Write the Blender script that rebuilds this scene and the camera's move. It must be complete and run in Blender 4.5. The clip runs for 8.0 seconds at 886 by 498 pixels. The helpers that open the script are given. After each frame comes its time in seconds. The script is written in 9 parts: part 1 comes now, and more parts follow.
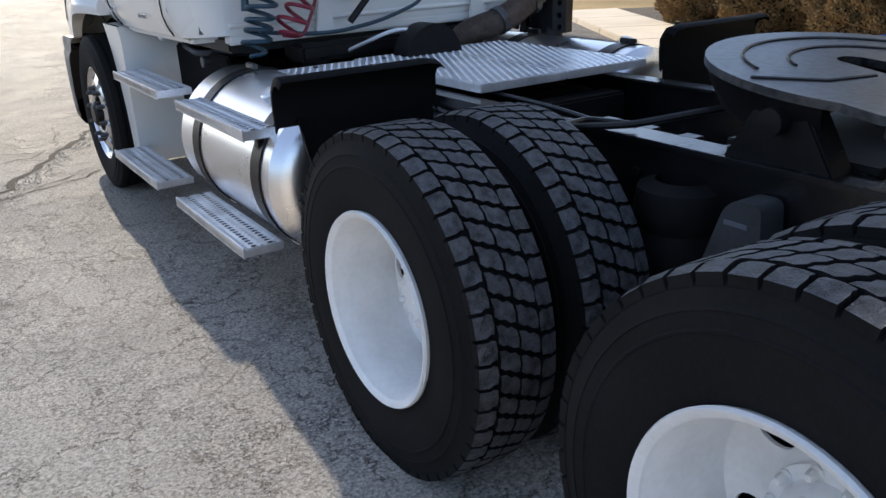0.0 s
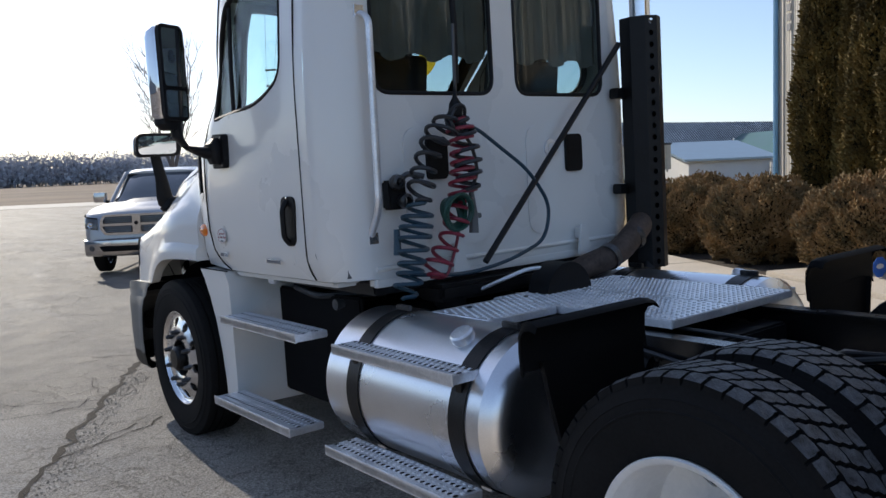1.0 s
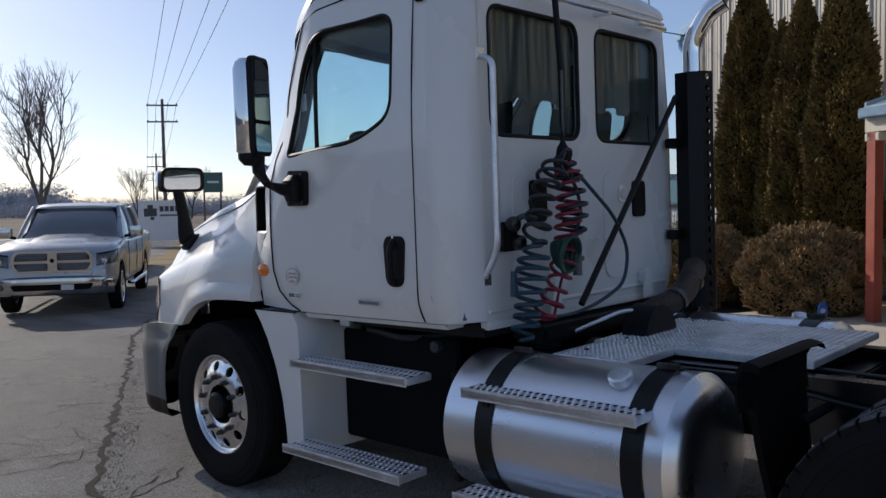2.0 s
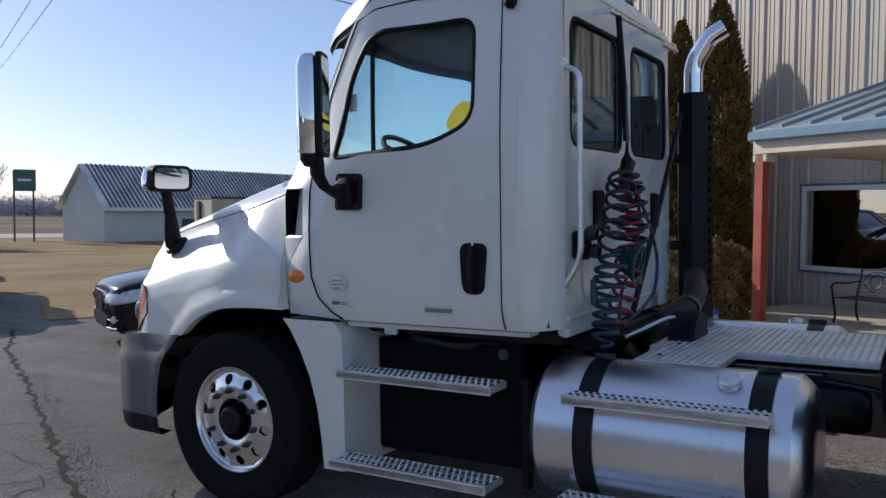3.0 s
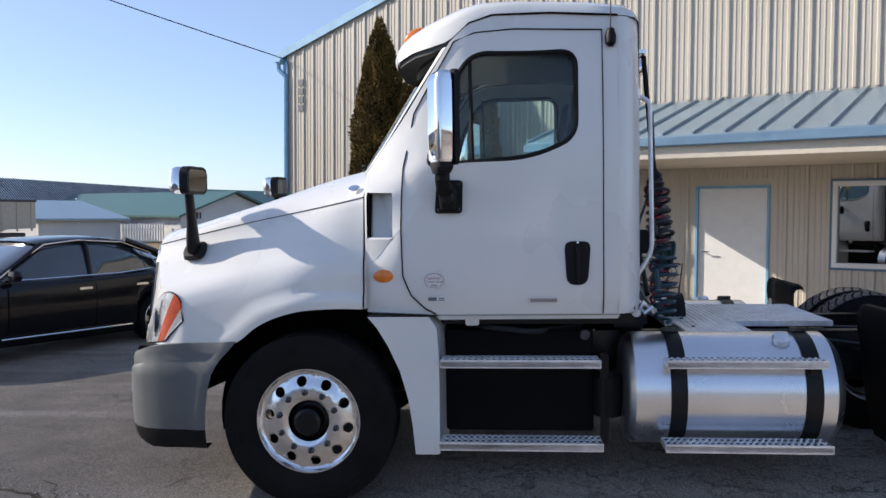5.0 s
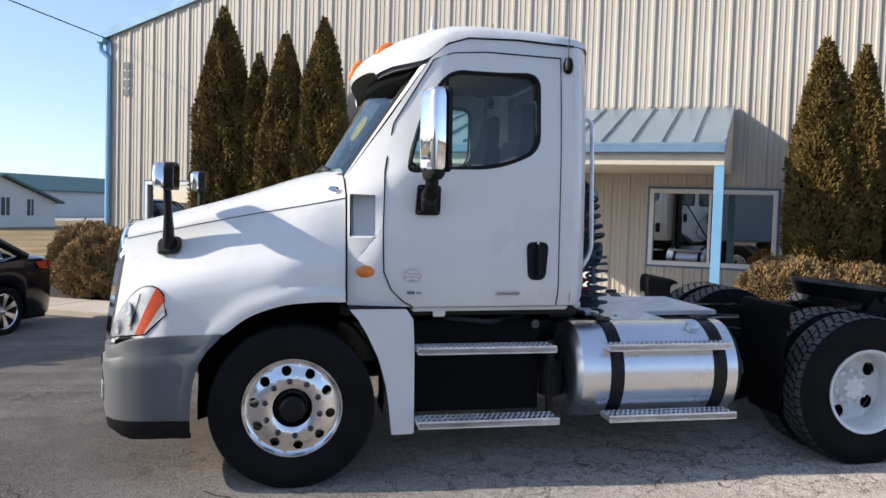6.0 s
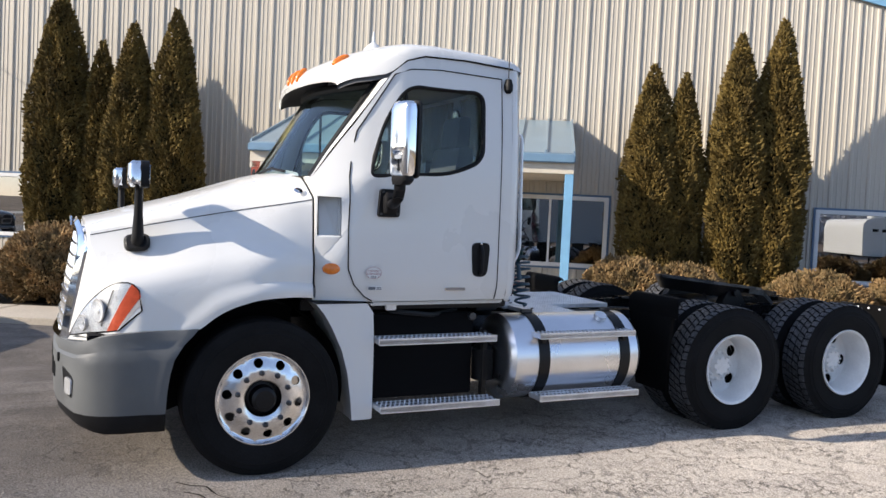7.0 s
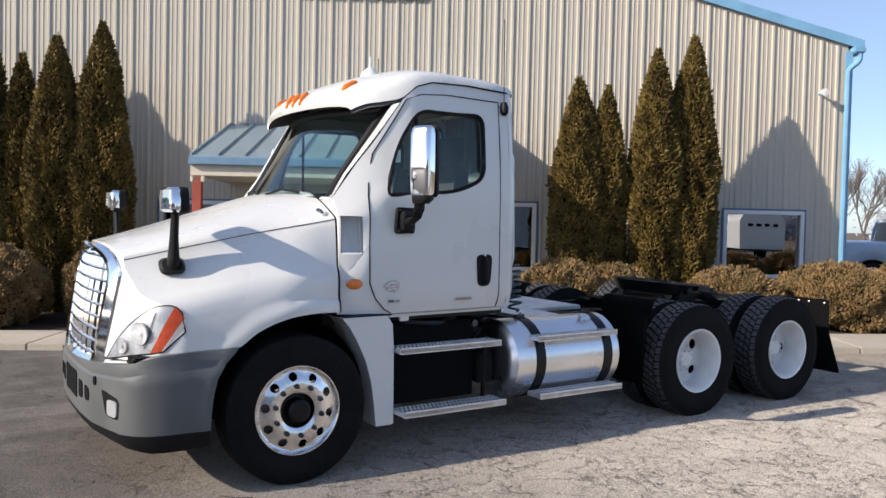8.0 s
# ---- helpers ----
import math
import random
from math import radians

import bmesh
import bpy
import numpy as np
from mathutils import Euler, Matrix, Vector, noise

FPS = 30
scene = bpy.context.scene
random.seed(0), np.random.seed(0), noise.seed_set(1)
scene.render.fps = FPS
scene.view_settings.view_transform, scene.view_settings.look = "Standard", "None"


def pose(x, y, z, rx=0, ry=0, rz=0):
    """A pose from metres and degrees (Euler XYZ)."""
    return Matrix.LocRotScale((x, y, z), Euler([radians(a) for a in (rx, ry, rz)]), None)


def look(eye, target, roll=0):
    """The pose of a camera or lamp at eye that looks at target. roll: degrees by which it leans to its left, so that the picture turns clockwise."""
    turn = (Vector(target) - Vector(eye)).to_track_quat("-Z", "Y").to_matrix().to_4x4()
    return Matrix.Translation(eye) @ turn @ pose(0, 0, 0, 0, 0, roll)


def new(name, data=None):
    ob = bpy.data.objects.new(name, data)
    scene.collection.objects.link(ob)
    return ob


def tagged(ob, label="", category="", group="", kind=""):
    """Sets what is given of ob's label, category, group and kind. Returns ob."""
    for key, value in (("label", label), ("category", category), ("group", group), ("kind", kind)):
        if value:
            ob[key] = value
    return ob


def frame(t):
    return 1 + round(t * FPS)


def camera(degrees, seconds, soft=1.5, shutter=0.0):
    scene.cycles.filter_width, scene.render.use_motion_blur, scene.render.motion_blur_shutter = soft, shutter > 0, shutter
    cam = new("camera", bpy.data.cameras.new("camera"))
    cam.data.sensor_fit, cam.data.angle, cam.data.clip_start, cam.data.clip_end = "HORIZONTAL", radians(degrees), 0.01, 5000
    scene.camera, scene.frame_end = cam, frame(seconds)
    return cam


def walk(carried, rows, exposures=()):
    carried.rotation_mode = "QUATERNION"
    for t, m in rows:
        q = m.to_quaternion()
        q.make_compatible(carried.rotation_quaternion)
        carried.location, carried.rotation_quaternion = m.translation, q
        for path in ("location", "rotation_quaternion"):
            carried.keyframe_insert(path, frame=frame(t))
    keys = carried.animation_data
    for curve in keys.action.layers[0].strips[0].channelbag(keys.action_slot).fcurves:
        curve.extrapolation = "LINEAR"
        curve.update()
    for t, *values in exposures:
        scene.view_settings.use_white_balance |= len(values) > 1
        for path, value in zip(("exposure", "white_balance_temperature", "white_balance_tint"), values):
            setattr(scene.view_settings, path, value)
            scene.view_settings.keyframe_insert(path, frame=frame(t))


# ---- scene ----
cam = camera(56.4, 8.0)
PATH = [
    (0, (-2.208, -5.806, 1.541), (-1.203, -4.237, 0.815), -1.6),
    (0.3, (-2.437, -5.646, 1.557), (-1.364, -4.055, 0.996), -2.2),
    (0.6, (-2.659, -5.443, 1.563), (-1.526, -3.848, 1.150), -3),
    (0.8, (-2.808, -5.304, 1.599), (-1.638, -3.711, 1.295), -2.9),
    (1.1, (-3.114, -5.117, 1.624), (-1.867, -3.562, 1.457), -2.1),
    (1.3, (-3.286, -4.973, 1.619), (-1.994, -3.452, 1.498), -1.7),
    (1.7, (-3.632, -4.712, 1.639), (-2.238, -3.281, 1.535), -1.2),
    (2, (-3.842, -4.406, 1.646), (-2.387, -3.038, 1.536), -1),
    (2.2, (-4.006, -4.234, 1.661), (-2.511, -2.911, 1.542), -0.8),
    (3.3, (-4.779, -3.055, 1.643), (-2.995, -2.156, 1.568), 0.7),
    (3.5, (-4.950, -2.834, 1.638), (-3.132, -2.006, 1.573), 0.9),
    (4, (-5.266, -2.309, 1.623), (-3.369, -1.676, 1.567), 0.9),
    (4.2, (-5.336, -2.059, 1.633), (-3.412, -1.517, 1.571), 0.7),
    (5.3, (-5.925, -0.809, 1.659), (-3.926, -0.797, 1.576), 0.5),
    (5.5, (-5.986, -0.566, 1.689), (-3.989, -0.662, 1.612), 0.9),
    (5.7, (-6.087, -0.315, 1.681), (-4.099, -0.523, 1.600), 1.4),
    (6, (-6.219, 0.032, 1.683), (-4.255, -0.328, 1.588), 1.7),
    (6.5, (-6.283, 0.586, 1.673), (-4.390, -0.050, 1.566), 2.6),
    (7, (-6.389, 1.186, 1.669), (-4.572, 0.356, 1.590), 2.8),
    (7.5, (-6.405, 1.691, 1.677), (-4.650, 0.733, 1.615), 1.5),
    (7.7, (-6.334, 1.889, 1.696), (-4.608, 0.882, 1.631), 1.3),
    (8, (-6.320, 2.164, 1.726), (-4.633, 1.093, 1.664), 1.3),
]
# The camera's own exposure, in stops.
EXPOSURES = [(0.0, 1.75, 7200, 10), (0.5, 1.5, 6950, 10), (1.0, 1.05, 6800, 10), (1.5, 0.6, 6750, 10), (2.0, 0.48, 6650, 12), (2.2, 0.48, 6600, 12), (3.5, 0.85, 6450, 13), (4.0, 0.98, 6500, 13), (5.5, 1.28, 6750, 12), (6.5, 1.43, 6800, 11), (7.0, 1.41, 6900, 12), (8.0, 1.17, 6900, 12)]
# The yard falls gently: the truck and its surroundings lean by about a degree about its middle.
SITE = Matrix.Translation((0, -2.5, 0)) @ Vector((0.0098, -0.0165, 1)).rotation_difference(Vector((0, 0, 1))).to_matrix().to_4x4() @ Matrix.Translation((0, 2.5, 0))
walk(cam, [(t, look(eye, target, roll)) for t, eye, target, roll in PATH], EXPOSURES)

# ---- world, sun ----
SUN_AZ, SUN_EL = 4.5, 27.0      # degrees right of the truck's heading (+y), degrees above the horizon
world = bpy.data.worlds.new("sky_world")
scene.world = world
world.use_nodes = True
wn = world.node_tree
wn.nodes.clear()
sky = wn.nodes.new("ShaderNodeTexSky")
sky.sky_type = 'NISHITA'
sky.sun_disc = False
sky.sun_elevation = radians(SUN_EL)
sky.sun_rotation = radians(SUN_AZ)
sky.air_density, sky.dust_density, sky.ozone_density = 0.75, 0.6, 3.0
bg = wn.nodes.new("ShaderNodeBackground")
bg.inputs["Strength"].default_value = 0.09
wo = wn.nodes.new("ShaderNodeOutputWorld")
haze = wn.nodes.new("ShaderNodeMix")      # thin high haze evens the clear sky out
haze.data_type = 'RGBA'
haze.inputs[0].default_value = 0.32
haze.inputs[7].default_value = (2.45, 3.2, 4.9, 1)
wn.links.new(sky.outputs[0], haze.inputs[6])
wn.links.new(haze.outputs[2], bg.inputs[0])
wn.links.new(bg.outputs[0], wo.inputs[0])

sun_data = bpy.data.lights.new("sun", 'SUN')
sun_data.energy, sun_data.angle, sun_data.color = 2.5, radians(0.53), (1.0, 0.93, 0.82)
sun = new("sun", sun_data)
_a, _e = radians(SUN_AZ), radians(SUN_EL)
sun_dir = Vector((math.sin(_a) * math.cos(_e), math.cos(_a) * math.cos(_e), math.sin(_e)))
sun.matrix_world = look(sun_dir * 60, (0, 0, 0))


# ---- materials ----
def mat(name, base, rough=0.5, metal=0.0, vary=0.08, scale=6.0, fine=60.0, bump=0.0, rvar=0.08, coat=0.0, dark=None, spec=0.5, rnd=0.0, stain=0.0):
    """Principled surface with broad and fine variation of its colour, roughness and relief."""
    m = bpy.data.materials.new(name)
    m.use_nodes = True
    nt = m.node_tree
    p = nt.nodes["Principled BSDF"]
    L = nt.links.new
    tc = nt.nodes.new("ShaderNodeTexCoord")
    n1 = nt.nodes.new("ShaderNodeTexNoise")
    n1.inputs["Scale"].default_value, n1.inputs["Detail"].default_value = scale, 5
    n2 = nt.nodes.new("ShaderNodeTexNoise")
    n2.inputs["Scale"].default_value, n2.inputs["Detail"].default_value = fine, 3
    L(tc.outputs["Object"], n1.inputs["Vector"])
    L(tc.outputs["Object"], n2.inputs["Vector"])
    add = nt.nodes.new("ShaderNodeMath")
    add.operation = 'MULTIPLY_ADD'
    L(n1.outputs["Fac"], add.inputs[0])
    add.inputs[1].default_value = 0.65
    mul = nt.nodes.new("ShaderNodeMath")
    mul.operation = 'MULTIPLY'
    L(n2.outputs["Fac"], mul.inputs[0])
    mul.inputs[1].default_value = 0.35
    L(mul.outputs[0], add.inputs[2])
    mix = nt.nodes.new("ShaderNodeMix")
    mix.data_type = 'RGBA'
    d = dark if dark else tuple(c * (1 - 2 * vary) for c in base)
    b = tuple(min(1, c * (1 + vary)) for c in base)
    mix.inputs[6].default_value = (*d, 1)
    mix.inputs[7].default_value = (*b, 1)
    ramp = nt.nodes.new("ShaderNodeMapRange")
    ramp.inputs[1].default_value, ramp.inputs[2].default_value = 0.32, 0.68
    L(add.outputs[0], ramp.inputs[0])
    L(ramp.outputs[0], mix.inputs[0])
    col = mix.outputs[2]
    if rnd:
        oi = nt.nodes.new("ShaderNodeObjectInfo")
        hsv = nt.nodes.new("ShaderNodeHueSaturation")
        mr = nt.nodes.new("ShaderNodeMapRange")
        mr.inputs[3].default_value, mr.inputs[4].default_value = 1 - rnd, 1 + rnd
        L(oi.outputs["Random"], mr.inputs[0])
        L(mr.outputs[0], hsv.inputs["Value"])
        L(col, hsv.inputs["Color"])
        col = hsv.outputs[0]
    L(col, p.inputs["Base Color"])
    rr = nt.nodes.new("ShaderNodeMapRange")
    rr.inputs[3].default_value, rr.inputs[4].default_value = max(0.02, rough - rvar), min(1, rough + rvar)
    L(n1.outputs["Fac"], rr.inputs[0])
    L(rr.outputs[0], p.inputs["Roughness"])
    p.inputs["Metallic"].default_value = metal
    p.inputs["Specular IOR Level"].default_value = spec
    if coat:
        p.inputs["Coat Weight"].default_value, p.inputs["Coat Roughness"].default_value = coat, 0.04
    if bump:
        bp = nt.nodes.new("ShaderNodeBump")
        bp.inputs["Strength"].default_value, bp.inputs["Distance"].default_value = 1.0, bump
        L(n2.outputs["Fac"], bp.inputs["Height"])
        L(bp.outputs[0], p.inputs["Normal"])
    return m


def glass_mat(name, tint, rough=0.0, ior=1.45):
    """Thin pane: tinted see-through glass with a Fresnel gloss."""
    m = bpy.data.materials.new(name)
    m.use_nodes = True
    nt = m.node_tree
    nt.nodes.remove(nt.nodes["Principled BSDF"])
    out = nt.nodes["Material Output"]
    tr = nt.nodes.new("ShaderNodeBsdfTransparent")
    tr.inputs[0].default_value = (*tint, 1)
    gl = nt.nodes.new("ShaderNodeBsdfGlossy")
    gl.inputs["Roughness"].default_value = rough
    f0 = ((ior - 1) / (ior + 1)) ** 2
    fr = nt.nodes.new("ShaderNodeLayerWeight")
    fr.inputs["Blend"].default_value = 0.5
    pw = nt.nodes.new("ShaderNodeMath")
    pw.operation = 'POWER'
    pw.inputs[1].default_value = 5.0
    sc_ = nt.nodes.new("ShaderNodeMath")
    sc_.operation = 'MULTIPLY_ADD'
    sc_.inputs[1].default_value, sc_.inputs[2].default_value = 1 - f0, f0
    nt.links.new(fr.outputs["Facing"], pw.inputs[0])
    nt.links.new(pw.outputs[0], sc_.inputs[0])
    mx = nt.nodes.new("ShaderNodeMixShader")
    nt.links.new(sc_.outputs[0], mx.inputs[0])
    nt.links.new(tr.outputs[0], mx.inputs[1])
    nt.links.new(gl.outputs[0], mx.inputs[2])
    nt.links.new(mx.outputs[0], out.inputs["Surface"])
    return m


M_PAINT = mat("white_truck_paint", (0.70, 0.70, 0.682), 0.28, vary=0.015, scale=1.5, fine=220, coat=0.5, rvar=0.05)
M_SEAM = mat("panel_gap", (0.006, 0.006, 0.007), 0.9, spec=0.15)
M_RUBBER = mat("tyre_rubber", (0.010, 0.010, 0.0105), 0.8, spec=0.12, vary=0.25, scale=5, fine=90, bump=0.0006)
M_TREAD = mat("tread_rubber", (0.062, 0.063, 0.068), 0.5, spec=0.4, vary=0.6, scale=40, fine=260, bump=0.003)
M_RAIL = mat("glossy_rail_paint", (0.007, 0.007, 0.008), 0.25, spec=0.6, vary=0.3, scale=5, fine=50, bump=0.0006)
M_DGREY = mat("dark_grey_casting", (0.045, 0.048, 0.052), 0.55, vary=0.2, scale=9)
M_BLACK = mat("black_frame_paint", (0.006, 0.006, 0.007), 0.4, spec=0.28, vary=0.3, scale=7, fine=70, bump=0.0008)
M_PLASTIC = mat("black_plastic", (0.009, 0.009, 0.010), 0.5, spec=0.18, vary=0.2, scale=9, fine=150, bump=0.0004)
M_FENDER = mat("black_fender_rubber", (0.004, 0.004, 0.0045), 0.62, spec=0.08, vary=0.2, scale=4, fine=90)
M_BUMPER = mat("grey_bumper_plastic", (0.105, 0.11, 0.112), 0.55, vary=0.1, scale=3, fine=260, bump=0.0003)
M_CHROME = mat("chrome", (0.82, 0.83, 0.85), 0.06, 1.0, vary=0.02, rvar=0.03)
M_ALU = mat("polished_aluminium_wheel", (0.78, 0.79, 0.81), 0.2, 1.0, vary=0.05, scale=9, fine=80, rvar=0.08)
M_TANK = mat("brushed_aluminium_tank", (0.76, 0.78, 0.82), 0.29, 1.0, vary=0.05, scale=3, fine=160, rvar=0.07)
M_STEP = mat("aluminium_step_plate", (0.80, 0.81, 0.83), 0.36, 0.7, vary=0.12, scale=10, fine=90, bump=0.0005)
M_WHEELW = mat("white_steel_wheel", (0.78, 0.78, 0.77), 0.35, vary=0.06, scale=7, fine=60, rvar=0.1)
M_STEEL = mat("worn_greased_steel", (0.085, 0.087, 0.092), 0.36, 0.6, vary=0.45, scale=5, fine=45, bump=0.001)
M_RUST = mat("rusty_exhaust_pipe", (0.085, 0.06, 0.048), 0.7, 0.3, vary=0.35, scale=9, fine=60, bump=0.001)
M_GLASS = glass_mat("clear_tinted_glass", (0.86, 0.95, 0.95))
M_BGLASS = glass_mat("reflecting_office_glass", (0.6, 0.63, 0.65), 0.0, 4.6)
M_DGLASS = glass_mat("dark_tinted_glass", (0.66, 0.72, 0.73))
M_LENS = glass_mat("headlamp_lens", (0.92, 0.93, 0.94), 0.34, 2.2)
M_AMBER = mat("amber_lens", (0.80, 0.20, 0.015), 0.16, vary=0.12, scale=20, coat=0.6)
M_REDAMB = mat("orange_red_lens", (0.50, 0.075, 0.03), 0.16, vary=0.15, scale=20, coat=0.6)
M_REDLENS = mat("red_lens", (0.45, 0.015, 0.012), 0.18, coat=0.6)
M_REFL = mat("headlamp_reflector", (0.72, 0.73, 0.75), 0.30, 0.25, vary=0.2, scale=14)
M_LENSRIM = mat("pale_lens_edge", (0.52, 0.50, 0.49), 0.2, 0.1, vary=0.12, scale=20, coat=0.5)
M_INT = mat("grey_cab_trim", (0.10, 0.10, 0.105), 0.75, vary=0.12, bump=0.0004)
M_SEAT = mat("dark_seat_cloth", (0.05, 0.052, 0.058), 0.9, vary=0.2, fine=300, bump=0.0006)
M_CURT = mat("brown_grey_curtain", (0.30, 0.265, 0.22), 0.9, vary=0.15, fine=200, bump=0.0005)
M_HOSER = mat("red_air_hose", (0.22, 0.015, 0.035), 0.4)
M_HOSEB = mat("dark_blue_air_hose", (0.010, 0.042, 0.068), 0.4)
M_HOSEG = mat("dark_green_cable", (0.012, 0.06, 0.045), 0.4)
M_HOSEK = mat("black_hose", (0.018, 0.02, 0.024), 0.45)
M_YEL = mat("yellow_sticker", (0.78, 0.56, 0.04), 0.6)
_nt = M_YEL.node_tree
_tl = _nt.nodes.new("ShaderNodeBsdfTranslucent")      # thin vinyl lets daylight through
_tl.inputs[0].default_value = (0.85, 0.62, 0.05, 1)
_mx = _nt.nodes.new("ShaderNodeMixShader")
_mx.inputs[0].default_value = 0.3
_nt.links.new(_nt.nodes["Principled BSDF"].outputs[0], _mx.inputs[1])
_nt.links.new(_tl.outputs[0], _mx.inputs[2])
_nt.links.new(_mx.outputs[0], _nt.nodes["Material Output"].inputs["Surface"])
M_WHITE = mat("white_sticker", (0.72, 0.72, 0.70), 0.6, vary=0.03)
M_INK = mat("grey_print", (0.12, 0.13, 0.15), 0.6)

M_CONC = mat("pale_concrete", (0.50, 0.44, 0.36), 0.85, vary=0.12, scale=0.9, fine=30, bump=0.002)
M_SIDING = mat("cream_metal_siding", (0.52, 0.475, 0.40), 0.45, vary=0.05, scale=0.8, fine=40, rvar=0.06)
M_BLUE = mat("sky_blue_trim", (0.20, 0.42, 0.62), 0.4, vary=0.08, scale=3)
M_PROOF = mat("blue_grey_metal_roof", (0.27, 0.36, 0.42), 0.36, 0.35, vary=0.08, scale=1.5)
M_CREAM = mat("cream_fascia", (0.62, 0.56, 0.46), 0.55, vary=0.05)
M_FRAMEW = mat("white_window_frame", (0.74, 0.74, 0.73), 0.45, vary=0.03)
M_ROOM = mat("room_painted_dim", (0.10, 0.095, 0.09), 0.9, vary=0.2, scale=1.2)
M_REDPOST = mat("rust_red_post", (0.36, 0.07, 0.04), 0.55, vary=0.1)
M_ARB = mat("arborvitae_leaf", (0.165, 0.112, 0.030), 0.75, vary=0.4, scale=2.5, fine=40, spec=0.25)
M_ARBC = mat("arborvitae_inner_shade", (0.022, 0.021, 0.010), 0.95, vary=0.3, spec=0.1)
M_SHRUB = mat("winter_shrub_leaf", (0.29, 0.178, 0.080), 0.75, vary=0.45, scale=3, fine=30, dark=(0.06, 0.055, 0.025), spec=0.25)
M_SHRUBC = mat("shrub_inner_shade", (0.03, 0.022, 0.012), 0.95, vary=0.3, spec=0.1)
M_BARK = mat("grey_bark", (0.10, 0.085, 0.07), 0.9, vary=0.25, bump=0.003)
M_TWIG = mat("bare_branches", (0.13, 0.11, 0.10), 0.9, vary=0.2)
M_MULCH = mat("dark_mulch", (0.045, 0.032, 0.022), 0.95, vary=0.4, scale=6, fine=50, bump=0.012)
M_WALLW = mat("white_far_wall", (0.60, 0.60, 0.59), 0.6, vary=0.04, scale=0.6)
M_GREENR = mat("green_metal_roof", (0.05, 0.13, 0.12), 0.45, vary=0.1, scale=0.5)
# barn roof: sun glint painted as pale sheet, rib shade as dark strips
M_TINR = mat("metal_roof_glint", (0.70, 0.70, 0.70), 0.45, 0.1, vary=0.25, scale=0.7)
M_TINR2 = mat("roof_rib_shade", (0.12, 0.125, 0.13), 0.45, 0.5, vary=0.2, scale=0.7)
M_SILVER = mat("silver_car_paint", (0.36, 0.375, 0.40), 0.3, 0.5, vary=0.03, coat=0.6)
M_CARCHR = mat("dull_car_chrome", (0.50, 0.51, 0.53), 0.12, 1.0, vary=0.04, rvar=0.04)
M_DKLENS = mat("smoked_headlight", (0.10, 0.105, 0.11), 0.12, 0.2, vary=0.3, scale=18, coat=0.6)
M_CARBLK = mat("black_car_paint", (0.006, 0.006, 0.008), 0.16, vary=0.1, coat=0.15, spec=0.3)
M_FOGL = mat("fog_lamp_lens", (0.48, 0.49, 0.50), 0.2, 0.3, vary=0.08)
M_GUTTER = mat("dull_blue_gutter", (0.15, 0.26, 0.37), 0.45, vary=0.08)
M_CARBLU = mat("pale_blue_truck_paint", (0.35, 0.45, 0.58), 0.3, vary=0.03, coat=0.5)
M_POLE = mat("weathered_pole", (0.16, 0.13, 0.11), 0.9, vary=0.2)
M_CREAMTR = mat("cream_trailer_panel", (0.50, 0.45, 0.36), 0.5, vary=0.06)


# ---- mesh helpers ----
def mesh_of(name, bm, material, smooth=True, angle=35):
    bmesh.ops.recalc_face_normals(bm, faces=bm.faces)
    me = bpy.data.meshes.new(name)
    if smooth:
        lim = radians(angle)
        for f in bm.faces:
            f.smooth = True
        for e in bm.edges:
            if len(e.link_faces) == 2 and e.calc_face_angle(0) > lim:
                e.smooth = False
    bm.to_mesh(me)
    bm.free()
    me.materials.append(material)
    return me


def part(name, bm, material, parent=None, label="", smooth=True):
    ob = new(name, mesh_of(name, bm, material, smooth))
    if parent is not None:
        ob.parent = parent
    if label:
        ob["label"] = label
    return ob


def share(name, me, parent, m=None):
    ob = new(name, me)
    ob.parent = parent
    if m is not None:
        ob.matrix_basis = m
    return ob


def thing(name, label, category, m=None, group="", kind=""):
    ob = new(name)
    if m is not None:
        ob.matrix_basis = m
    return tagged(ob, label, category, group, kind)


def box(x0, x1, y0, y1, z0, z1, bevel=0.0, seg=2, bm=None, m=None):
    t = bmesh.new()
    bmesh.ops.create_cube(t, size=1)
    for v in t.verts:
        v.co = Vector(((x0 + x1) / 2 + v.co.x * abs(x1 - x0), (y0 + y1) / 2 + v.co.y * abs(y1 - y0), (z0 + z1) / 2 + v.co.z * abs(z1 - z0)))
    if bevel:
        bmesh.ops.bevel(t, geom=t.edges[:], offset=bevel, segments=seg, affect='EDGES', clamp_overlap=True)
    if m is not None:
        t.transform(m)
    return join(bm, t)


def join(bm, t):
    """Adds mesh t to bm (or returns t when there is none yet)."""
    if bm is None:
        return t
    me = bpy.data.meshes.new("tmp")
    t.to_mesh(me)
    t.free()
    bm.from_mesh(me)
    bpy.data.meshes.remove(me)
    return bm


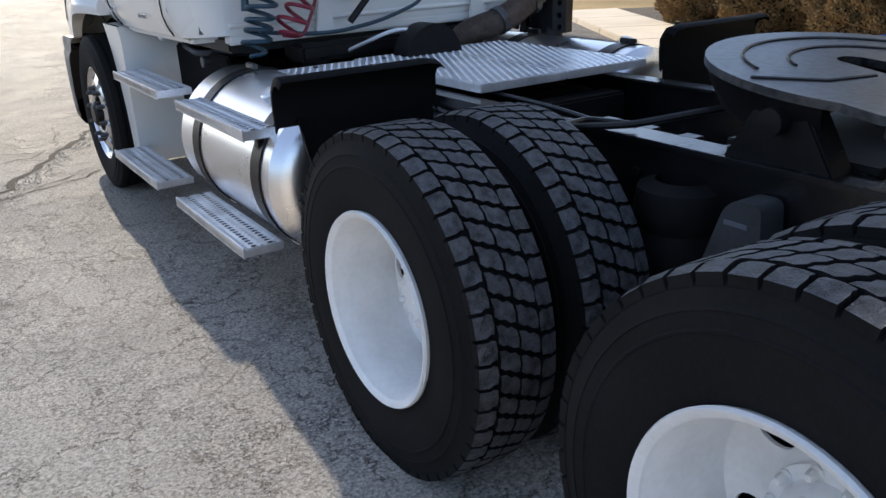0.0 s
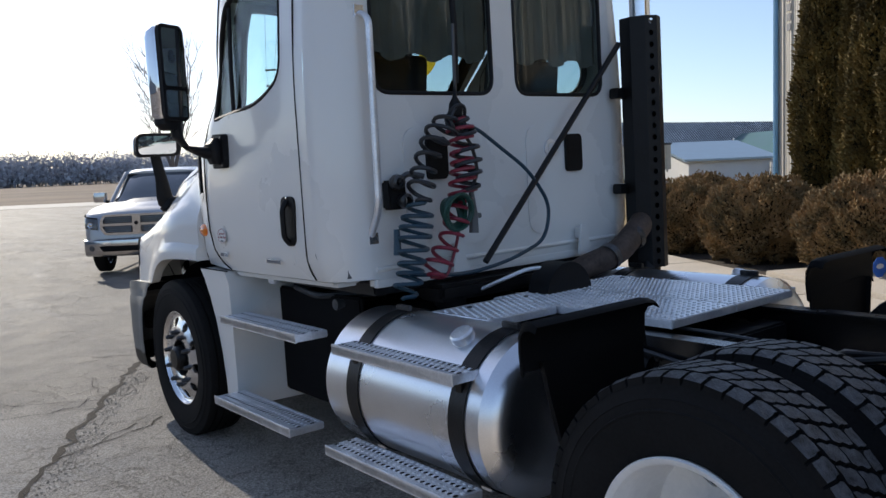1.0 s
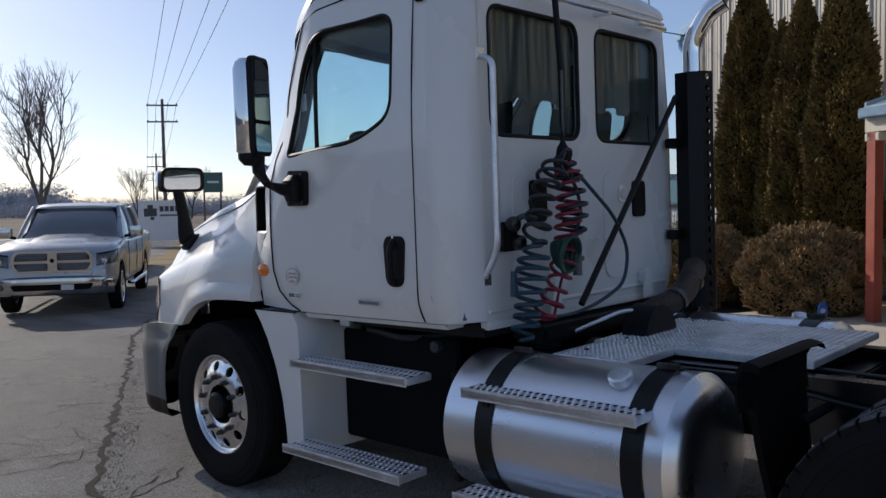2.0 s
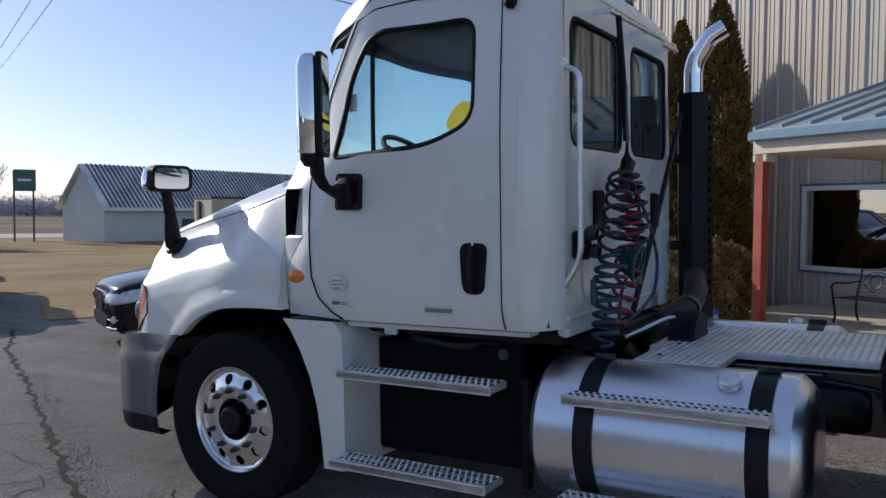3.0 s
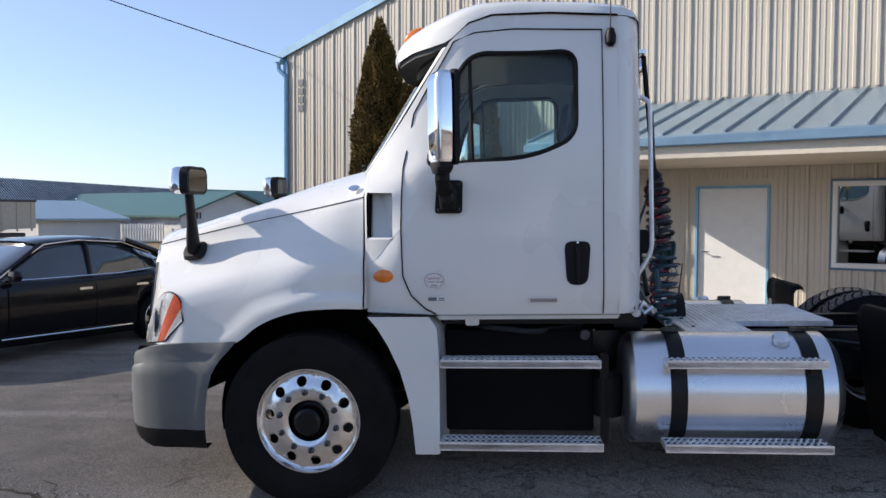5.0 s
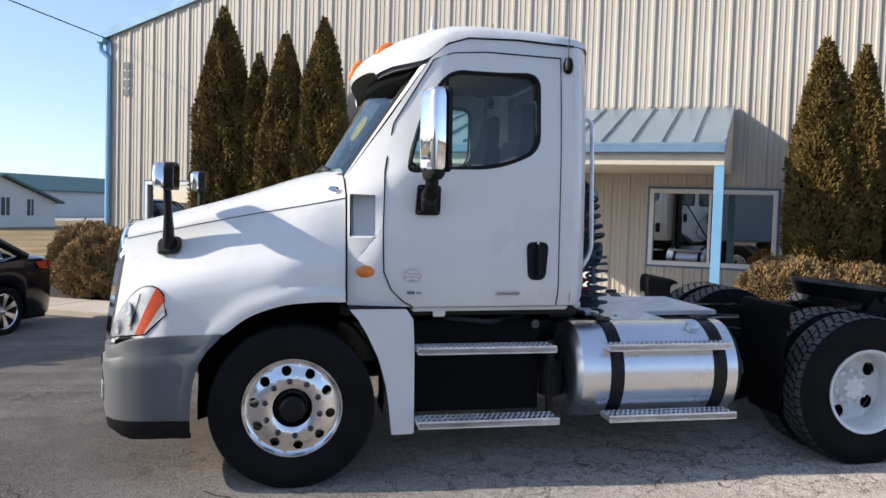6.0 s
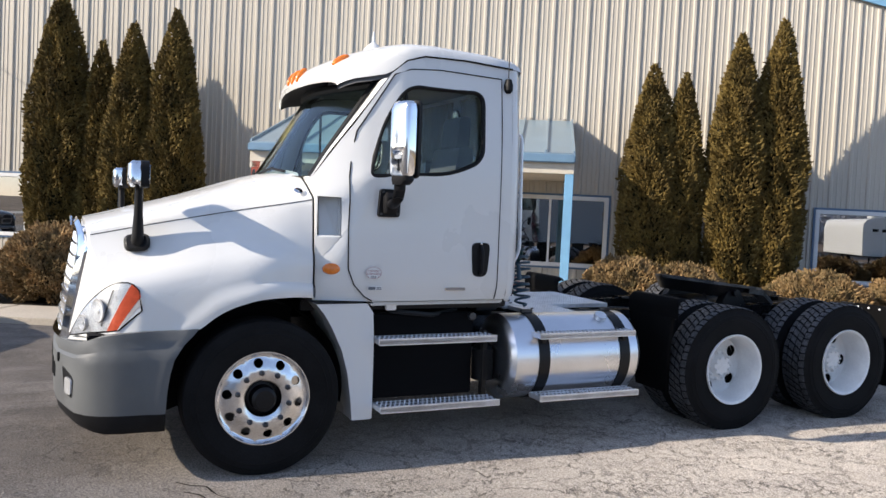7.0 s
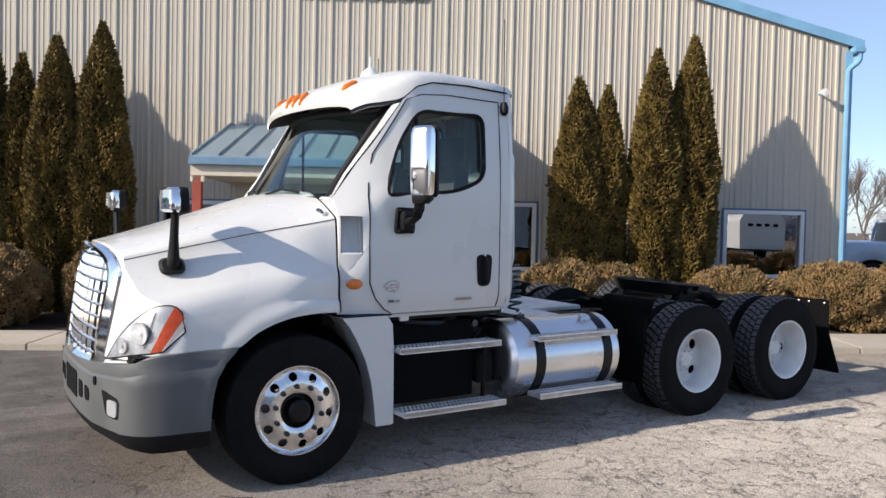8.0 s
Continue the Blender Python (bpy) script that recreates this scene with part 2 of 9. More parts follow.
def lathe(prof, seg=48, axis='x', bm=None, m=None, closed=False):
    """Turns a profile of (along, radius) about an axis."""
    t = bmesh.new()
    rows = []
    for a, r in prof:
        row = []
        for i in range(seg):
            th = 2 * math.pi * i / seg
            c, s = r * math.cos(th), r * math.sin(th)
            co = (a, c, s) if axis == 'x' else ((c, a, s) if axis == 'y' else (c, s, a))
            row.append(t.verts.new(co))
        rows.append(row)
    pairs = list(zip(rows, rows[1:])) + ([(rows[-1], rows[0])] if closed else [])
    for r0, r1 in pairs:
        for i in range(seg):
            j = (i + 1) % seg
            t.faces.new((r0[i], r0[j], r1[j], r1[i]))
    if not closed:
        for row, (a, r) in ((rows[0], prof[0]), (rows[-1], prof[-1])):
            if r < 0.3 * max(p[1] for p in prof) and r > 1e-4:
                t.faces.new(row)
    if m is not None:
        t.transform(m)
    return join(bm, t)


def tube(pts, r, seg=10, bm=None, cap=True, taper=None):
    """A round bar along points; taper gives the radius at each point."""
    pts = [Vector(p) for p in pts]
    t = bmesh.new()
    rows = []
    up = Vector((0, 0, 1))
    d0 = (pts[1] - pts[0]).normalized()
    side = d0.cross(up)
    if side.length < 1e-3:
        side = d0.cross(Vector((0, 1, 0)))
    side.normalize()
    for i, p in enumerate(pts):
        d = (pts[min(i + 1, len(pts) - 1)] - pts[max(i - 1, 0)]).normalized()
        side = (side - d * side.dot(d)).normalized()
        nrm = d.cross(side)
        rad = taper[i] if taper else r
        rows.append([t.verts.new(p + side * rad * math.cos(2 * math.pi * k / seg) + nrm * rad * math.sin(2 * math.pi * k / seg)) for k in range(seg)])
    for a, b in zip(rows, rows[1:]):
        for i in range(seg):
            j = (i + 1) % seg
            t.faces.new((a[i], a[j], b[j], b[i]))
    if cap:
        t.faces.new(rows[0])
        t.faces.new(rows[-1])
    return join(bm, t)


def bend(pts, r=0.08, n=5):
    """Rounds the corners of a line of points."""
    pts = [Vector(p) for p in pts]
    out = [pts[0]]
    for a, b, c in zip(pts, pts[1:], pts[2:]):
        u, w = (a - b), (c - b)
        k = min(r, u.length * 0.45, w.length * 0.45)
        p, q = b + u.normalized() * k, b + w.normalized() * k
        for i in range(n + 1):
            s = i / n
            out.append(p * (1 - s) ** 2 + b * 2 * s * (1 - s) + q * s ** 2)
    return out + [pts[-1]]


def prism(poly, axis, a, b, bevel=0.0, seg=2, bm=None, m=None):
    """Extrudes a polygon. axis 'x': points are (y, z); 'y': (x, z); 'z': (x, y)."""
    t = bmesh.new()
    def co(p, d):
        return (d, p[0], p[1]) if axis == 'x' else ((p[0], d, p[1]) if axis == 'y' else (p[0], p[1], d))
    lo = [t.verts.new(co(p, a)) for p in poly]
    hi = [t.verts.new(co(p, b)) for p in poly]
    t.faces.new(lo)
    t.faces.new(hi)
    k = len(poly)
    for i in range(k):
        j = (i + 1) % k
        t.faces.new((lo[i], lo[j], hi[j], hi[i]))
    if bevel:
        bmesh.ops.bevel(t, geom=t.edges[:], offset=bevel, segments=seg, affect='EDGES', clamp_overlap=True)
    if m is not None:
        t.transform(m)
    return join(bm, t)


def rounded(pts, r, n=5):
    """A closed 2D polygon with rounded corners."""
    out = []
    k = len(pts)
    for i in range(k):
        a, b, c = Vector(pts[i - 1]), Vector(pts[i]), Vector(pts[(i + 1) % k])
        rr = r[i] if isinstance(r, (list, tuple)) else r
        u, w = a - b, c - b
        d = min(rr, u.length * 0.48, w.length * 0.48)
        p, q = b + u.normalized() * d, b + w.normalized() * d
        for j in range(n + 1):
            s = j / n
            v = p * (1 - s) ** 2 + b * 2 * s * (1 - s) + q * s ** 2
            out.append((v.x, v.y))
    return out


def ray_poly(poly, c, th):
    """Where the ray from c at angle th leaves a polygon (farthest hit)."""
    dx, dy = math.cos(th), math.sin(th)
    best = None
    k = len(poly)
    for i in range(k):
        (x1, y1), (x2, y2) = poly[i], poly[(i + 1) % k]
        ex, ey = x2 - x1, y2 - y1
        den = dx * ey - dy * ex
        if abs(den) < 1e-12:
            continue
        s = ((x1 - c[0]) * ey - (y1 - c[1]) * ex) / den
        w = ((x1 - c[0]) * dy - (y1 - c[1]) * dx) / den
        if s > 1e-9 and -1e-6 <= w <= 1 + 1e-6 and (best is None or s > best):
            best = s
    return (c[0] + dx * best, c[1] + dy * best)


def holed(outer, hole, f, rings=4, depth=None, bm=None):
    """A panel with an opening, mapped to space by f(a, b); depth: an offset by which the opening's rim turns in."""
    cx = sum(p[0] for p in hole) / len(hole)
    cy = sum(p[1] for p in hole) / len(hole)
    th = sorted({round(math.atan2(p[1] - cy, p[0] - cx), 5) for p in list(outer) + list(hole)})
    t = bmesh.new()
    cols = []
    for a in th:
        po, pi = ray_poly(outer, (cx, cy), a), ray_poly(hole, (cx, cy), a)
        col = [t.verts.new(f(po[0] + (pi[0] - po[0]) * k / rings, po[1] + (pi[1] - po[1]) * k / rings)) for k in range(rings + 1)]
        if depth is not None:
            col.append(t.verts.new(Vector(f(*pi)) + Vector(depth)))
        cols.append(col)
    for i in range(len(cols)):
        a, b = cols[i], cols[(i + 1) % len(cols)]
        for k in range(len(a) - 1):
            t.faces.new((a[k], b[k], b[k + 1], a[k + 1]))
    return join(bm, t)


def loft(secs, bm=None, caps=False, closed=False):
    """Skins rows of points."""
    t = bmesh.new()
    rows = [[t.verts.new(p) for p in s] for s in secs]
    k = len(rows[0])
    for a, b in zip(rows, rows[1:]):
        for i in range(k if closed else k - 1):
            j = (i + 1) % k
            t.faces.new((a[i], a[j], b[j], b[i]))
    if caps:
        t.faces.new(rows[0])
        t.faces.new(rows[-1])
    return join(bm, t)


def curve1(pts, x):
    """Smooth interpolation through (x, value) pairs."""
    if x <= pts[0][0]:
        return pts[0][1]
    for i in range(len(pts) - 1):
        (x0, y0), (x1, y1) = pts[i], pts[i + 1]
        if x <= x1:
            t = (x - x0) / (x1 - x0)
            def sl(k):
                if k <= 0:
                    return (pts[1][1] - pts[0][1]) / (pts[1][0] - pts[0][0])
                if k >= len(pts) - 1:
                    return (pts[-1][1] - pts[-2][1]) / (pts[-1][0] - pts[-2][0])
                return (pts[k + 1][1] - pts[k - 1][1]) / (pts[k + 1][0] - pts[k - 1][0])
            m0, m1, h = sl(i), sl(i + 1), x1 - x0
            return (2 * t ** 3 - 3 * t ** 2 + 1) * y0 + (t ** 3 - 2 * t ** 2 + t) * h * m0 + (3 * t ** 2 - 2 * t ** 3) * y1 + (t ** 3 - t ** 2) * h * m1
    return pts[-1][1]


# The building's own frame: u along its front wall, n outwards from it.
BA = radians(31.5)
BU, BN = Vector((math.sin(BA), math.cos(BA), 0)), Vector((-math.cos(BA), math.sin(BA), 0))
B_M = Matrix(((BU.x, BN.x, 0, 0), (BU.y, BN.y, 0, 0), (0, 0, 1, 0), (0, 0, 0, 1)))


def gz(x, y):
    """Height of the ground: the yard's slope near the truck, level farther out."""
    d = math.hypot(x, y + 2.5)
    k = min(1.0, max(0.0, (d - 9) / 20))
    u = min(1.0, max(0.0, (BU.x * x + BU.y * y - 14) / 26))
    return (0.0098 * x - 0.0165 * (y + 2.5)) * (1 - k * k * (3 - 2 * k)) - 0.55 * u * u * (3 - 2 * u)


def bp(u, n, z=0.0):
    """A point of the building's frame, z above the ground there."""
    p = BU * u + BN * n
    return Vector((p.x, p.y, gz(p.x, p.y) + z))


# ---- ground ----
def ground_mat():
    """Old asphalt with grit, pale patches and cracks."""
    m = bpy.data.materials.new("old_asphalt")
    m.use_nodes = True
    nt = m.node_tree
    p = nt.nodes["Principled BSDF"]
    L = nt.links.new
    tc = nt.nodes.new("ShaderNodeTexCoord")
    def noise_node(scale, detail, rough=0.6, dist=0.0):
        n = nt.nodes.new("ShaderNodeTexNoise")
        n.inputs["Scale"].default_value, n.inputs["Detail"].default_value = scale, detail
        n.inputs["Roughness"].default_value, n.inputs["Distortion"].default_value = rough, dist
        L(tc.outputs["Object"], n.inputs["Vector"])
        return n
    big, mid, grit = noise_node(0.22, 6), noise_node(2.6, 6), noise_node(75, 5, 0.75)
    vor = nt.nodes.new("ShaderNodeTexVoronoi")
    vor.feature = 'DISTANCE_TO_EDGE'
    vor.inputs["Scale"].default_value = 3.2
    warp = noise_node(2.2, 6, 0.65)
    vm = nt.nodes.new("ShaderNodeVectorMath")
    vm.operation = 'MULTIPLY_ADD'
    L(warp.outputs["Color"], vm.inputs[0])
    vm.inputs[1].default_value = (0.55, 0.55, 0)
    L(tc.outputs["Object"], vm.inputs[2])
    warp2 = noise_node(11, 4, 0.7)
    vm2 = nt.nodes.new("ShaderNodeVectorMath")
    vm2.operation = 'MULTIPLY_ADD'
    L(warp2.outputs["Color"], vm2.inputs[0])
    vm2.inputs[1].default_value = (0.22, 0.22, 0)
    L(vm.outputs[0], vm2.inputs[2])
    L(vm2.outputs[0], vor.inputs["Vector"])
    crack = nt.nodes.new("ShaderNodeMapRange")
    crack.inputs[1].default_value, crack.inputs[2].default_value = 0.0, 0.014
    L(vor.outputs["Distance"], crack.inputs[0])
    where = nt.nodes.new("ShaderNodeMapRange")
    where.inputs[1].default_value, where.inputs[2].default_value = 0.50, 0.64
    wn2 = noise_node(0.7, 4)
    wsum2 = nt.nodes.new("ShaderNodeMath")
    wsum2.operation = 'MULTIPLY_ADD'
    wsum2.inputs[1].default_value = 1.0
    L(wn2.outputs["Fac"], wsum2.inputs[0])
    L(wsum2.outputs[0], where.inputs[0])
    # finer crazing inside the broken areas
    vor2 = nt.nodes.new("ShaderNodeTexVoronoi")
    vor2.feature = 'DISTANCE_TO_EDGE'
    vor2.inputs["Scale"].default_value = 9.5
    L(vm2.outputs[0], vor2.inputs["Vector"])
    crack2 = nt.nodes.new("ShaderNodeMapRange")
    crack2.inputs[1].default_value, crack2.inputs[2].default_value = 0.0, 0.028
    L(vor2.outputs["Distance"], crack2.inputs[0])
    where2 = nt.nodes.new("ShaderNodeMapRange")
    where2.inputs[1].default_value, where2.inputs[2].default_value = 0.40, 0.56
    wn3 = noise_node(1.6, 5)
    # the breaking-up is worst where the trucks stand
    vw = nt.nodes.new("ShaderNodeVectorMath")
    vw.operation = 'DISTANCE'
    vw.inputs[1].default_value = (-2.0, -4.0, 0)
    L(tc.outputs["Object"], vw.inputs[0])
    far = nt.nodes.new("ShaderNodeMapRange")
    far.inputs[1].default_value, far.inputs[2].default_value = 2.5, 7.5
    far.inputs[3].default_value, far.inputs[4].default_value = 0.0, 0.17
    L(vw.outputs["Value"], far.inputs[0])
    wsum = nt.nodes.new("ShaderNodeMath")
    wsum.operation = 'ADD'
    L(wn3.outputs["Fac"], wsum.inputs[0])
    L(far.outputs[0], wsum.inputs[1])
    L(wsum.outputs[0], where2.inputs[0])
    L(far.outputs[0], wsum2.inputs[2])
    cm2 = nt.nodes.new("ShaderNodeMath")
    cm2.operation = 'MAXIMUM'
    L(crack2.outputs[0], cm2.inputs[0])
    L(where2.outputs[0], cm2.inputs[1])
    cm = nt.nodes.new("ShaderNodeMath")
    cm.operation = 'MAXIMUM'
    L(crack.outputs[0], cm.inputs[0])
    L(where.outputs[0], cm.inputs[1])
    both = nt.nodes.new("ShaderNodeMath")
    both.operation = 'MULTIPLY'
    L(cm.outputs[0], both.inputs[0])
    L(cm2.outputs[0], both.inputs[1])
    ramp = nt.nodes.new("ShaderNodeValToRGB")
    ramp.color_ramp.elements[0].position, ramp.color_ramp.elements[0].color = 0.33, (0.100, 0.084, 0.071, 1)
    ramp.color_ramp.elements[1].position, ramp.color_ramp.elements[1].color = 0.68, (0.250, 0.215, 0.183, 1)
    addm = nt.nodes.new("ShaderNodeMath")
    addm.operation = 'MULTIPLY_ADD'
    L(big.outputs["Fac"], addm.inputs[0])
    addm.inputs[1].default_value = 0.45
    mm = nt.nodes.new("ShaderNodeMath")
    mm.operation = 'MULTIPLY'
    mm.inputs[1].default_value = 0.55
    L(mid.outputs["Fac"], mm.inputs[0])
    L(mm.outputs[0], addm.inputs[2])
    L(addm.outputs[0], ramp.inputs[0])
    # pale dried salt and dust where the trucks stand
    vd = nt.nodes.new("ShaderNodeVectorMath")
    vd.operation = 'DISTANCE'
    vd.inputs[1].default_value = (-2.6, -4.0, 0)
    L(tc.outputs["Object"], vd.inputs[0])
    dn = nt.nodes.new("ShaderNodeMath")
    dn.operation = 'MULTIPLY_ADD'
    dn.inputs[1].default_value = 5.0
    L(mid.outputs["Fac"], dn.inputs[0])
    L(vd.outputs["Value"], dn.inputs[2])
    dm = nt.nodes.new("ShaderNodeMapRange")
    dm.inputs[1].default_value, dm.inputs[2].default_value = 4.0, 8.2
    dm.inputs[3].default_value, dm.inputs[4].default_value = 0.85, 0.0
    L(dn.outputs[0], dm.inputs[0])
    dust = nt.nodes.new("ShaderNodeMix")
    dust.data_type = 'RGBA'
    dust.inputs[7].default_value = (0.47, 0.425, 0.375, 1)
    L(dm.outputs[0], dust.inputs[0])
    L(ramp.outputs[0], dust.inputs[6])
    # worn pale tracks left by tyres swinging in from the road
    mp = nt.nodes.new("ShaderNodeMapping")
    mp.inputs["Rotation"].default_value = (0, 0, radians(-33))
    mp.inputs["Scale"].default_value = (1.3, 0.16, 1)
    L(tc.outputs["Object"], mp.inputs["Vector"])
    ns = nt.nodes.new("ShaderNodeTexNoise")
    ns.inputs["Scale"].default_value, ns.inputs["Detail"].default_value = 1.1, 6
    ns.inputs["Distortion"].default_value = 0.6
    L(mp.outputs[0], ns.inputs["Vector"])
    sm = nt.nodes.new("ShaderNodeMapRange")
    sm.inputs[1].default_value, sm.inputs[2].default_value = 0.50, 0.70
    sm.inputs[4].default_value = 0.62
    L(ns.outputs["Fac"], sm.inputs[0])
    trk = nt.nodes.new("ShaderNodeMix")
    trk.data_type = 'RGBA'
    trk.inputs[7].default_value = (0.33, 0.295, 0.265, 1)
    L(sm.outputs[0], trk.inputs[0])
    L(dust.outputs[2], trk.inputs[6])
    gm = nt.nodes.new("ShaderNodeMix")
    gm.data_type, gm.blend_type = 'RGBA', 'OVERLAY'
    gm.inputs[0].default_value = 1.0
    L(trk.outputs[2], gm.inputs[6])
    gc = nt.nodes.new("ShaderNodeMapRange")
    gc.inputs[1].default_value, gc.inputs[2].default_value = 0.33, 0.66
    gc.inputs[3].default_value, gc.inputs[4].default_value = 0.12, 0.86
    L(grit.outputs["Fac"], gc.inputs[0])
    L(gc.outputs[0], gm.inputs[7])
    ck = nt.nodes.new("ShaderNodeMix")
    ck.data_type = 'RGBA'
    ck.inputs[6].default_value = (0.135, 0.120, 0.107, 1)
    L(both.outputs[0], ck.inputs[0])
    L(gm.outputs[2], ck.inputs[7])
    L(ck.outputs[2], p.inputs["Base Color"])
    rr = nt.nodes.new("ShaderNodeMapRange")
    rr.inputs[3].default_value, rr.inputs[4].default_value = 0.66, 0.90
    L(mid.outputs["Fac"], rr.inputs[0])
    L(rr.outputs[0], p.inputs["Roughness"])
    p.inputs["Specular IOR Level"].default_value = 0.4
    p.inputs["Diffuse Roughness"].default_value = 1.0
    b1 = nt.nodes.new("ShaderNodeBump")
    b1.inputs["Distance"].default_value, b1.inputs["Strength"].default_value = 0.009, 1.0
    L(grit.outputs["Fac"], b1.inputs["Height"])
    b2 = nt.nodes.new("ShaderNodeBump")
    b2.inputs["Distance"].default_value, b2.inputs["Strength"].default_value = 0.014, 1.0
    L(both.outputs[0], b2.inputs["Height"])
    L(b1.outputs[0], b2.inputs["Normal"])
    L(b2.outputs[0], p.inputs["Normal"])
    return m


M_ASPH = ground_mat()
M_GRASS = mat("dormant_winter_grass", (0.29, 0.215, 0.11), 0.95, vary=0.22, scale=0.35, fine=25, bump=0.02, spec=0.15)
M_ROAD = mat("pale_road", (0.40, 0.38, 0.35), 0.85, vary=0.08, scale=0.2)
M_FIELD = mat("bare_field_soil", (0.20, 0.155, 0.12), 0.95, vary=0.25, scale=0.05, fine=2, spec=0.1)

# One sheet to the horizon: dormant fields; the paved lot, road and lawn lie on it as thin layers.
def sheet(name, patches, dz, material, label, category):
    """A layer over the ground: patches of (us, ns) grids in the building's frame."""
    V, F = [], []
    for us, ns in patches:
        o, k = len(V), len(ns)
        for u in us:
            for n in ns:
                V.append(bp(u, n, dz))
        F += [(o + i * k + j, o + (i + 1) * k + j, o + (i + 1) * k + j + 1, o + i * k + j + 1) for i in range(len(us) - 1) for j in range(k - 1)]
    bm = bmesh.new()
    vs = [bm.verts.new(v) for v in V]
    for f in F:
        bm.faces.new([vs[i] for i in f])
    ob = part(name, bm, material)
    if ob.data.polygons[0].normal.z < 0:
        ob.data.flip_normals()
    return tagged(ob, label, category, kind="structure")


def steps(a, b, d=1.0):
    k = max(1, int(round((b - a) / d)))
    return [a + (b - a) * i / k for i in range(k + 1)]


FAR = [math.sinh(-7.2 + 14.4 * k / 72) * 3.7 for k in range(73)]
sheet("ground", [(FAR, FAR)], -0.05, M_FIELD, "bare brown winter field reaching to the horizon", "ground")
sheet("pavement", [(steps(-40, 9.2), steps(-4.8, 34)), (steps(9.2, 14, 1.5), steps(1.6, 34)), (steps(14, 22, 1.5), steps(2.3, 34)), (steps(22, 62, 1.5), steps(3.4, 34))], 0.0, M_ASPH, "cracked grey-brown asphalt yard", "pavement")
sheet("lawn", [(steps(9.2, 14, 1.5), steps(-60, 1.6, 1.5)), (steps(14, 22, 1.5), steps(-60, 2.3, 1.5)), (steps(22, 62, 1.5), steps(-60, 3.4, 1.5))], 0.012, M_GRASS, "tan dormant lawn beside the yard", "lawn")
sheet("lawn_side", [(steps(-60, -10.4, 1.5), steps(-60, -4.8, 1.5))], 0.012, M_GRASS, "tan dormant lawn behind the building", "lawn")
sheet("road", [(steps(62, 72, 5), steps(-220, 220, 8))], 0.02, M_ROAD, "pale concrete road across the far edge", "road")
sheet("planting_bed", [(steps(-10.4, 10.1), [-8.9, -8.0, -7.0, -6.0, -4.9])], 0.05, M_MULCH, "dark mulch bed along the wall", "planting bed")


def cast_slab(name, corners, lo, hi, parent, bevel=0.012):
    """A cast slab lying on the ground, its corners given in the building's frame."""
    t = bmesh.new()
    a = [t.verts.new(bp(u, n, lo)) for u, n in corners]
    b = [t.verts.new(bp(u, n, hi)) for u, n in corners]
    t.faces.new(a)
    t.faces.new(b)
    for i in range(4):
        t.faces.new((a[i], a[(i + 1) % 4], b[(i + 1) % 4], b[i]))
    bmesh.ops.bevel(t, geom=t.edges[:], offset=bevel, segments=2, affect='EDGES')
    return part(name, t, M_CONC, parent)


walk_slabs = thing("walkway", "pale tan concrete walk of cast slabs", "walkway", kind="structure")
for i in range(13):
    u0, u1 = -10.4 + i * 1.56 + 0.006, -10.4 + (i + 1) * 1.56 - 0.006
    cast_slab("slab", [(u0, -5.35 + 0.05 * u0), (u1, -5.35 + 0.05 * u1), (u1, -4.16 + 0.041 * u1), (u0, -4.16 + 0.041 * u0)], -0.15, 0.085, walk_slabs)
porch_floor = thing("porch_floor", "concrete porch slab at the door", "porch floor", kind="structure")
cast_slab("slab", [(-2.9, -8.9), (3.6, -8.9), (3.6, -5.20), (-2.9, -5.52)], -0.1, 0.13, porch_floor)


# ---- metal building ----
WN = -8.92                # the front wall's outer face
U0, U1, UM = -9.2, 10.15, 0.475
EAVE, SLOPE = 5.25, 0.275


def roof_z(u):
    half = (U1 - U0) / 2
    return EAVE + SLOPE * (half - abs(u - UM))


OPEN = [(-8.40, -7.02, 0.90, 2.03), (-3.36, -1.50, 0.94, 2.07), (-0.54, 0.62, 0.13, 2.10), (1.78, 3.5, 0.82, 1.98), (7.72, 9.06, 0.95, 2.03)]
building = thing("metal_building", "large cream metal-sided building with gable roof and blue trim", "building", B_M)
us = sorted({U0, U1, UM} | {o[0] for o in OPEN} | {o[1] for o in OPEN})
for a, b in zip(us, us[1:]):
    hole = next((o for o in OPEN if o[0] <= a + 1e-6 and b <= o[1] + 1e-6), None)
    if hole:
        part("wall_panel", prism([(a, -0.3), (b, -0.3), (b, hole[2]), (a, hole[2])], 'y', WN - 0.14, WN), M_SIDING, building, smooth=False)
        part("wall_panel", prism([(a, hole[3]), (b, hole[3]), (b, roof_z(b)), (a, roof_z(a))], 'y', WN - 0.14, WN), M_SIDING, building, smooth=False)
    else:
        part("wall_panel", prism([(a, -0.3), (b, -0.3), (b, roof_z(b)), (a, roof_z(a))], 'y', WN - 0.14, WN), M_SIDING, building, "cream ribbed steel siding", smooth=False)
part("side_wall", box(U0, U0 + 0.14, WN - 30, WN - 0.142, -0.3, EAVE), M_SIDING, building, smooth=False)
part("side_wall", box(U1 - 0.14, U1, WN - 30, WN - 0.142, -0.3, EAVE), M_SIDING, building, smooth=False)
part("side_wall", box(U0, U1, WN - 30.15, WN - 30, -0.3, EAVE), M_SIDING, building, smooth=False)
rf = prism([(U0 - 0.25, EAVE - 0.07), (UM, roof_z(UM)), (U1 + 0.25, EAVE - 0.07), (U1 + 0.25, EAVE + 0.03), (UM, roof_z(UM) + 0.1), (U0 - 0.25, EAVE + 0.03)], 'y', WN - 30.3, WN + 0.03)
part("roof", rf, M_PROOF, building, smooth=False)
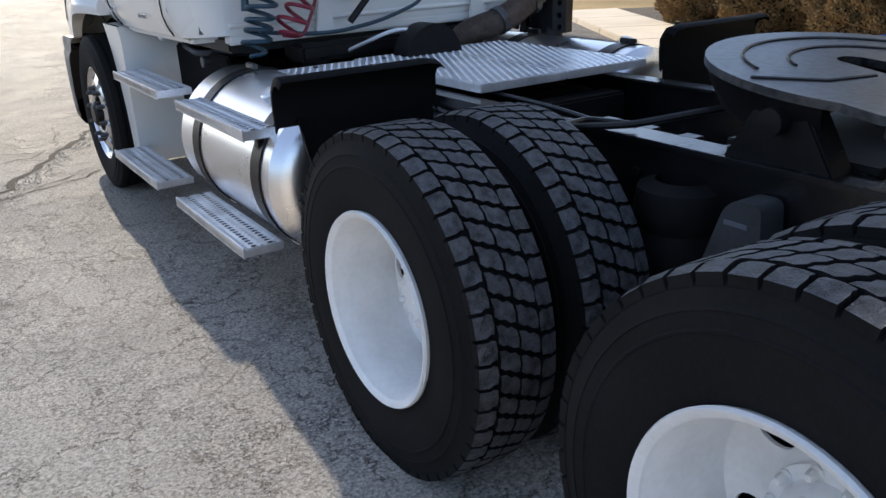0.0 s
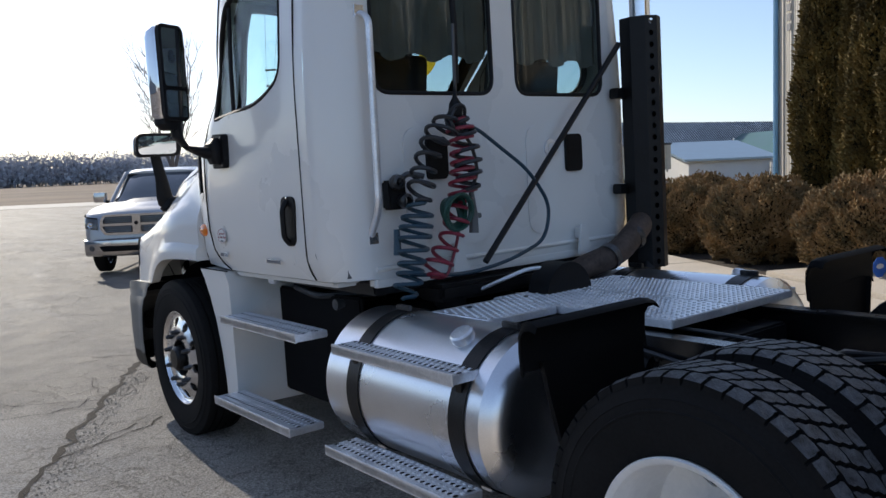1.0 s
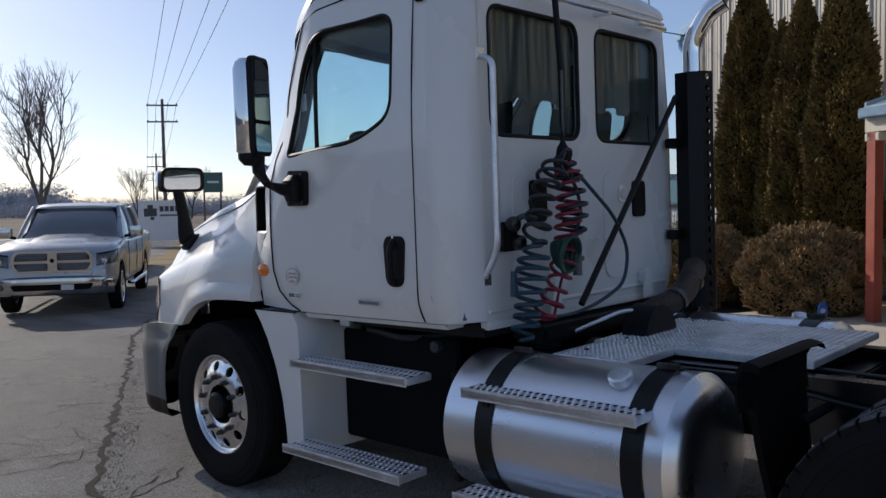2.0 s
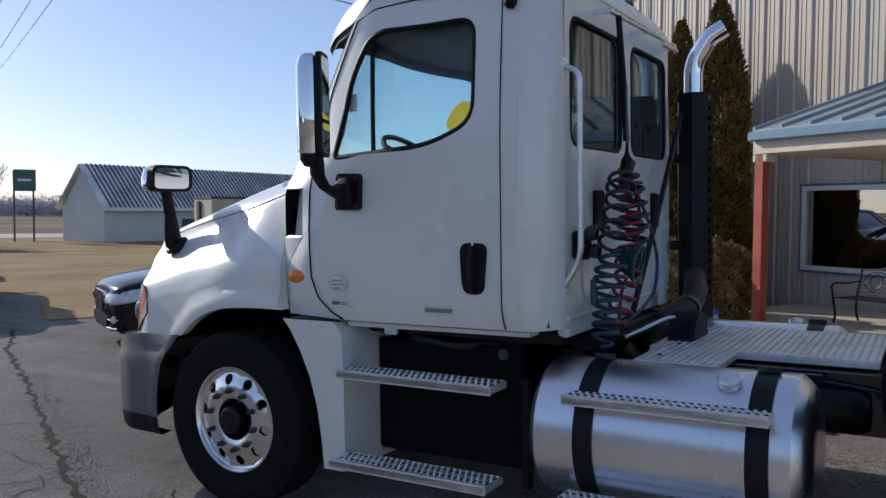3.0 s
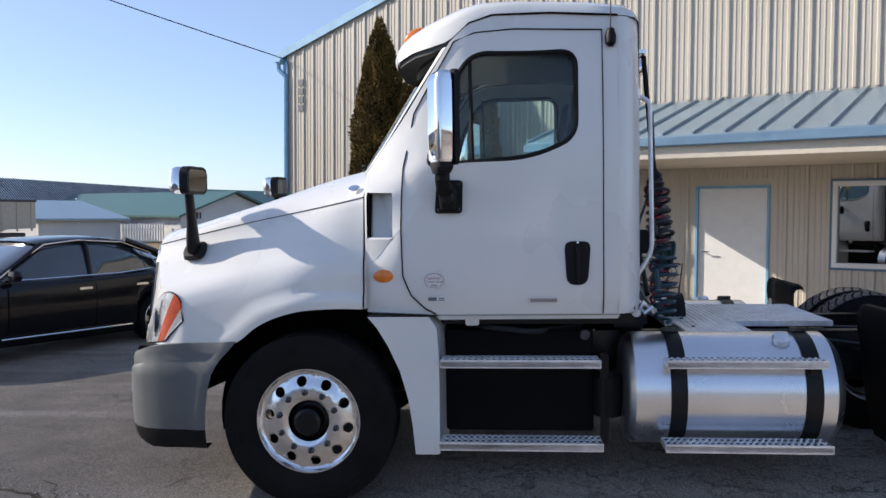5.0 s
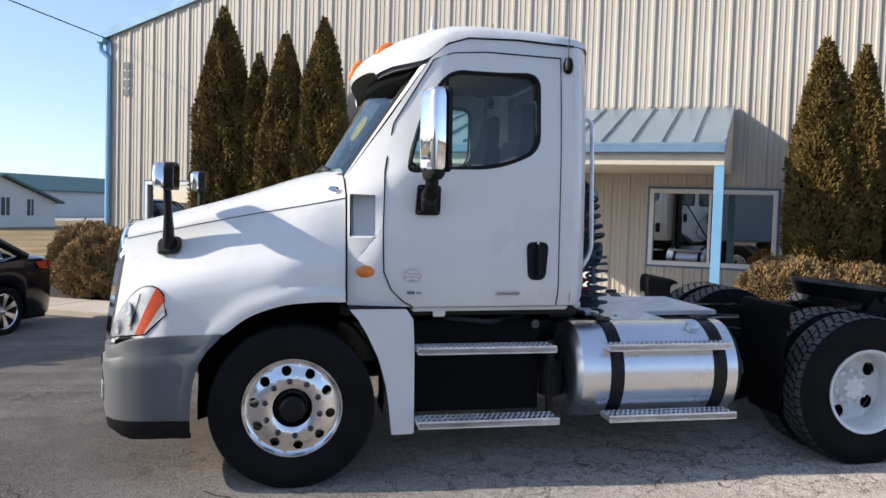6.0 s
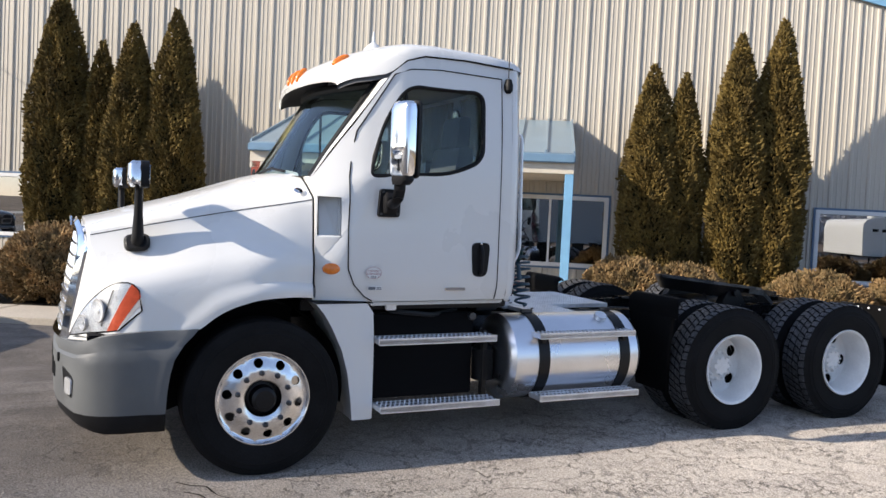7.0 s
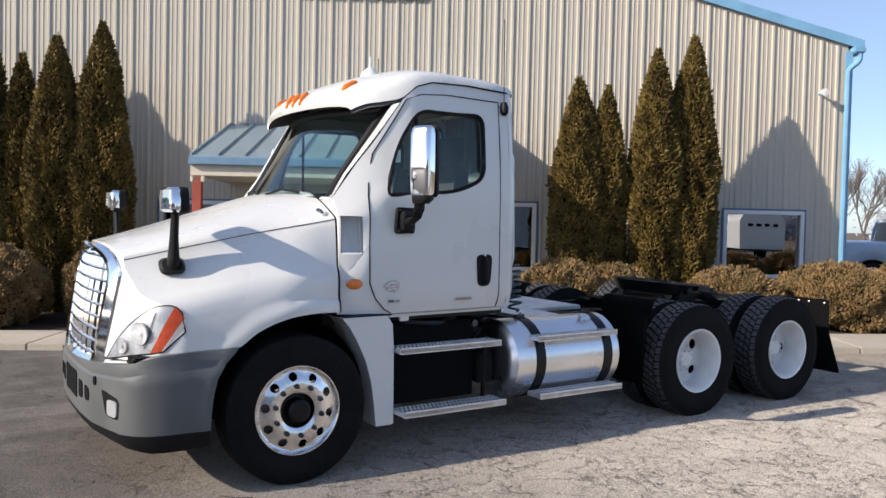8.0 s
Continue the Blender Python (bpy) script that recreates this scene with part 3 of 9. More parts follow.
for s, ue in ((1, U0), (-1, U1)):
    rake = prism([(ue - s * 0.27, EAVE - 0.12), (UM, roof_z(UM) - 0.06), (UM, roof_z(UM) + 0.12), (ue - s * 0.27, EAVE + 0.06)], 'y', WN + 0.033, WN + 0.075)
    part("rake_trim", rake, M_BLUE, building, "sky-blue rake trim", smooth=False)
    part("gutter", box(ue - s * 0.14 - 0.11, ue - s * 0.14 + 0.11, WN - 30, WN + 0.17, EAVE - 0.19, EAVE - 0.075, 0.02), M_BLUE, building, "sky-blue eave gutter")
    part("downspout", tube(bend([(ue - s * 0.17, WN + 0.10, EAVE - 0.2), (ue - s * 0.17, WN + 0.10, EAVE - 0.33), (ue + s * 0.02, WN + 0.055, EAVE - 0.5), (ue + s * 0.02, WN + 0.055, 0.1)], 0.07), 0.05, 8), M_BLUE, building, "sky-blue downspout")
    part("corner_trim", box(ue - 0.07, ue + 0.07, WN + 0.028, WN + 0.05, 0.0, EAVE - 0.15, 0.004), M_BLUE, building, "sky-blue corner trim")


def rib_mesh(w, h, z0, z1a, z1b):
    t = bmesh.new()
    lo = [t.verts.new(p) for p in ((-w / 2, 0, z0), (-w / 4, h, z0), (w / 4, h, z0), (w / 2, 0, z0))]
    hi = [t.verts.new(p) for p in ((-w / 2, 0, z1a), (-w / 4, h, z1a), (w / 4, h, z1b), (w / 2, 0, z1b))]
    for i in range(3):
        t.faces.new((lo[i], lo[i + 1], hi[i + 1], hi[i]))
    return t


PORCH_U0, PORCH_U1, PORCH_N = -2.72, 2.28, -6.33


def rib_spans(u, top):
    spans = [(0.02, top)]
    for a, b, z0, z1 in OPEN:
        if a - 0.10 < u < b + 0.10:
            spans = [(0.02, z0 - 0.11), (z1 + 0.11, top)]
    if PORCH_U0 < u < PORCH_U1:
        spans = [(max(lo, 0.15), min(hi, 2.5)) for lo, hi in spans if lo < 2.35] + [(3.5, top)]
    return spans


k = 0
u = U0 + 0.2
while u < U1 - 0.1:
    for du, w, h in ((0, 0.075, 0.026), (0.11, 0.03, 0.007), (0.195, 0.03, 0.007)):
        uu = u + du
        if uu > U1 - 0.1:
            continue
        for lo, hi in rib_spans(uu, roof_z(uu) - 0.09):
            if hi - lo > 0.05:
                r = part("siding_rib", rib_mesh(w, h, lo, hi, hi), M_SIDING, building, smooth=False)
                r.location = (uu, WN + 0.0015, 0)
    u += 0.305


M_SLATE = mat("slate_blue_trim", (0.10, 0.17, 0.27), 0.45, vary=0.06)


def window_at(a, b, z0, z1, mull=()):
    w = thing("window", "white-framed office window with dark glass", "window", B_M, "office windows", "structure")
    fr = None
    t = 0.07
    for x0, x1, y0, y1 in ((a - t, b + t, z0 - t, z0), (a - t, b + t, z1, z1 + t), (a - t, a, z0, z1), (b, b + t, z0, z1)):
        fr = box(x0, x1, WN - 0.05, WN + 0.045, y0, y1, 0.006, bm=fr)
    for mu in mull:
        fr = box(mu - 0.02, mu + 0.02, WN - 0.04, WN + 0.02, z0, z1, 0.004, bm=fr)
    part("window_frame", fr, M_FRAMEW, w, "white window frame")
    for x0, x1, y0, y1 in ((a - 0.105, b + 0.105, z0 - 0.105, z0 - 0.071), (a - 0.105, b + 0.105, z1 + 0.071, z1 + 0.105), (a - 0.105, a - 0.071, z0 - 0.07, z1 + 0.07), (b + 0.071, b + 0.105, z0 - 0.07, z1 + 0.07)):
        part("window_trim", box(x0, x1, WN + 0.002, WN + 0.036, y0, y1, 0.004), M_SLATE, w, "blue-grey outer trim")
    g = part("pane", box(a, b, WN - 0.06, WN - 0.052, z0, z1), M_BGLASS, w, "dark reflecting pane", smooth=False)
    g.visible_shadow = False
    # empty box; the office's lack of light is put into its wall colour
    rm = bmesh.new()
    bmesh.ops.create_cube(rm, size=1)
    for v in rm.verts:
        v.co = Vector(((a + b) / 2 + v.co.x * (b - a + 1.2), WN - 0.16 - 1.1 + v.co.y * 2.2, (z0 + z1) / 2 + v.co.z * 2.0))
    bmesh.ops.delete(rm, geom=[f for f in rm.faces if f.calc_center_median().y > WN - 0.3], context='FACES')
    part("room", rm, M_ROOM, w, "bare box painted dim as the unlit office", smooth=False)
    return w


window_at(*OPEN[0])
window_at(*OPEN[1], mull=(-2.4,))
window_at(*OPEN[3])
window_at(*OPEN[4])
door = thing("door", "closed white steel door with small notice", "door", B_M, kind="structure")
a, b, z0, z1 = OPEN[2]
part("door_leaf", box(a + 0.04, b - 0.04, WN - 0.07, WN - 0.025, z0, z1 - 0.04, 0.006), M_FRAMEW, door, "white door leaf")
df = box(a, a + 0.04, WN - 0.1, WN + 0.03, z0, z1, 0.004)
df = box(b - 0.04, b, WN - 0.1, WN + 0.03, z0, z1, 0.004, bm=df)
df = box(a + 0.041, b - 0.041, WN - 0.1, WN + 0.03, z1 - 0.04, z1, 0.004, bm=df)
part("door_frame", df, M_BLUE, door, "blue-grey door frame")
part("notice", box(a + 0.22, a + 0.42, WN - 0.024, WN - 0.021, 1.45, 1.7), M_WHITE, door, "paper notice")
part("door_handle", tube([(b - 0.13, WN - 0.02, 1.05), (b - 0.13, WN + 0.05, 1.05), (b - 0.25, WN + 0.05, 1.05)], 0.012, 8), M_CHROME, door)

# porch
porch = thing("porch", "lean-to porch with standing-seam metal roof and slim posts", "porch", B_M)
pr = prism([(WN + 0.03, 3.42), (PORCH_N, 2.64), (PORCH_N, 2.69), (WN + 0.03, 3.47)], 'x', PORCH_U0, PORCH_U1)
part("roof", pr, M_PROOF, porch, "blue-grey standing-seam roof", smooth=False)
for i in range(13):
    uu = PORCH_U0 + 0.02 + i * (PORCH_U1 - PORCH_U0 - 0.04) / 12
    part("seam", prism([(WN + 0.04, 3.47), (PORCH_N - 0.0, 2.692), (PORCH_N, 2.73), (WN + 0.04, 3.505)], 'x', uu - 0.014, uu + 0.014), M_PROOF, porch, smooth=False)
part("gutter", box(PORCH_U0, PORCH_U1, PORCH_N + 0.003, PORCH_N + 0.10, 2.54, 2.66, 0.015), M_GUTTER, porch, "dull blue gutter")
part("fascia", box(PORCH_U0 + 0.01, PORCH_U1 - 0.01, PORCH_N - 0.05, PORCH_N, 2.38, 2.638, 0.006), M_CREAM, porch, "cream fascia board")
for uu in (PORCH_U0 + 0.01, PORCH_U1 - 0.05):
    part("end_panel", prism([(WN + 0.03, 2.38), (PORCH_N - 0.055, 2.38), (PORCH_N - 0.055, 2.63), (WN + 0.03, 3.40)], 'x', uu, uu + 0.04), M_CREAM, porch, smooth=False)
part("soffit", box(PORCH_U0 + 0.06, PORCH_U1 - 0.06, WN + 0.03, PORCH_N - 0.056, 2.39, 2.42), M_CREAM, porch, smooth=False)
part("post", box(-2.71, -2.58, PORCH_N - 0.1, PORCH_N - 0.0, 0.0, 2.38, 0.006), M_BLUE, porch, "sky-blue square post")
part("post", box(2.10, 2.24, PORCH_N - 0.12, PORCH_N - 0.0, 0.0, 2.38, 0.006), M_REDPOST, porch, "rust-red square post")
part("post_cap", box(2.05, 2.275, PORCH_N - 0.17, PORCH_N + 0.0, 2.28, 2.378, 0.01), M_CREAM, porch)

# number plates and sign: unreadable bars only
nums = thing("wall_number", "vertical row of four dark figures as plain bars", "wall number", B_M)
for i in range(4):
    part("figure", box(9.58, 9.74, WN + 0.03, WN + 0.045, 4.50 - i * 0.19, 4.64 - i * 0.19, 0.004), M_INK, nums)
sg = thing("wall_sign", "long white wall sign with dark lettering bars", "sign", B_M)
part("sign_board", box(-1.32, 1.12, WN + 0.03, WN + 0.07, 5.84, 6.65, 0.008), M_FRAMEW, sg)
for i in range(9):
    x0 = -1.17 + i * 0.25
    part("lettering_bar", box(x0, x0 + 0.17, WN + 0.071, WN + 0.08, 5.94, 6.15), M_INK, sg)
lamp = thing("wall_lamp", "small bullet floodlight on the gable wall", "wall lamp", B_M)
part("arm", tube([(-8.67, WN, 4.29), (-8.67, WN + 0.16, 4.32)], 0.02, 8), M_BLUE, lamp)
part("head", lathe([(0, 0.03), (0.03, 0.06), (0.12, 0.07), (0.13, 0.0001)], 14, 'y', m=Matrix.Translation((-8.67, WN + 0.14, 4.30))), M_FRAMEW, lamp)


# ---- arborvitae and shrubs ----
def leaf_cloud(name, rng, n, place, size, material, core=None, core_mat=None, parent=None):
    """Many small scale-like sprays: each a bent pair of triangles."""
    P, N = place(rng, n)
    up = np.array([0, 0, 1.0])
    d = N + up * rng.uniform(0.2, 1.1, (n, 1)) + rng.normal(0, 0.35, (n, 3))
    d /= np.linalg.norm(d, axis=1, keepdims=True)
    s = np.cross(d, rng.normal(0, 1, (n, 3)))
    s /= np.linalg.norm(s, axis=1, keepdims=True)
    f = np.cross(d, s)
    sz = size * rng.uniform(0.6, 1.5, (n, 1))
    a = P - s * sz * 0.38
    b = P + s * sz * 0.38
    c = P + d * sz * 1.3 + f * sz * 0.15
    e = P + d * sz * 0.55 - f * sz * 0.30
    h = P + d * sz * 0.5 + f * sz * 0.45
    V = np.stack([a, b, c, e, h], 1).reshape(-1, 3)
    o = np.arange(n)[:, None] * 5
    F = np.concatenate([o + np.array([[0, 3, 2]]), o + np.array([[3, 1, 2]]), o + np.array([[0, 4, 2]])])
    me = bpy.data.meshes.new(name)
    me.from_pydata(V.tolist(), [], F.tolist())
    me.materials.append(material)
    ob = new(name, me)
    if parent:
        ob.parent = parent
    return ob


def arb_radius(t, R):
    """Outline of a narrow spire: t 0 at the ground, 1 at the tip."""
    return R * np.clip(np.minimum(0.74 + 1.2 * t, 1.0) * (1 - np.clip((t - 0.32) / 0.68, 0, 1) ** 2.9), 0.02, 1)


def arborvitae(x, y, h, R, seed, label):
    rng = np.random.default_rng(seed)
    tr = thing("arborvitae", label, "evergreen tree", Matrix.Translation((x, y, gz(x, y) + 0.04)), "arborvitae along the wall")
    part("trunk", tube([(0, 0, -0.1), (0.01, 0, 0.5), (0, 0.01, h * 0.8)], 0.06, 8, taper=[0.07, 0.06, 0.01]), M_BARK, tr)
    ph = rng.uniform(0, 6.3, 8)
    tips = rng.uniform(-0.12, 0.12, (3, 2)) * R * 2
    def lump(th, t):
        return 1 + 0.10 * np.sin(3 * th + 9 * t + ph[0]) + 0.08 * np.sin(5 * th - 17 * t + ph[1]) + 0.06 * np.sin(9 * th + 31 * t + ph[2])
    def place(rng, n):
        t = rng.uniform(0, 1, n * 3)
        keep = rng.uniform(0, 1, n * 3) < (arb_radius(t, 1.0) * 0.9 + 0.1)
        t = t[keep][:n]
        t = np.concatenate([t, rng.uniform(0, 0.6, n - len(t))])
        th = rng.uniform(0, 2 * np.pi, n)
        r = arb_radius(t, R) * lump(th, t) * (1 - np.abs(rng.normal(0, 0.10, n)))
        lx = tips[0, 0] * t
        ly = tips[0, 1] * t
        P = np.stack([r * np.cos(th) + lx, r * np.sin(th) + ly, t * h + rng.normal(0, 0.02, n)], 1)
        N = np.stack([np.cos(th), np.sin(th), np.full(n, 0.2)], 1)
        return P, N
    leaf_cloud("crown", rng, int(4600 * h * R * 2.0 + 4500), place, 0.046, M_ARB, parent=tr)
    # solid core under the leaves, painted near-black for the crown's inner shade
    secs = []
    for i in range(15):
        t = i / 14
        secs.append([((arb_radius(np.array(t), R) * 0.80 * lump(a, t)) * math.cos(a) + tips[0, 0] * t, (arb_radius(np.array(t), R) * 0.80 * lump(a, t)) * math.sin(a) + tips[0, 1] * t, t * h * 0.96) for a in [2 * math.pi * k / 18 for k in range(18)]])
    part("inner_mass", loft(secs, caps=True, closed=True), M_ARBC, tr, "solid core painted with the crown's inner shade")
    return tr


def shrub(x, y, h, R, seed, label, Ry=None):
    rng = np.random.default_rng(seed)
    Ry = Ry or R
    tr = thing("shrub", label, "shrub", Matrix.Translation((x, y, gz(x, y) + 0.04)), "foundation shrubs")
    ph = rng.uniform(0, 6.3, 8)
    def lump(th, el):
        return 1 + 0.07 * np.sin(4 * th + 3 * el + ph[0]) + 0.06 * np.sin(7 * th - 8 * el + ph[1]) + 0.05 * np.sin(13 * th + 11 * el + ph[2])
    def place(rng, n):
        th = rng.uniform(0, 2 * np.pi, n)
        zz = rng.uniform(-0.75, 1, n)
        el = np.arcsin(zz)
        q = lump(th, el) * (1 - np.abs(rng.normal(0, 0.07, n)))
        N = np.stack([np.cos(el) * np.cos(th), np.cos(el) * np.sin(th), zz], 1)
        P = N * q[:, None] * np.array([R, Ry, h * 0.56]) + np.array([0, 0, h * 0.45])
        return P, N
    leaf_cloud("foliage", rng, int(12500 * R * max(h, 0.7) * 2.2), place, 0.034, M_SHRUB, parent=tr)
    # this hull carries the shrub's inner shade as a dark colour
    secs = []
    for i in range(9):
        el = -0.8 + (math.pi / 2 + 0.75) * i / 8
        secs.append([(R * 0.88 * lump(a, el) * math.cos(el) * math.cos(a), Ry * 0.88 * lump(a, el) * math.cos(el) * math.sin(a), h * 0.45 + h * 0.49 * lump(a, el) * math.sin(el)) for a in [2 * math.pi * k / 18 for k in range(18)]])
    part("inner_mass", loft(secs, caps=True, closed=True), M_SHRUBC, tr, "solid core coloured dark as inner shade")
    part("stem", tube([(0, 0, -0.08), (0, 0, h * 0.4)], 0.03, 6), M_BARK, tr)
    return tr


for i, (u, n, h, R) in enumerate([(6.25, -7.7, 5.24, 0.60), (5.53, -7.75, 4.34, 0.40), (4.94, -7.65, 4.64, 0.50), (4.19, -7.7, 4.89, 0.54),
                                  (-4.0, -7.7, 4.1, 0.50), (-4.48, -7.75, 3.96, 0.38), (-5.32, -7.65, 4.58, 0.48), (-5.91, -7.75, 4.87, 0.48)]):
    p = bp(u, n)
    arborvitae(p.x, p.y, h, R * 0.87, 40 + i, "tall narrow green-brown arborvitae spire against the siding")
for i, (u, n, h, R, Ry) in enumerate([(5.2, -6.0, 1.15, 0.88, 0.82), (7.0, -5.6, 1.1, 0.78, 0.75), (3.35, -6.45, 1.15, 0.84, 0.82), (8.3, -6.5, 1.15, 0.7, 0.7),
                                      (-3.6, -6.8, 0.98, 0.74, 0.7), (-4.5, -6.9, 0.92, 0.58, 0.6), (-6.4, -6.8, 0.9, 0.78, 0.7), (-8.0, -6.6, 1.0, 0.95, 0.8), (-9.4, -6.6, 1.05, 0.85, 0.8)]):
    p = bp(u, n)
    shrub(p.x, p.y, h, R, 70 + i, "rounded clipped shrub with bronze winter leaves", Ry)


# ---- semi truck ----
# Built about the front axle: x to its right, y ahead, z up from the tarmac. It stands on the gentle fall of the yard.
truck = thing("semi_truck", "white day-cab semi tractor with grey bumper and bare black frame", "semi truck", SITE)


def tp(name, bm, material, label="", parent=None, smooth=True):
    return part(name, bm, material, parent or truck, label, smooth)


# -- wheels --
def tyre_mesh(R, half, seg=72, grooves=(), stand=0.482, bead=0.292):
    pr = [(-half + 0.035, bead), (-half + 0.012, bead + 0.013), (-half + 0.004, 0.34), (-half, 0.385), (-half + 0.0005, 0.415), (-half - 0.0015, 0.417), (-half - 0.0015, 0.421), (-half + 0.0025, 0.424), (-half + 0.004, 0.44), (-half + 0.006, R - 0.052), (-half + 0.004, R - 0.050), (-half + 0.009, R - 0.044), (-half + 0.012, R - 0.022), (-half + 0.018, R - 0.008)]
    top = [(-half + 0.036, R)]
    for g in grooves:
        top += [(g - 0.006, R), (g - 0.004, R - 0.013), (g + 0.004, R - 0.013), (g + 0.006, R)]
    top += [(half - 0.036, R)]
    pr = pr + top + [(-a, r) for a, r in reversed(pr)]
    t = lathe(pr, seg)
    for v in t.verts:                       # flat where it stands
        if v.co.z < -stand:
            v.co.z = -stand
    return t


def tread_mesh(R, half):
    """Tread blocks, walls and worn tops: two rows of slanting wavy blocks between rows of shoulder blocks."""
    rnd = random.Random(5)
    t, c = bmesh.new(), bmesh.new()
    inner = ((-0.50, -0.70), (-0.22, -0.88), (0.02, -0.70), (0.26, -0.90), (0.50, -0.72), (0.56, 0.0), (0.50, 0.70), (0.22, 0.88), (-0.02, 0.70), (-0.26, 0.90), (-0.50, 0.72), (-0.44, 0.0))
    edge = ((-0.50, -0.88), (0.06, -0.86), (0.26, -0.96), (0.50, -0.78), (0.57, 0.04), (0.50, 0.76), (0.26, 0.74), (0.0, 0.90), (-0.50, 0.88))
    rows = [(-0.0945, 0.052, edge, 0.0), (-0.0325, 0.061, inner, 0.62), (0.0325, 0.061, inner, 0.12), (0.0945, -0.052, edge, 0.5)]
    depth, cnt = 0.017, 50
    da = math.pi / cnt
    for xc, w, shape, ph in rows:
        for i in range(cnt):
            a0 = 2 * da * (i + ph)
            h = depth + rnd.uniform(-0.0015, 0.0015)
            base, tops, caps = [], [], []
            for sx, sa in shape:
                x = xc + sx * w
                a = a0 + (sa + (0.95 * sx if shape is inner else 0.0)) * da
                drop = 0.008 * max(0.0, (abs(x) - 0.090) / 0.03) ** 2
                r = R - depth - 0.004 - drop
                jig = rnd.uniform(0.92, 0.97)
                base.append(t.verts.new((x, r * math.cos(a), r * math.sin(a))))
                a2, x2, r2 = a0 + (a - a0) * jig, xc + (x - xc) * jig, r + 0.004 + h
                tops.append(t.verts.new((x2, r2 * math.cos(a2), r2 * math.sin(a2))))
                caps.append(c.verts.new((x2, r2 * math.cos(a2), r2 * math.sin(a2))))
            c.faces.new(caps)
            for k in range(len(shape)):
                j = (k + 1) % len(shape)
                t.faces.new((base[k], base[j], tops[j], tops[k]))
    for q in (t, c):
        for v in q.verts:
            if v.co.z < -0.504:
                v.co.z = -0.504
    return t, c


def disc_with_holes(prof, r_in, r_out, count, hole_r, hole_at, phase=0.0, depth=(0.02, 0, 0)):
    """A dished wheel disc pierced by round hand holes; prof gives x at each radius."""
    bm = None
    ang = math.pi / count
    hole = [(hole_r / hole_at * math.cos(k * math.pi / 10), hole_at + hole_r * math.sin(k * math.pi / 10)) for k in range(20)]
    outer = [(-ang + 2 * ang * k / 10, r_in) for k in range(11)] + [(ang - 2 * ang * k / 10, r_out) for k in range(11)]
    for i in range(count):
        base = 2 * math.pi * i / count + phase
        def f(a, r, base=base):
            return (curve1(prof, r), r * math.cos(base + a), r * math.sin(base + a))
        bm = holed(outer, hole, f, 4, depth, bm)
    bmesh.ops.remove_doubles(bm, verts=bm.verts, dist=0.0004)
    return bm


def nut(x0, x1, r, n, ring, rad, seg=8, phase=0.0):
    """One wheel nut as a turned stud with a collar."""
    return lathe([(x0, r * 1.25), (x0 - 0.008, r * 1.3), (x0 - 0.012, r), (x1 + 0.008, r * 0.95), (x1, r * 0.6), (x1 - 0.001, 0.0005)], seg)


R_T, R_D = 0.5, 0.52      # steer tyre and the taller drive tyre
ME_STEER = mesh_of("steer_tyre", tyre_mesh(R_T + 0.004, 0.14, 84, (-0.075, -0.026, 0.026, 0.075), 0.496), M_RUBBER)
ME_DRIVE = mesh_of("drive_tyre", tyre_mesh(R_D - 0.017, 0.135, 84, (), 0.500, 0.281), M_RUBBER)
walls, crowns = tread_mesh(R_D, 0.135)
ME_TREAD = mesh_of("tread", walls, M_RUBBER, smooth=False)
ME_CROWN = mesh_of("tread_crown", crowns, M_TREAD, smooth=False)
alu_prof = [(0.09, -0.095), (0.12, -0.118), (0.15, -0.128), (0.19, -0.128), (0.235, -0.112), (0.27, -0.098), (0.285, -0.105), (0.300, -0.118)]
ME_ALU = mesh_of("alloy_disc", disc_with_holes(alu_prof, 0.118, 0.285, 10, 0.030, 0.232, 0.16), M_ALU)
ME_ALUR = mesh_of("alloy_rim", lathe([(-0.105, 0.285), (-0.116, 0.290), (-0.124, 0.297), (-0.124, 0.304), (-0.112, 0.306), (-0.095, 0.300), (0.10, 0.285), (0.115, 0.30)], 72), M_ALU)
ME_ALUH = mesh_of("hub", lathe([(-0.122, 0.117), (-0.10, 0.108), (-0.07, 0.106), (-0.075, 0.085), (-0.15, 0.078), (-0.165, 0.06), (-0.168, 0.0005)], 40), M_BLACK)
ME_NUTF = mesh_of("wheel_nut", nut(-0.125, -0.165, 0.0145, 10, 0, 0), M_STEEL)
st_prof = [(0.08, 0.056), (0.122, 0.060), (0.136, 0.078), (0.150, 0.088), (0.20, 0.094), (0.238, 0.094), (0.252, 0.088)]
ME_STD = mesh_of("steel_disc", disc_with_holes(st_prof, 0.09, 0.251, 5, 0.049, 0.197, 0.0, (0.010, 0, 0)), M_WHEELW)
ME_STR = mesh_of("steel_rim", lathe([(0.100, 0.250), (0.03, 0.252), (-0.05, 0.256), (-0.09, 0.260), (-0.105, 0.267), (-0.128, 0.271), (-0.137, 0.280), (-0.140, 0.290), (-0.132, 0.294), (-0.11, 0.288), (0.10, 0.275), (0.13, 0.29)], 72), M_WHEELW)
ME_DRUM = mesh_of("brake_drum", lathe([(0.108, 0.10), (0.112, 0.135), (0.125, 0.16), (0.142, 0.20), (0.148, 0.244), (0.17, 0.246)], 32), M_SEAM)
ME_STH = mesh_of("hub", lathe([(0.060, 0.128), (0.054, 0.126), (0.050, 0.100), (0.040, 0.094), (0.022, 0.090), (0.012, 0.080), (0.010, 0.0005)], 40), M_WHEELW)
ME_NUTR = mesh_of("wheel_nut", nut(0.056, 0.024, 0.012, 10, 0, 0), M_WHEELW)
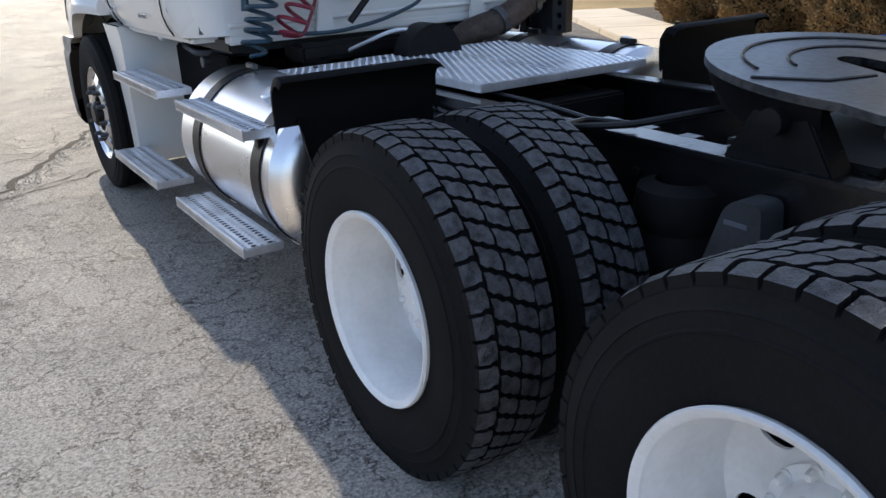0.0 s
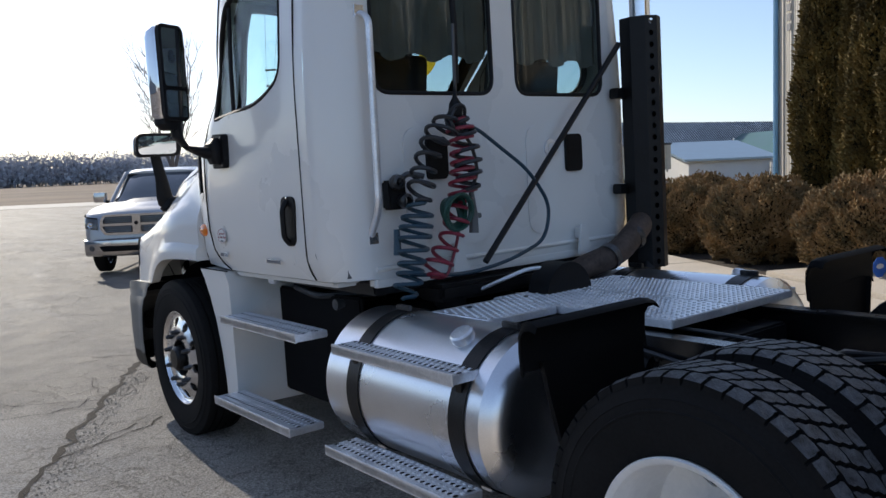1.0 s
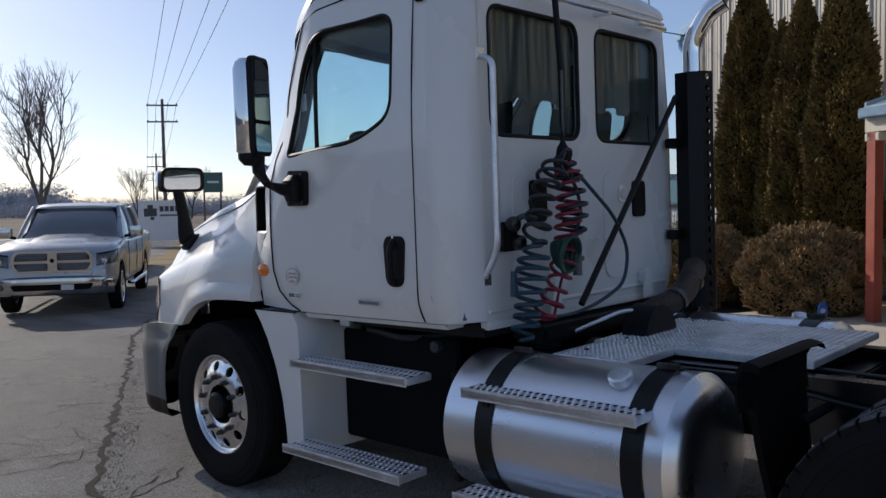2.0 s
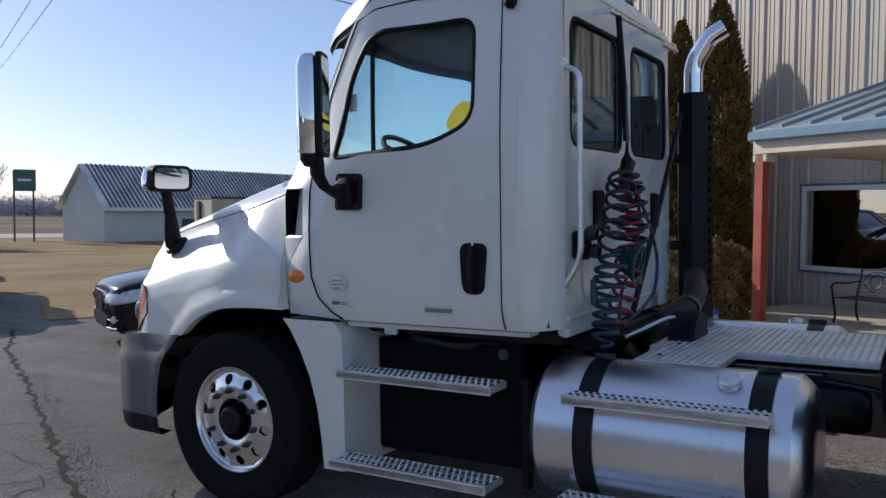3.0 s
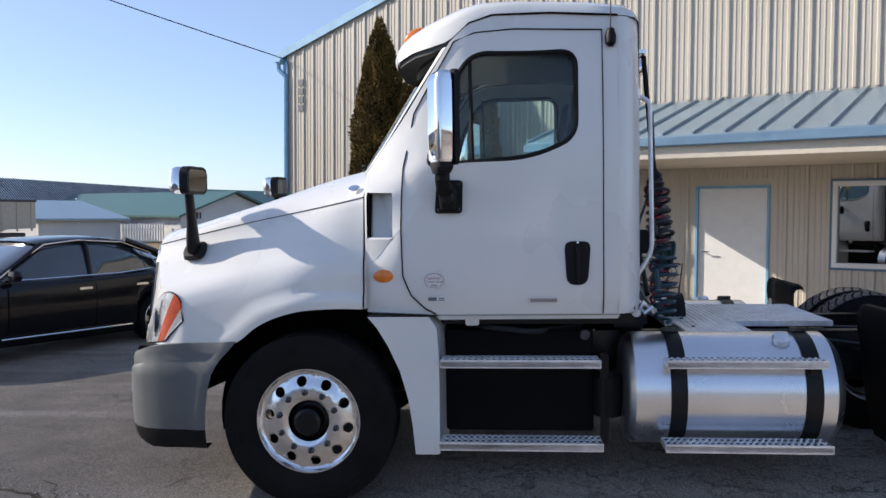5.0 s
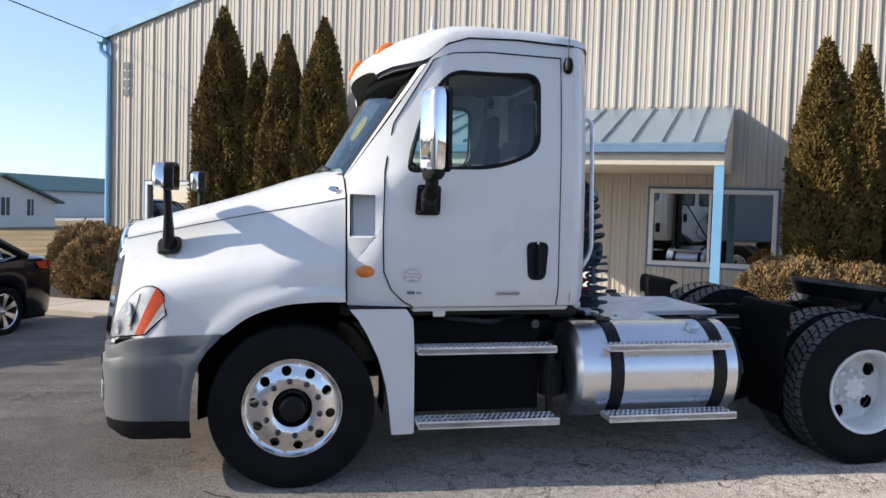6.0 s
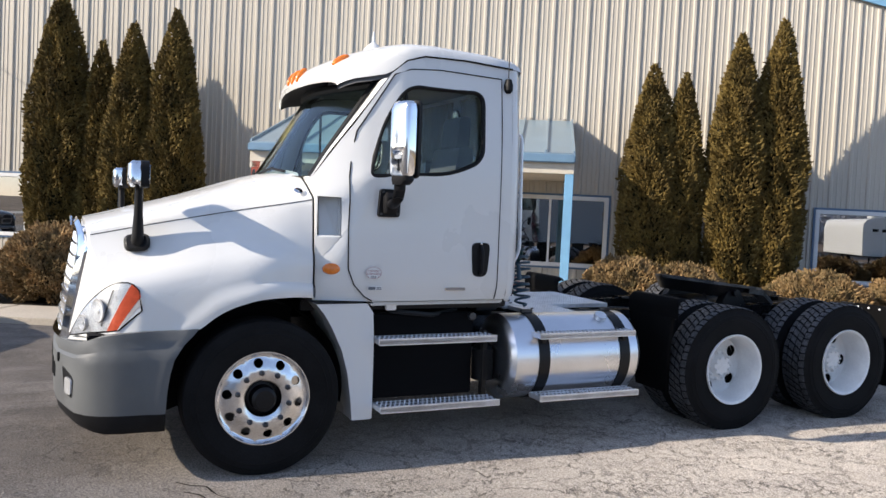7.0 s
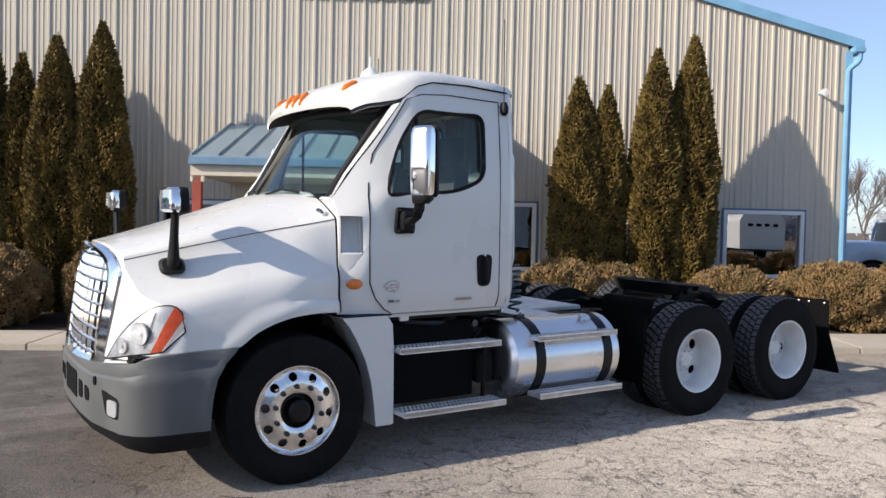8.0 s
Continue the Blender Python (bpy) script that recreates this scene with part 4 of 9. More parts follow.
ME_BOLT = mesh_of("hub_bolt", nut(0.012, -0.002, 0.009, 8, 0, 0), M_WHEELW)


def wheel(name, label, x, y, side, kind):
    """side -1 is the driver's; kind: steer, outer or inner drive wheel."""
    w = new(name)
    w.parent = truck
    w.matrix_basis = Matrix.Translation((x, y, R_T if kind == "steer" else 0.508)) @ (Matrix.Identity(4) if side < 0 else Matrix.Rotation(math.pi, 4, 'Z'))
    w["label"] = label
    if kind == "steer":
        share("tyre", ME_STEER, w)
        share("alloy_disc", ME_ALU, w)
        share("rim", ME_ALUR, w)
        share("hub", ME_ALUH, w)
        for i in range(10):
            a = 2 * math.pi * (i + 0.35) / 10
            share("wheel_nut", ME_NUTF, w, Matrix.Translation((0, 0.168 * math.cos(a), 0.168 * math.sin(a))))
    else:
        share("tyre", ME_DRIVE, w)
        share("tread", ME_TREAD, w)
        share("tread_crown", ME_CROWN, w)
        share("rim", ME_STR, w)
        if kind == "outer":
            share("brake_drum", ME_DRUM, w)
            share("steel_disc", ME_STD, w, Matrix.Rotation(radians(2 if y > -4.5 else 43), 4, 'X'))
            share("hub", ME_STH, w)
            for i in range(10):
                a = 2 * math.pi * i / 10
                share("wheel_nut", ME_NUTR, w, Matrix.Translation((0, 0.113 * math.cos(a), 0.113 * math.sin(a))))
            for i in range(8):
                a = 2 * math.pi * (i + 0.5) / 8
                share("hub_bolt", ME_BOLT, w, Matrix.Translation((0, 0.074 * math.cos(a), 0.074 * math.sin(a))))
    return w


AX1, AX2 = -3.89, -5.20
for s in (-1, 1):
    wheel("front_wheel", "black steer tyre on polished alloy wheel", s * 1.03, 0.0, s, "steer")
    for ax in (AX1, AX2):
        wheel("drive_wheel", "chunky drive tyre on white steel wheel", s * 1.085, ax, s, "outer")
        wheel("drive_wheel", "inner drive tyre of the dual pair", s * 0.745, ax, s, "inner")

# -- frame --
RAIL_Z0, RAIL_Z1 = 0.64, 0.915
for s in (-1, 1):
    x0, x1 = (0.355 * s, 0.43 * s)
    poly = [(0.43, RAIL_Z0), (0.43, RAIL_Z1), (0.35, RAIL_Z1), (0.35, RAIL_Z1 - 0.01), (0.42, RAIL_Z1 - 0.01), (0.42, RAIL_Z0 + 0.01), (0.35, RAIL_Z0 + 0.01), (0.35, RAIL_Z0)]
    tp("frame_rail", prism([(s * a, b) for a, b in poly], 'y', -6.05, 0.95), M_RAIL, "black channel frame rail", smooth=False)
for y in (-2.35, -3.25, -4.6, -5.95, 0.5):
    tp("crossmember", box(-0.35, 0.35, y - 0.06, y + 0.06, 0.68, 0.86, 0.01), M_BLACK)
for s in (-1, 1):
    for i in range(16):
        y = -2.3 - i * 0.23
        tp("frame_bolt", lathe([(0, 0.013), (0.012, 0.013), (0.013, 0.0005)], 6, m=Matrix.Translation((s * 0.431, y, 0.83 - 0.1 * (i % 2))) @ Matrix.Rotation(math.pi if s < 0 else 0, 4, 'Z')), M_BLACK)
for ax in (0.0, AX1, AX2):
    tp("axle", lathe([(-0.7, 0.06), (-0.2, 0.07), (-0.12, 0.16), (0.12, 0.16), (0.2, 0.07), (0.7, 0.06)], 20, m=Matrix.Translation((0, ax, 0.48))), M_BLACK, "black axle housing")
for s in (-1, 1):
    for ax in (AX1, AX2):
        tp("air_spring", lathe([(0.55, 0.07), (0.57, 0.13), (0.65, 0.14), (0.70, 0.12), (0.75, 0.14), (0.82, 0.13), (0.84, 0.08)], 24, 'z', m=Matrix.Translation((s * 0.42, ax - 0.42, 0))), M_RUBBER)
        tp("shock_absorber", tube([(s * 0.5, ax + 0.18, 0.42), (s * 0.5, ax + 0.26, 0.85)], 0.035, 10), M_BLACK)
        # brake chamber with grey cap
        tp("brake_chamber", lathe([(0, 0.05), (0.03, 0.085), (0.12, 0.09), (0.14, 0.095), (0.16, 0.09), (0.25, 0.07), (0.26, 0.0005)], 20, 'z', m=Matrix.Translation((s * 0.52, ax - 0.30, 0.42)) @ Matrix.Rotation(0.35, 4, 'X')), M_BLACK)
# grey suspension arm cover between the axles
for s in (-1, 1):
    sh = tp("suspension_bracket", prism(rounded([(-4.46, 0.62), (-4.535, 0.83), (-4.57, 0.86), (-4.645, 0.86), (-4.66, 0.62)], 0.02), 'x', s * 0.53, s * 0.44, 0.012), M_DGREY, "dark grey suspension bracket")
    tp("maker_mark", box(s * 0.5295, s * 0.5315, -4.61, -4.54, 0.79, 0.803), M_INK, "", sh)

# -- fifth wheel --
fw = new("fifth_wheel")
fw.parent = truck
fw["label"] = "greasy steel fifth-wheel coupling plate"
FY, FZ = -4.60, 1.13
rng_arc = [(0.46 * math.cos(a), 0.46 * math.sin(a)) for a in [math.pi / 2 + (math.pi / 2 + 0.35) * k / 20 for k in range(21)]]
half_out = rng_arc + [(-0.445, -0.26), (-0.40, -0.38), (-0.33, -0.44), (-0.22, -0.44), (-0.10, -0.20), (-0.05, 0.08)] + [(0.05 * math.cos(a), 0.08 + 0.05 * math.sin(a)) for a in [math.pi - math.pi / 2 * k / 5 for k in range(6)]]
plate = None
for s in (1, -1):
    pl = prism([(p[0] * s, p[1]) for p in half_out], 'z', -0.022, 0.0)
    plate = join(plate, pl)
bmesh.ops.remove_doubles(plate, verts=plate.verts, dist=0.0006)
TIP = Matrix.Translation((0, FY, FZ)) @ Matrix.Rotation(radians(6.0), 4, 'X')
plate.transform(TIP)
part("coupling_plate", plate, M_STEEL, fw, "worn grey steel plate with grease grooves", smooth=False)
skirt = lathe([(-0.13, 0.40), (-0.06, 0.44), (-0.0225, 0.452), (-0.0225, 0.43), (-0.06, 0.42), (-0.13, 0.38)], 48, 'z', closed=True)
bmesh.ops.delete(skirt, geom=[v for v in skirt.verts if v.co.y < -0.16], context='VERTS')
skirt.transform(TIP)
part("skirt", skirt, M_BLACK, fw)
for s in (-1, 1):
    rp = prism([(-0.24, -0.0225), (-0.44, -0.0225), (-0.58, -0.13), (-0.56, -0.15), (-0.43, -0.07), (-0.24, -0.07)], 'x', s * 0.235, s * 0.38, 0.004)
    rp.transform(TIP)
    part("ramp", rp, M_STEEL, fw)
    part("pivot_bracket", prism([(FY - 0.16, 0.93), (FY + 0.16, 0.93), (FY + 0.07, 1.08), (FY - 0.07, 1.08)], 'x', s * 0.34, s * 0.43, 0.006), M_BLACK, fw)
    part("pivot_pin", lathe([(0.30, 0.035), (0.47, 0.035), (0.472, 0.0005)], 16, m=Matrix.Translation((0, FY, 1.05)) @ Matrix.Rotation(0 if s > 0 else math.pi, 4, 'Z')), M_BLACK, fw)
for i, (rr, a0, a1) in enumerate(((0.36, 0.4, 2.7), (0.24, 0.5, 2.6))):
    gp = tube([(rr * math.cos(a0 + (a1 - a0) * k / 20), rr * math.sin(a0 + (a1 - a0) * k / 20), 0.0005) for k in range(21)], 0.006, 5)
    gp.transform(TIP)
    part("grease_groove", gp, M_BLACK, fw)
for s in (-1, 1):
    gq = tube([(s * 0.12, -0.05, 0.0005), (s * 0.28, -0.02, 0.0005), (s * 0.42, 0.1, 0.0005)], 0.006, 5)
    gq.transform(TIP)
    part("grease_groove", gq, M_BLACK, fw)
    part("base_rail", box(s * 0.345, s * 0.45, FY - 0.75, FY + 0.75, 0.916, 0.935, 0.003), M_RAIL, fw, "slotted slider rail")
    for k in range(9):
        part("rail_tooth", box(s * 0.30, s * 0.345, FY + 0.72 - k * 0.165, FY + 0.66 - k * 0.165, 0.916, 0.934, 0.002), M_STEEL, fw)
part("release_handle", tube(bend([(-0.30, FY + 0.25, 1.03), (-0.52, FY + 0.40, 0.99), (-0.60, FY + 0.62, 0.96), (-0.45, FY + 0.66, 0.955), (-0.40, FY + 0.50, 0.955)], 0.04), 0.011, 8), M_BLACK, fw, "bent black release handle")
part("slider_plate", box(-0.34, 0.34, FY - 0.22, FY + 0.22, 0.936, 0.955, 0.004), M_BLACK, fw)

# -- deck plates, fenders, mudflaps --
DZ = 0.963


def treadplate(x0, x1, y0, y1, z, parent, name="deck_plate"):
    b = box(x0, x1, y0, y1, z - 0.035, z, 0.004)
    ob = tp(name, b, M_STEP, "aluminium grip deck plate", parent)
    t = bmesh.new()
    nx, ny = int((x1 - x0) / 0.036), int((y1 - y0) / 0.036)
    for i in range(nx):
        for j in range(ny):
            cx, cy = x0 + 0.02 + i * 0.036 + 0.018 * (j % 2), y0 + 0.02 + j * 0.036
            if cx > x1 - 0.012:
                continue
            vs = [t.verts.new((cx + 0.009 * math.cos(a), cy + 0.009 * math.sin(a), z)) for a in (0.4, 1.97, 3.54, 5.11)]
            tt = [t.verts.new((cx + 0.006 * math.cos(a), cy + 0.006 * math.sin(a), z + 0.005)) for a in (0.4, 1.97, 3.54, 5.11)]
            t.faces.new(tt)
            for k in range(4):
                t.faces.new((vs[k], vs[(k + 1) % 4], tt[(k + 1) % 4], tt[k]))
    g = part("grip_studs", t, M_STEP, ob, smooth=False)
    tagged(g, kind="stuff")
    return ob


deck = new("deck")
deck.parent = truck
deck["label"] = "aluminium deck plates behind the cab"
treadplate(-0.757, -0.345, -2.60, -2.205, DZ, deck)
treadplate(-0.34, 0.10, -3.22, -2.16, DZ, deck)
treadplate(0.105, 0.56, -3.22, -2.16, DZ, deck)
for x in (-0.5, 0.5):
    part("deck_support", box(x - 0.02, x + 0.02, -3.0, -2.25, 0.87, 0.914, 0.004), M_BLACK, deck)
for i in range(4):
    part("deck_bolt", lathe([(0, 0.012), (0.008, 0.012), (0.009, 0.0005)], 8, 'z', m=Matrix.Translation((-0.6 + 0.36 * i, -2.29, DZ))), M_STEEL, deck)
for s in (-1, 1):
    # curved quarter fender ahead of the drive tyres, and the rounded flap along its top
    secs = []
    for k in range(9):
        f = k / 8
        z = 0.30 + 0.66 * f
        y = -3.275 - 0.095 * (1 - f) ** 2
        xo = 0.99 + 0.150 * f ** 0.85
        secs.append([(s * xo, y - 0.035, z), (s * (xo - 0.006), y - 0.008, z), (s * (xo - 0.03), y, z), (s * 0.8, y, z), (s * 0.60, y, z), (s * 0.60, y - 0.008, z), (s * 0.8, y - 0.008, z), (s * (xo - 0.036), y - 0.010, z), (s * (xo - 0.012), y - 0.016, z), (s * (xo - 0.006), y - 0.035, z)])
    tp("quarter_fender", loft(secs, closed=True, caps=True), M_FENDER, "black curved quarter fender before the drive tyres")
    pts = [(-3.275, 0.945), (-3.268, 1.02), (-3.270, 1.075), (-3.285, 1.10), (-3.31, 1.108), (-3.34, 1.10)]
    fl = loft([[(s * x, y, z - cut) for y, z in pts] + [(s * x, y - 0.010, z - 0.008 - cut) for y, z in reversed(pts)] for x, cut in ((1.21, 0.02), (1.20, 0.0), (1.0, 0.0), (0.65, 0.0), (0.60, 0.008), (0.58, 0.03))], closed=True, caps=True)
    tp("fender_flap", fl, M_FENDER, "black rounded rubber flap above the fender")
    tp("fender_bracket", tube([(s * 0.43, -3.30, 0.80), (s * 0.7, -3.30, 0.80)], 0.02, 8), M_SEAM)
    mf = tp("mudflap", prism(rounded([(s * 1.27, 0.20), (s * 0.60, 0.20), (s * 0.60, 0.96), (s * 1.12, 0.96), (s * 1.135, 0.60)], 0.03), 'y', -6.02, -6.008), M_FENDER, "black rubber mudflap flaring at the bottom")
    for x in (0.66, 0.78, 0.90, 1.08):
        part("flap_bolt", lathe([(0.0, 0.012), (0.008, 0.011), (0.012, 0.0005)], 8, 'y', m=Matrix.Translation((s * x, -6.0, 0.925))), M_STEP, mf, "bright bolt")
    tp("flap_hanger", box(min(s * 0.43, s * 1.10), max(s * 0.43, s * 1.10), -6.06, -6.02, 0.90, 0.95, 0.006), M_BLACK)
    tp("tail_lamp", lathe([(-6.055, 0.0005), (-6.052, 0.05), (-6.04, 0.055)], 18, 'y', m=Matrix.Translation((s * 0.30, 0, 0.80))), M_REDLENS, "round red tail lamp")
tp("rear_crossbar", box(-0.43, 0.43, -6.06, -5.99, 0.70, 0.90, 0.008), M_BLACK)


# -- fuel tank and steps --
def step(x0, x1, y0, y1, ztop, label, parent):
    h = 0.042
    st = tp("step", box(x0, x1, y0, y1, ztop - h, ztop - 0.006, 0.004), M_STEP, label, parent)
    xl = x0 if x0 < 0 else x1 - 0.008
    part("lip", box(xl, xl + 0.008, y0, y1, ztop - h - 0.004, ztop + 0.001, 0.002), M_STEP, st)
    t = bmesh.new()
    ny = int((y1 - y0) / 0.034)
    for j in range(ny):
        for i in range(5):
            cx = x0 + (x1 - x0) * (i + 0.5) / 5
            cy = y0 + 0.017 + j * 0.034 + (0.017 if i % 2 else 0)
            if cy > y1 - 0.012:
                continue
            vs = [t.verts.new((cx + 0.011 * math.cos(a), cy + 0.009 * math.sin(a), ztop - 0.0062)) for a in (0.2, 1.25, 2.3, 3.34, 4.39, 5.44)]
            tt = [t.verts.new((cx + 0.007 * math.cos(a), cy + 0.006 * math.sin(a), ztop - 0.002)) for a in (0.2, 1.25, 2.3, 3.34, 4.39, 5.44)]
            hh = [t.verts.new((cx + 0.004 * math.cos(a), cy + 0.0035 * math.sin(a), ztop - 0.004)) for a in (0.2, 1.25, 2.3, 3.34, 4.39, 5.44)]
            for k in range(6):
                j2 = (k + 1) % 6
                t.faces.new((vs[k], vs[j2], tt[j2], tt[k]))
                t.faces.new((tt[k], tt[j2], hh[j2], hh[k]))
    gp = part("grip_studs", t, M_STEP, st, smooth=False)
    tagged(gp, kind="stuff")
    t = bmesh.new()
    for j in range(ny):
        for i in (1, 3):
            cx, cy = x0 + (x1 - x0) * (i + 0.5) / 5, y0 + 0.017 + j * 0.034
            if cy < y1 - 0.02:
                t.faces.new([t.verts.new((cx + 0.012 * math.cos(a), cy + 0.0095 * math.sin(a), ztop - 0.0045)) for a in [math.pi * k / 4 for k in range(8)]])
    gp = part("drain_hole", t, M_SEAM, st, smooth=False)
    tagged(gp, kind="stuff")
    return st


TX, TZ, TR = -0.815, 0.64, 0.325
for s in (-1, 1):
    tank = new("fuel_tank")
    tank.parent = truck
    tank["label"] = "polished aluminium cylindrical fuel tank"
    tx = TX if s < 0 else -TX
    T = Matrix.Translation((tx, 0, TZ))
    part("shell", lathe([(-1.825, 0.05), (-1.815, 0.22), (-1.825, 0.275), (-1.84, 0.297), (-1.865, TR), (-2.955, TR), (-2.99, 0.297), (-3.01, 0.275), (-3.025, 0.22), (-3.02, 0.05)], 72, 'y', m=T), M_TANK, tank, "brushed aluminium shell")
    for y in (-2.10, -2.83):
        part("strap", lathe([(y - 0.045, TR + 0.001), (y - 0.045, TR + 0.007), (y + 0.045, TR + 0.007), (y + 0.045, TR + 0.001)], 64, 'y', m=T, closed=True), M_BLACK, tank, "black tank strap")
        part("strap_bolt", box(tx + s * 0.02 - 0.012, tx + s * 0.02 + 0.012, y - 0.05, y + 0.05, TZ + TR + 0.006, TZ + TR + 0.03, 0.004), M_STEEL, tank)
        part("step_bracket", prism([(s * 1.12, 0.81), (s * 1.02, 0.81), (s * 1.10, 0.66), (s * 1.118, 0.67)], 'y', y - 0.02, y + 0.02, 0.003), M_BLACK, tank)
        part("hanger", box(s * 1.0 - 0.012, s * 1.0 + 0.012, y - 0.03, y + 0.03, 0.36, 0.47, 0.003), M_STEP, tank)
        part("strap_plate", prism([(s * 0.60, 0.90), (s * 0.52, 0.86), (s * 0.52, 0.88), (s * 0.60, 0.925)], 'y', y - 0.035, y + 0.035, 0.003), M_STEP, tank, "pale strap end plate")
        part("cradle", box(min(s * 0.43, s * 0.6), max(s * 0.43, s * 0.6), y - 0.05, y + 0.05, 0.45, 0.85, 0.01), M_BLACK, tank)
    cap = part("filler_cap", lathe([(-0.02, 0.042), (0.008, 0.042), (0.012, 0.050), (0.038, 0.050), (0.045, 0.042), (0.047, 0.0005)], 24, 'z', m=Matrix.Translation((tx + s * 0.150, -2.695, TZ + 0.286)) @ Matrix.Rotation(s * 0.48, 4, 'Y')), M_STEP, tank, "ribbed filler cap")
    part("cap_chain", tube([(tx + s * 0.10, -2.62, TZ + 0.297), (tx + s * 0.06, -2.56, TZ + 0.308), (tx + s * 0.09, -2.50, TZ + 0.300)], 0.004, 5), M_STEEL, tank)
    part("decal", box(tx + s * 0.06 - 0.02, tx + s * 0.06 + 0.02, -2.46, -2.32, TZ + 0.301, TZ + 0.3085), M_INK, tank, "small dark warning decal")
    xo, xi = s * 1.19, s * 1.03
    step(min(xo, xi), max(xo, xi), -2.885, -2.022, 0.863, "upper aluminium grip step over the tank", tank)
    xo, xi = s * 1.25, s * 1.08
    step(min(xo, xi), max(xo, xi), -2.893, -2.005, 0.412, "lower aluminium grip step under the tank", tank)
    cs = new("cab_steps")
    cs.parent = truck
    cs["label"] = "two aluminium grip steps below the cab door"
    xo, xi = s * 1.18, s * 1.0
    step(min(xo, xi), max(xo, xi), -1.666, -0.767, 0.861, "", cs)
    xo, xi = s * 1.25, s * 1.06
    step(min(xo, xi), max(xo, xi), -1.671, -0.764, 0.412, "", cs)
    # black sheet added where deep shade lies behind the steps
    part("side_plate", box(min(s * 0.80, s * 0.77), max(s * 0.80, s * 0.77), -1.66, -0.77, 0.36, 0.98, 0.01), M_SEAM, cs, "black sheet standing for the shaded void behind the steps")
    part("battery_box", box(min(s * 0.76, s * 0.46), max(s * 0.76, s * 0.46), -1.55, -0.85, 0.36, 0.80, 0.02), M_PLASTIC, cs, "black battery box")
    part("step_strut", box(min(s * 0.9, s * 0.86), max(s * 0.9, s * 0.86), -1.74, -1.69, 0.30, 0.85, 0.01), M_BLACK, cs)
    part("air_drier", lathe([(0.46, 0.06), (0.47, 0.085), (0.70, 0.085), (0.74, 0.05), (0.75, 0.0005)], 20, 'z', m=Matrix.Translation((s * 0.82, -1.74, 0))), M_PLASTIC, cs)
    part("hose", tube(bend([(s * 0.6, -0.9, 0.98), (s * 0.82, -1.0, 1.0), (s * 0.84, -1.3, 0.97), (s * 0.6, -1.6, 0.98)], 0.06), 0.02, 8), M_HOSEK, cs)
    part("side_lamp", box(min(s * 0.93, s * 0.90), max(s * 0.93, s * 0.90), -0.98, -0.90, 1.02, 1.085, 0.006), M_STEP, cs)
    part("sensor_knob", lathe([(0, 0.02), (0.03, 0.03), (0.05, 0.028), (0.052, 0.0005)], 12, m=Matrix.Translation((s * 0.86, -1.60, 0.96)) @ Matrix.Rotation(math.pi if s < 0 else 0, 4, 'Z')), M_STEEL, cs)
tp("gearbox", lathe([(-2.0, 0.12), (-1.95, 0.2), (-1.2, 0.24), (-0.3, 0.3), (0.6, 0.32), (0.7, 0.2)], 20, 'y', m=Matrix.Translation((0, 0, 0.72))), M_BLACK, "black engine and gearbox mass under the cab")
tp("floor_pan", box(-0.86, 0.86, -1.9, -0.3, 1.02, 1.09, 0.01), M_BLACK)
tp("drive_shaft", tube([(0, -2.0, 0.7), (0, -3.8, 0.55)], 0.06, 12), M_BLACK)
for i, (x, z) in enumerate(((0.46, 0.8), (-0.2, 0.8))):
    tp("air_tank", lathe([(-3.2, 0.02), (-3.19, 0.09), (-3.14, 0.115), (-2.5, 0.115), (-2.45, 0.09), (-2.44, 0.02)], 20, 'y', m=Matrix.Translation((x - 0.2, 0, z - 0.05))), M_BLACK)

# -- hood --
def y_front(x, z=1.0):
    return 1.18 - 0.426 * abs(x) ** 3.75 - 0.17 * (z - 0.88)


H_ZC = [(-0.32, 2.00), (0.0, 1.925), (0.4, 1.80), (0.8, 1.69), (1.0, 1.635), (1.12, 1.605)]
H_XS = [(-0.32, 0.92), (0.0, 0.835), (0.37, 0.725), (0.75, 0.645), (1.05, 0.572), (1.12, 0.556)]
H_ZS = [(-0.32, 1.785), (0.2, 1.70), (0.7, 1.605), (1.12, 1.51)]
H_ZF = [(-0.32, 1.41), (-0.05, 1.44), (0.2, 1.43), (0.45, 1.375), (0.7, 1.318), (0.9, 1.28), (1.12, 1.238)]
H_XF = [(-0.32, 0.985), (0.0, 1.06), (0.35, 1.075), (0.65, 1.05), (0.9, 1.01), (1.12, 0.985)]
# arch lip and the height of its flare, by the true distance from the axle
H_ZA = [(-0.32, 1.14), (-0.14, 1.15), (0.05, 1.14), (0.18, 1.11), (0.29, 1.065), (0.37, 1.01), (0.42, 0.962), (0.46, 0.952), (0.60, 0.94), (0.70, 0.915), (0.80, 0.875)]
H_FH = [(-0.32, 0.09), (0.05, 0.10), (0.21, 0.11), (0.36, 0.125), (0.42, 0.118), (0.47, 0.085), (0.51, 0.05), (0.55, 0.012), (0.8, 0.012)]


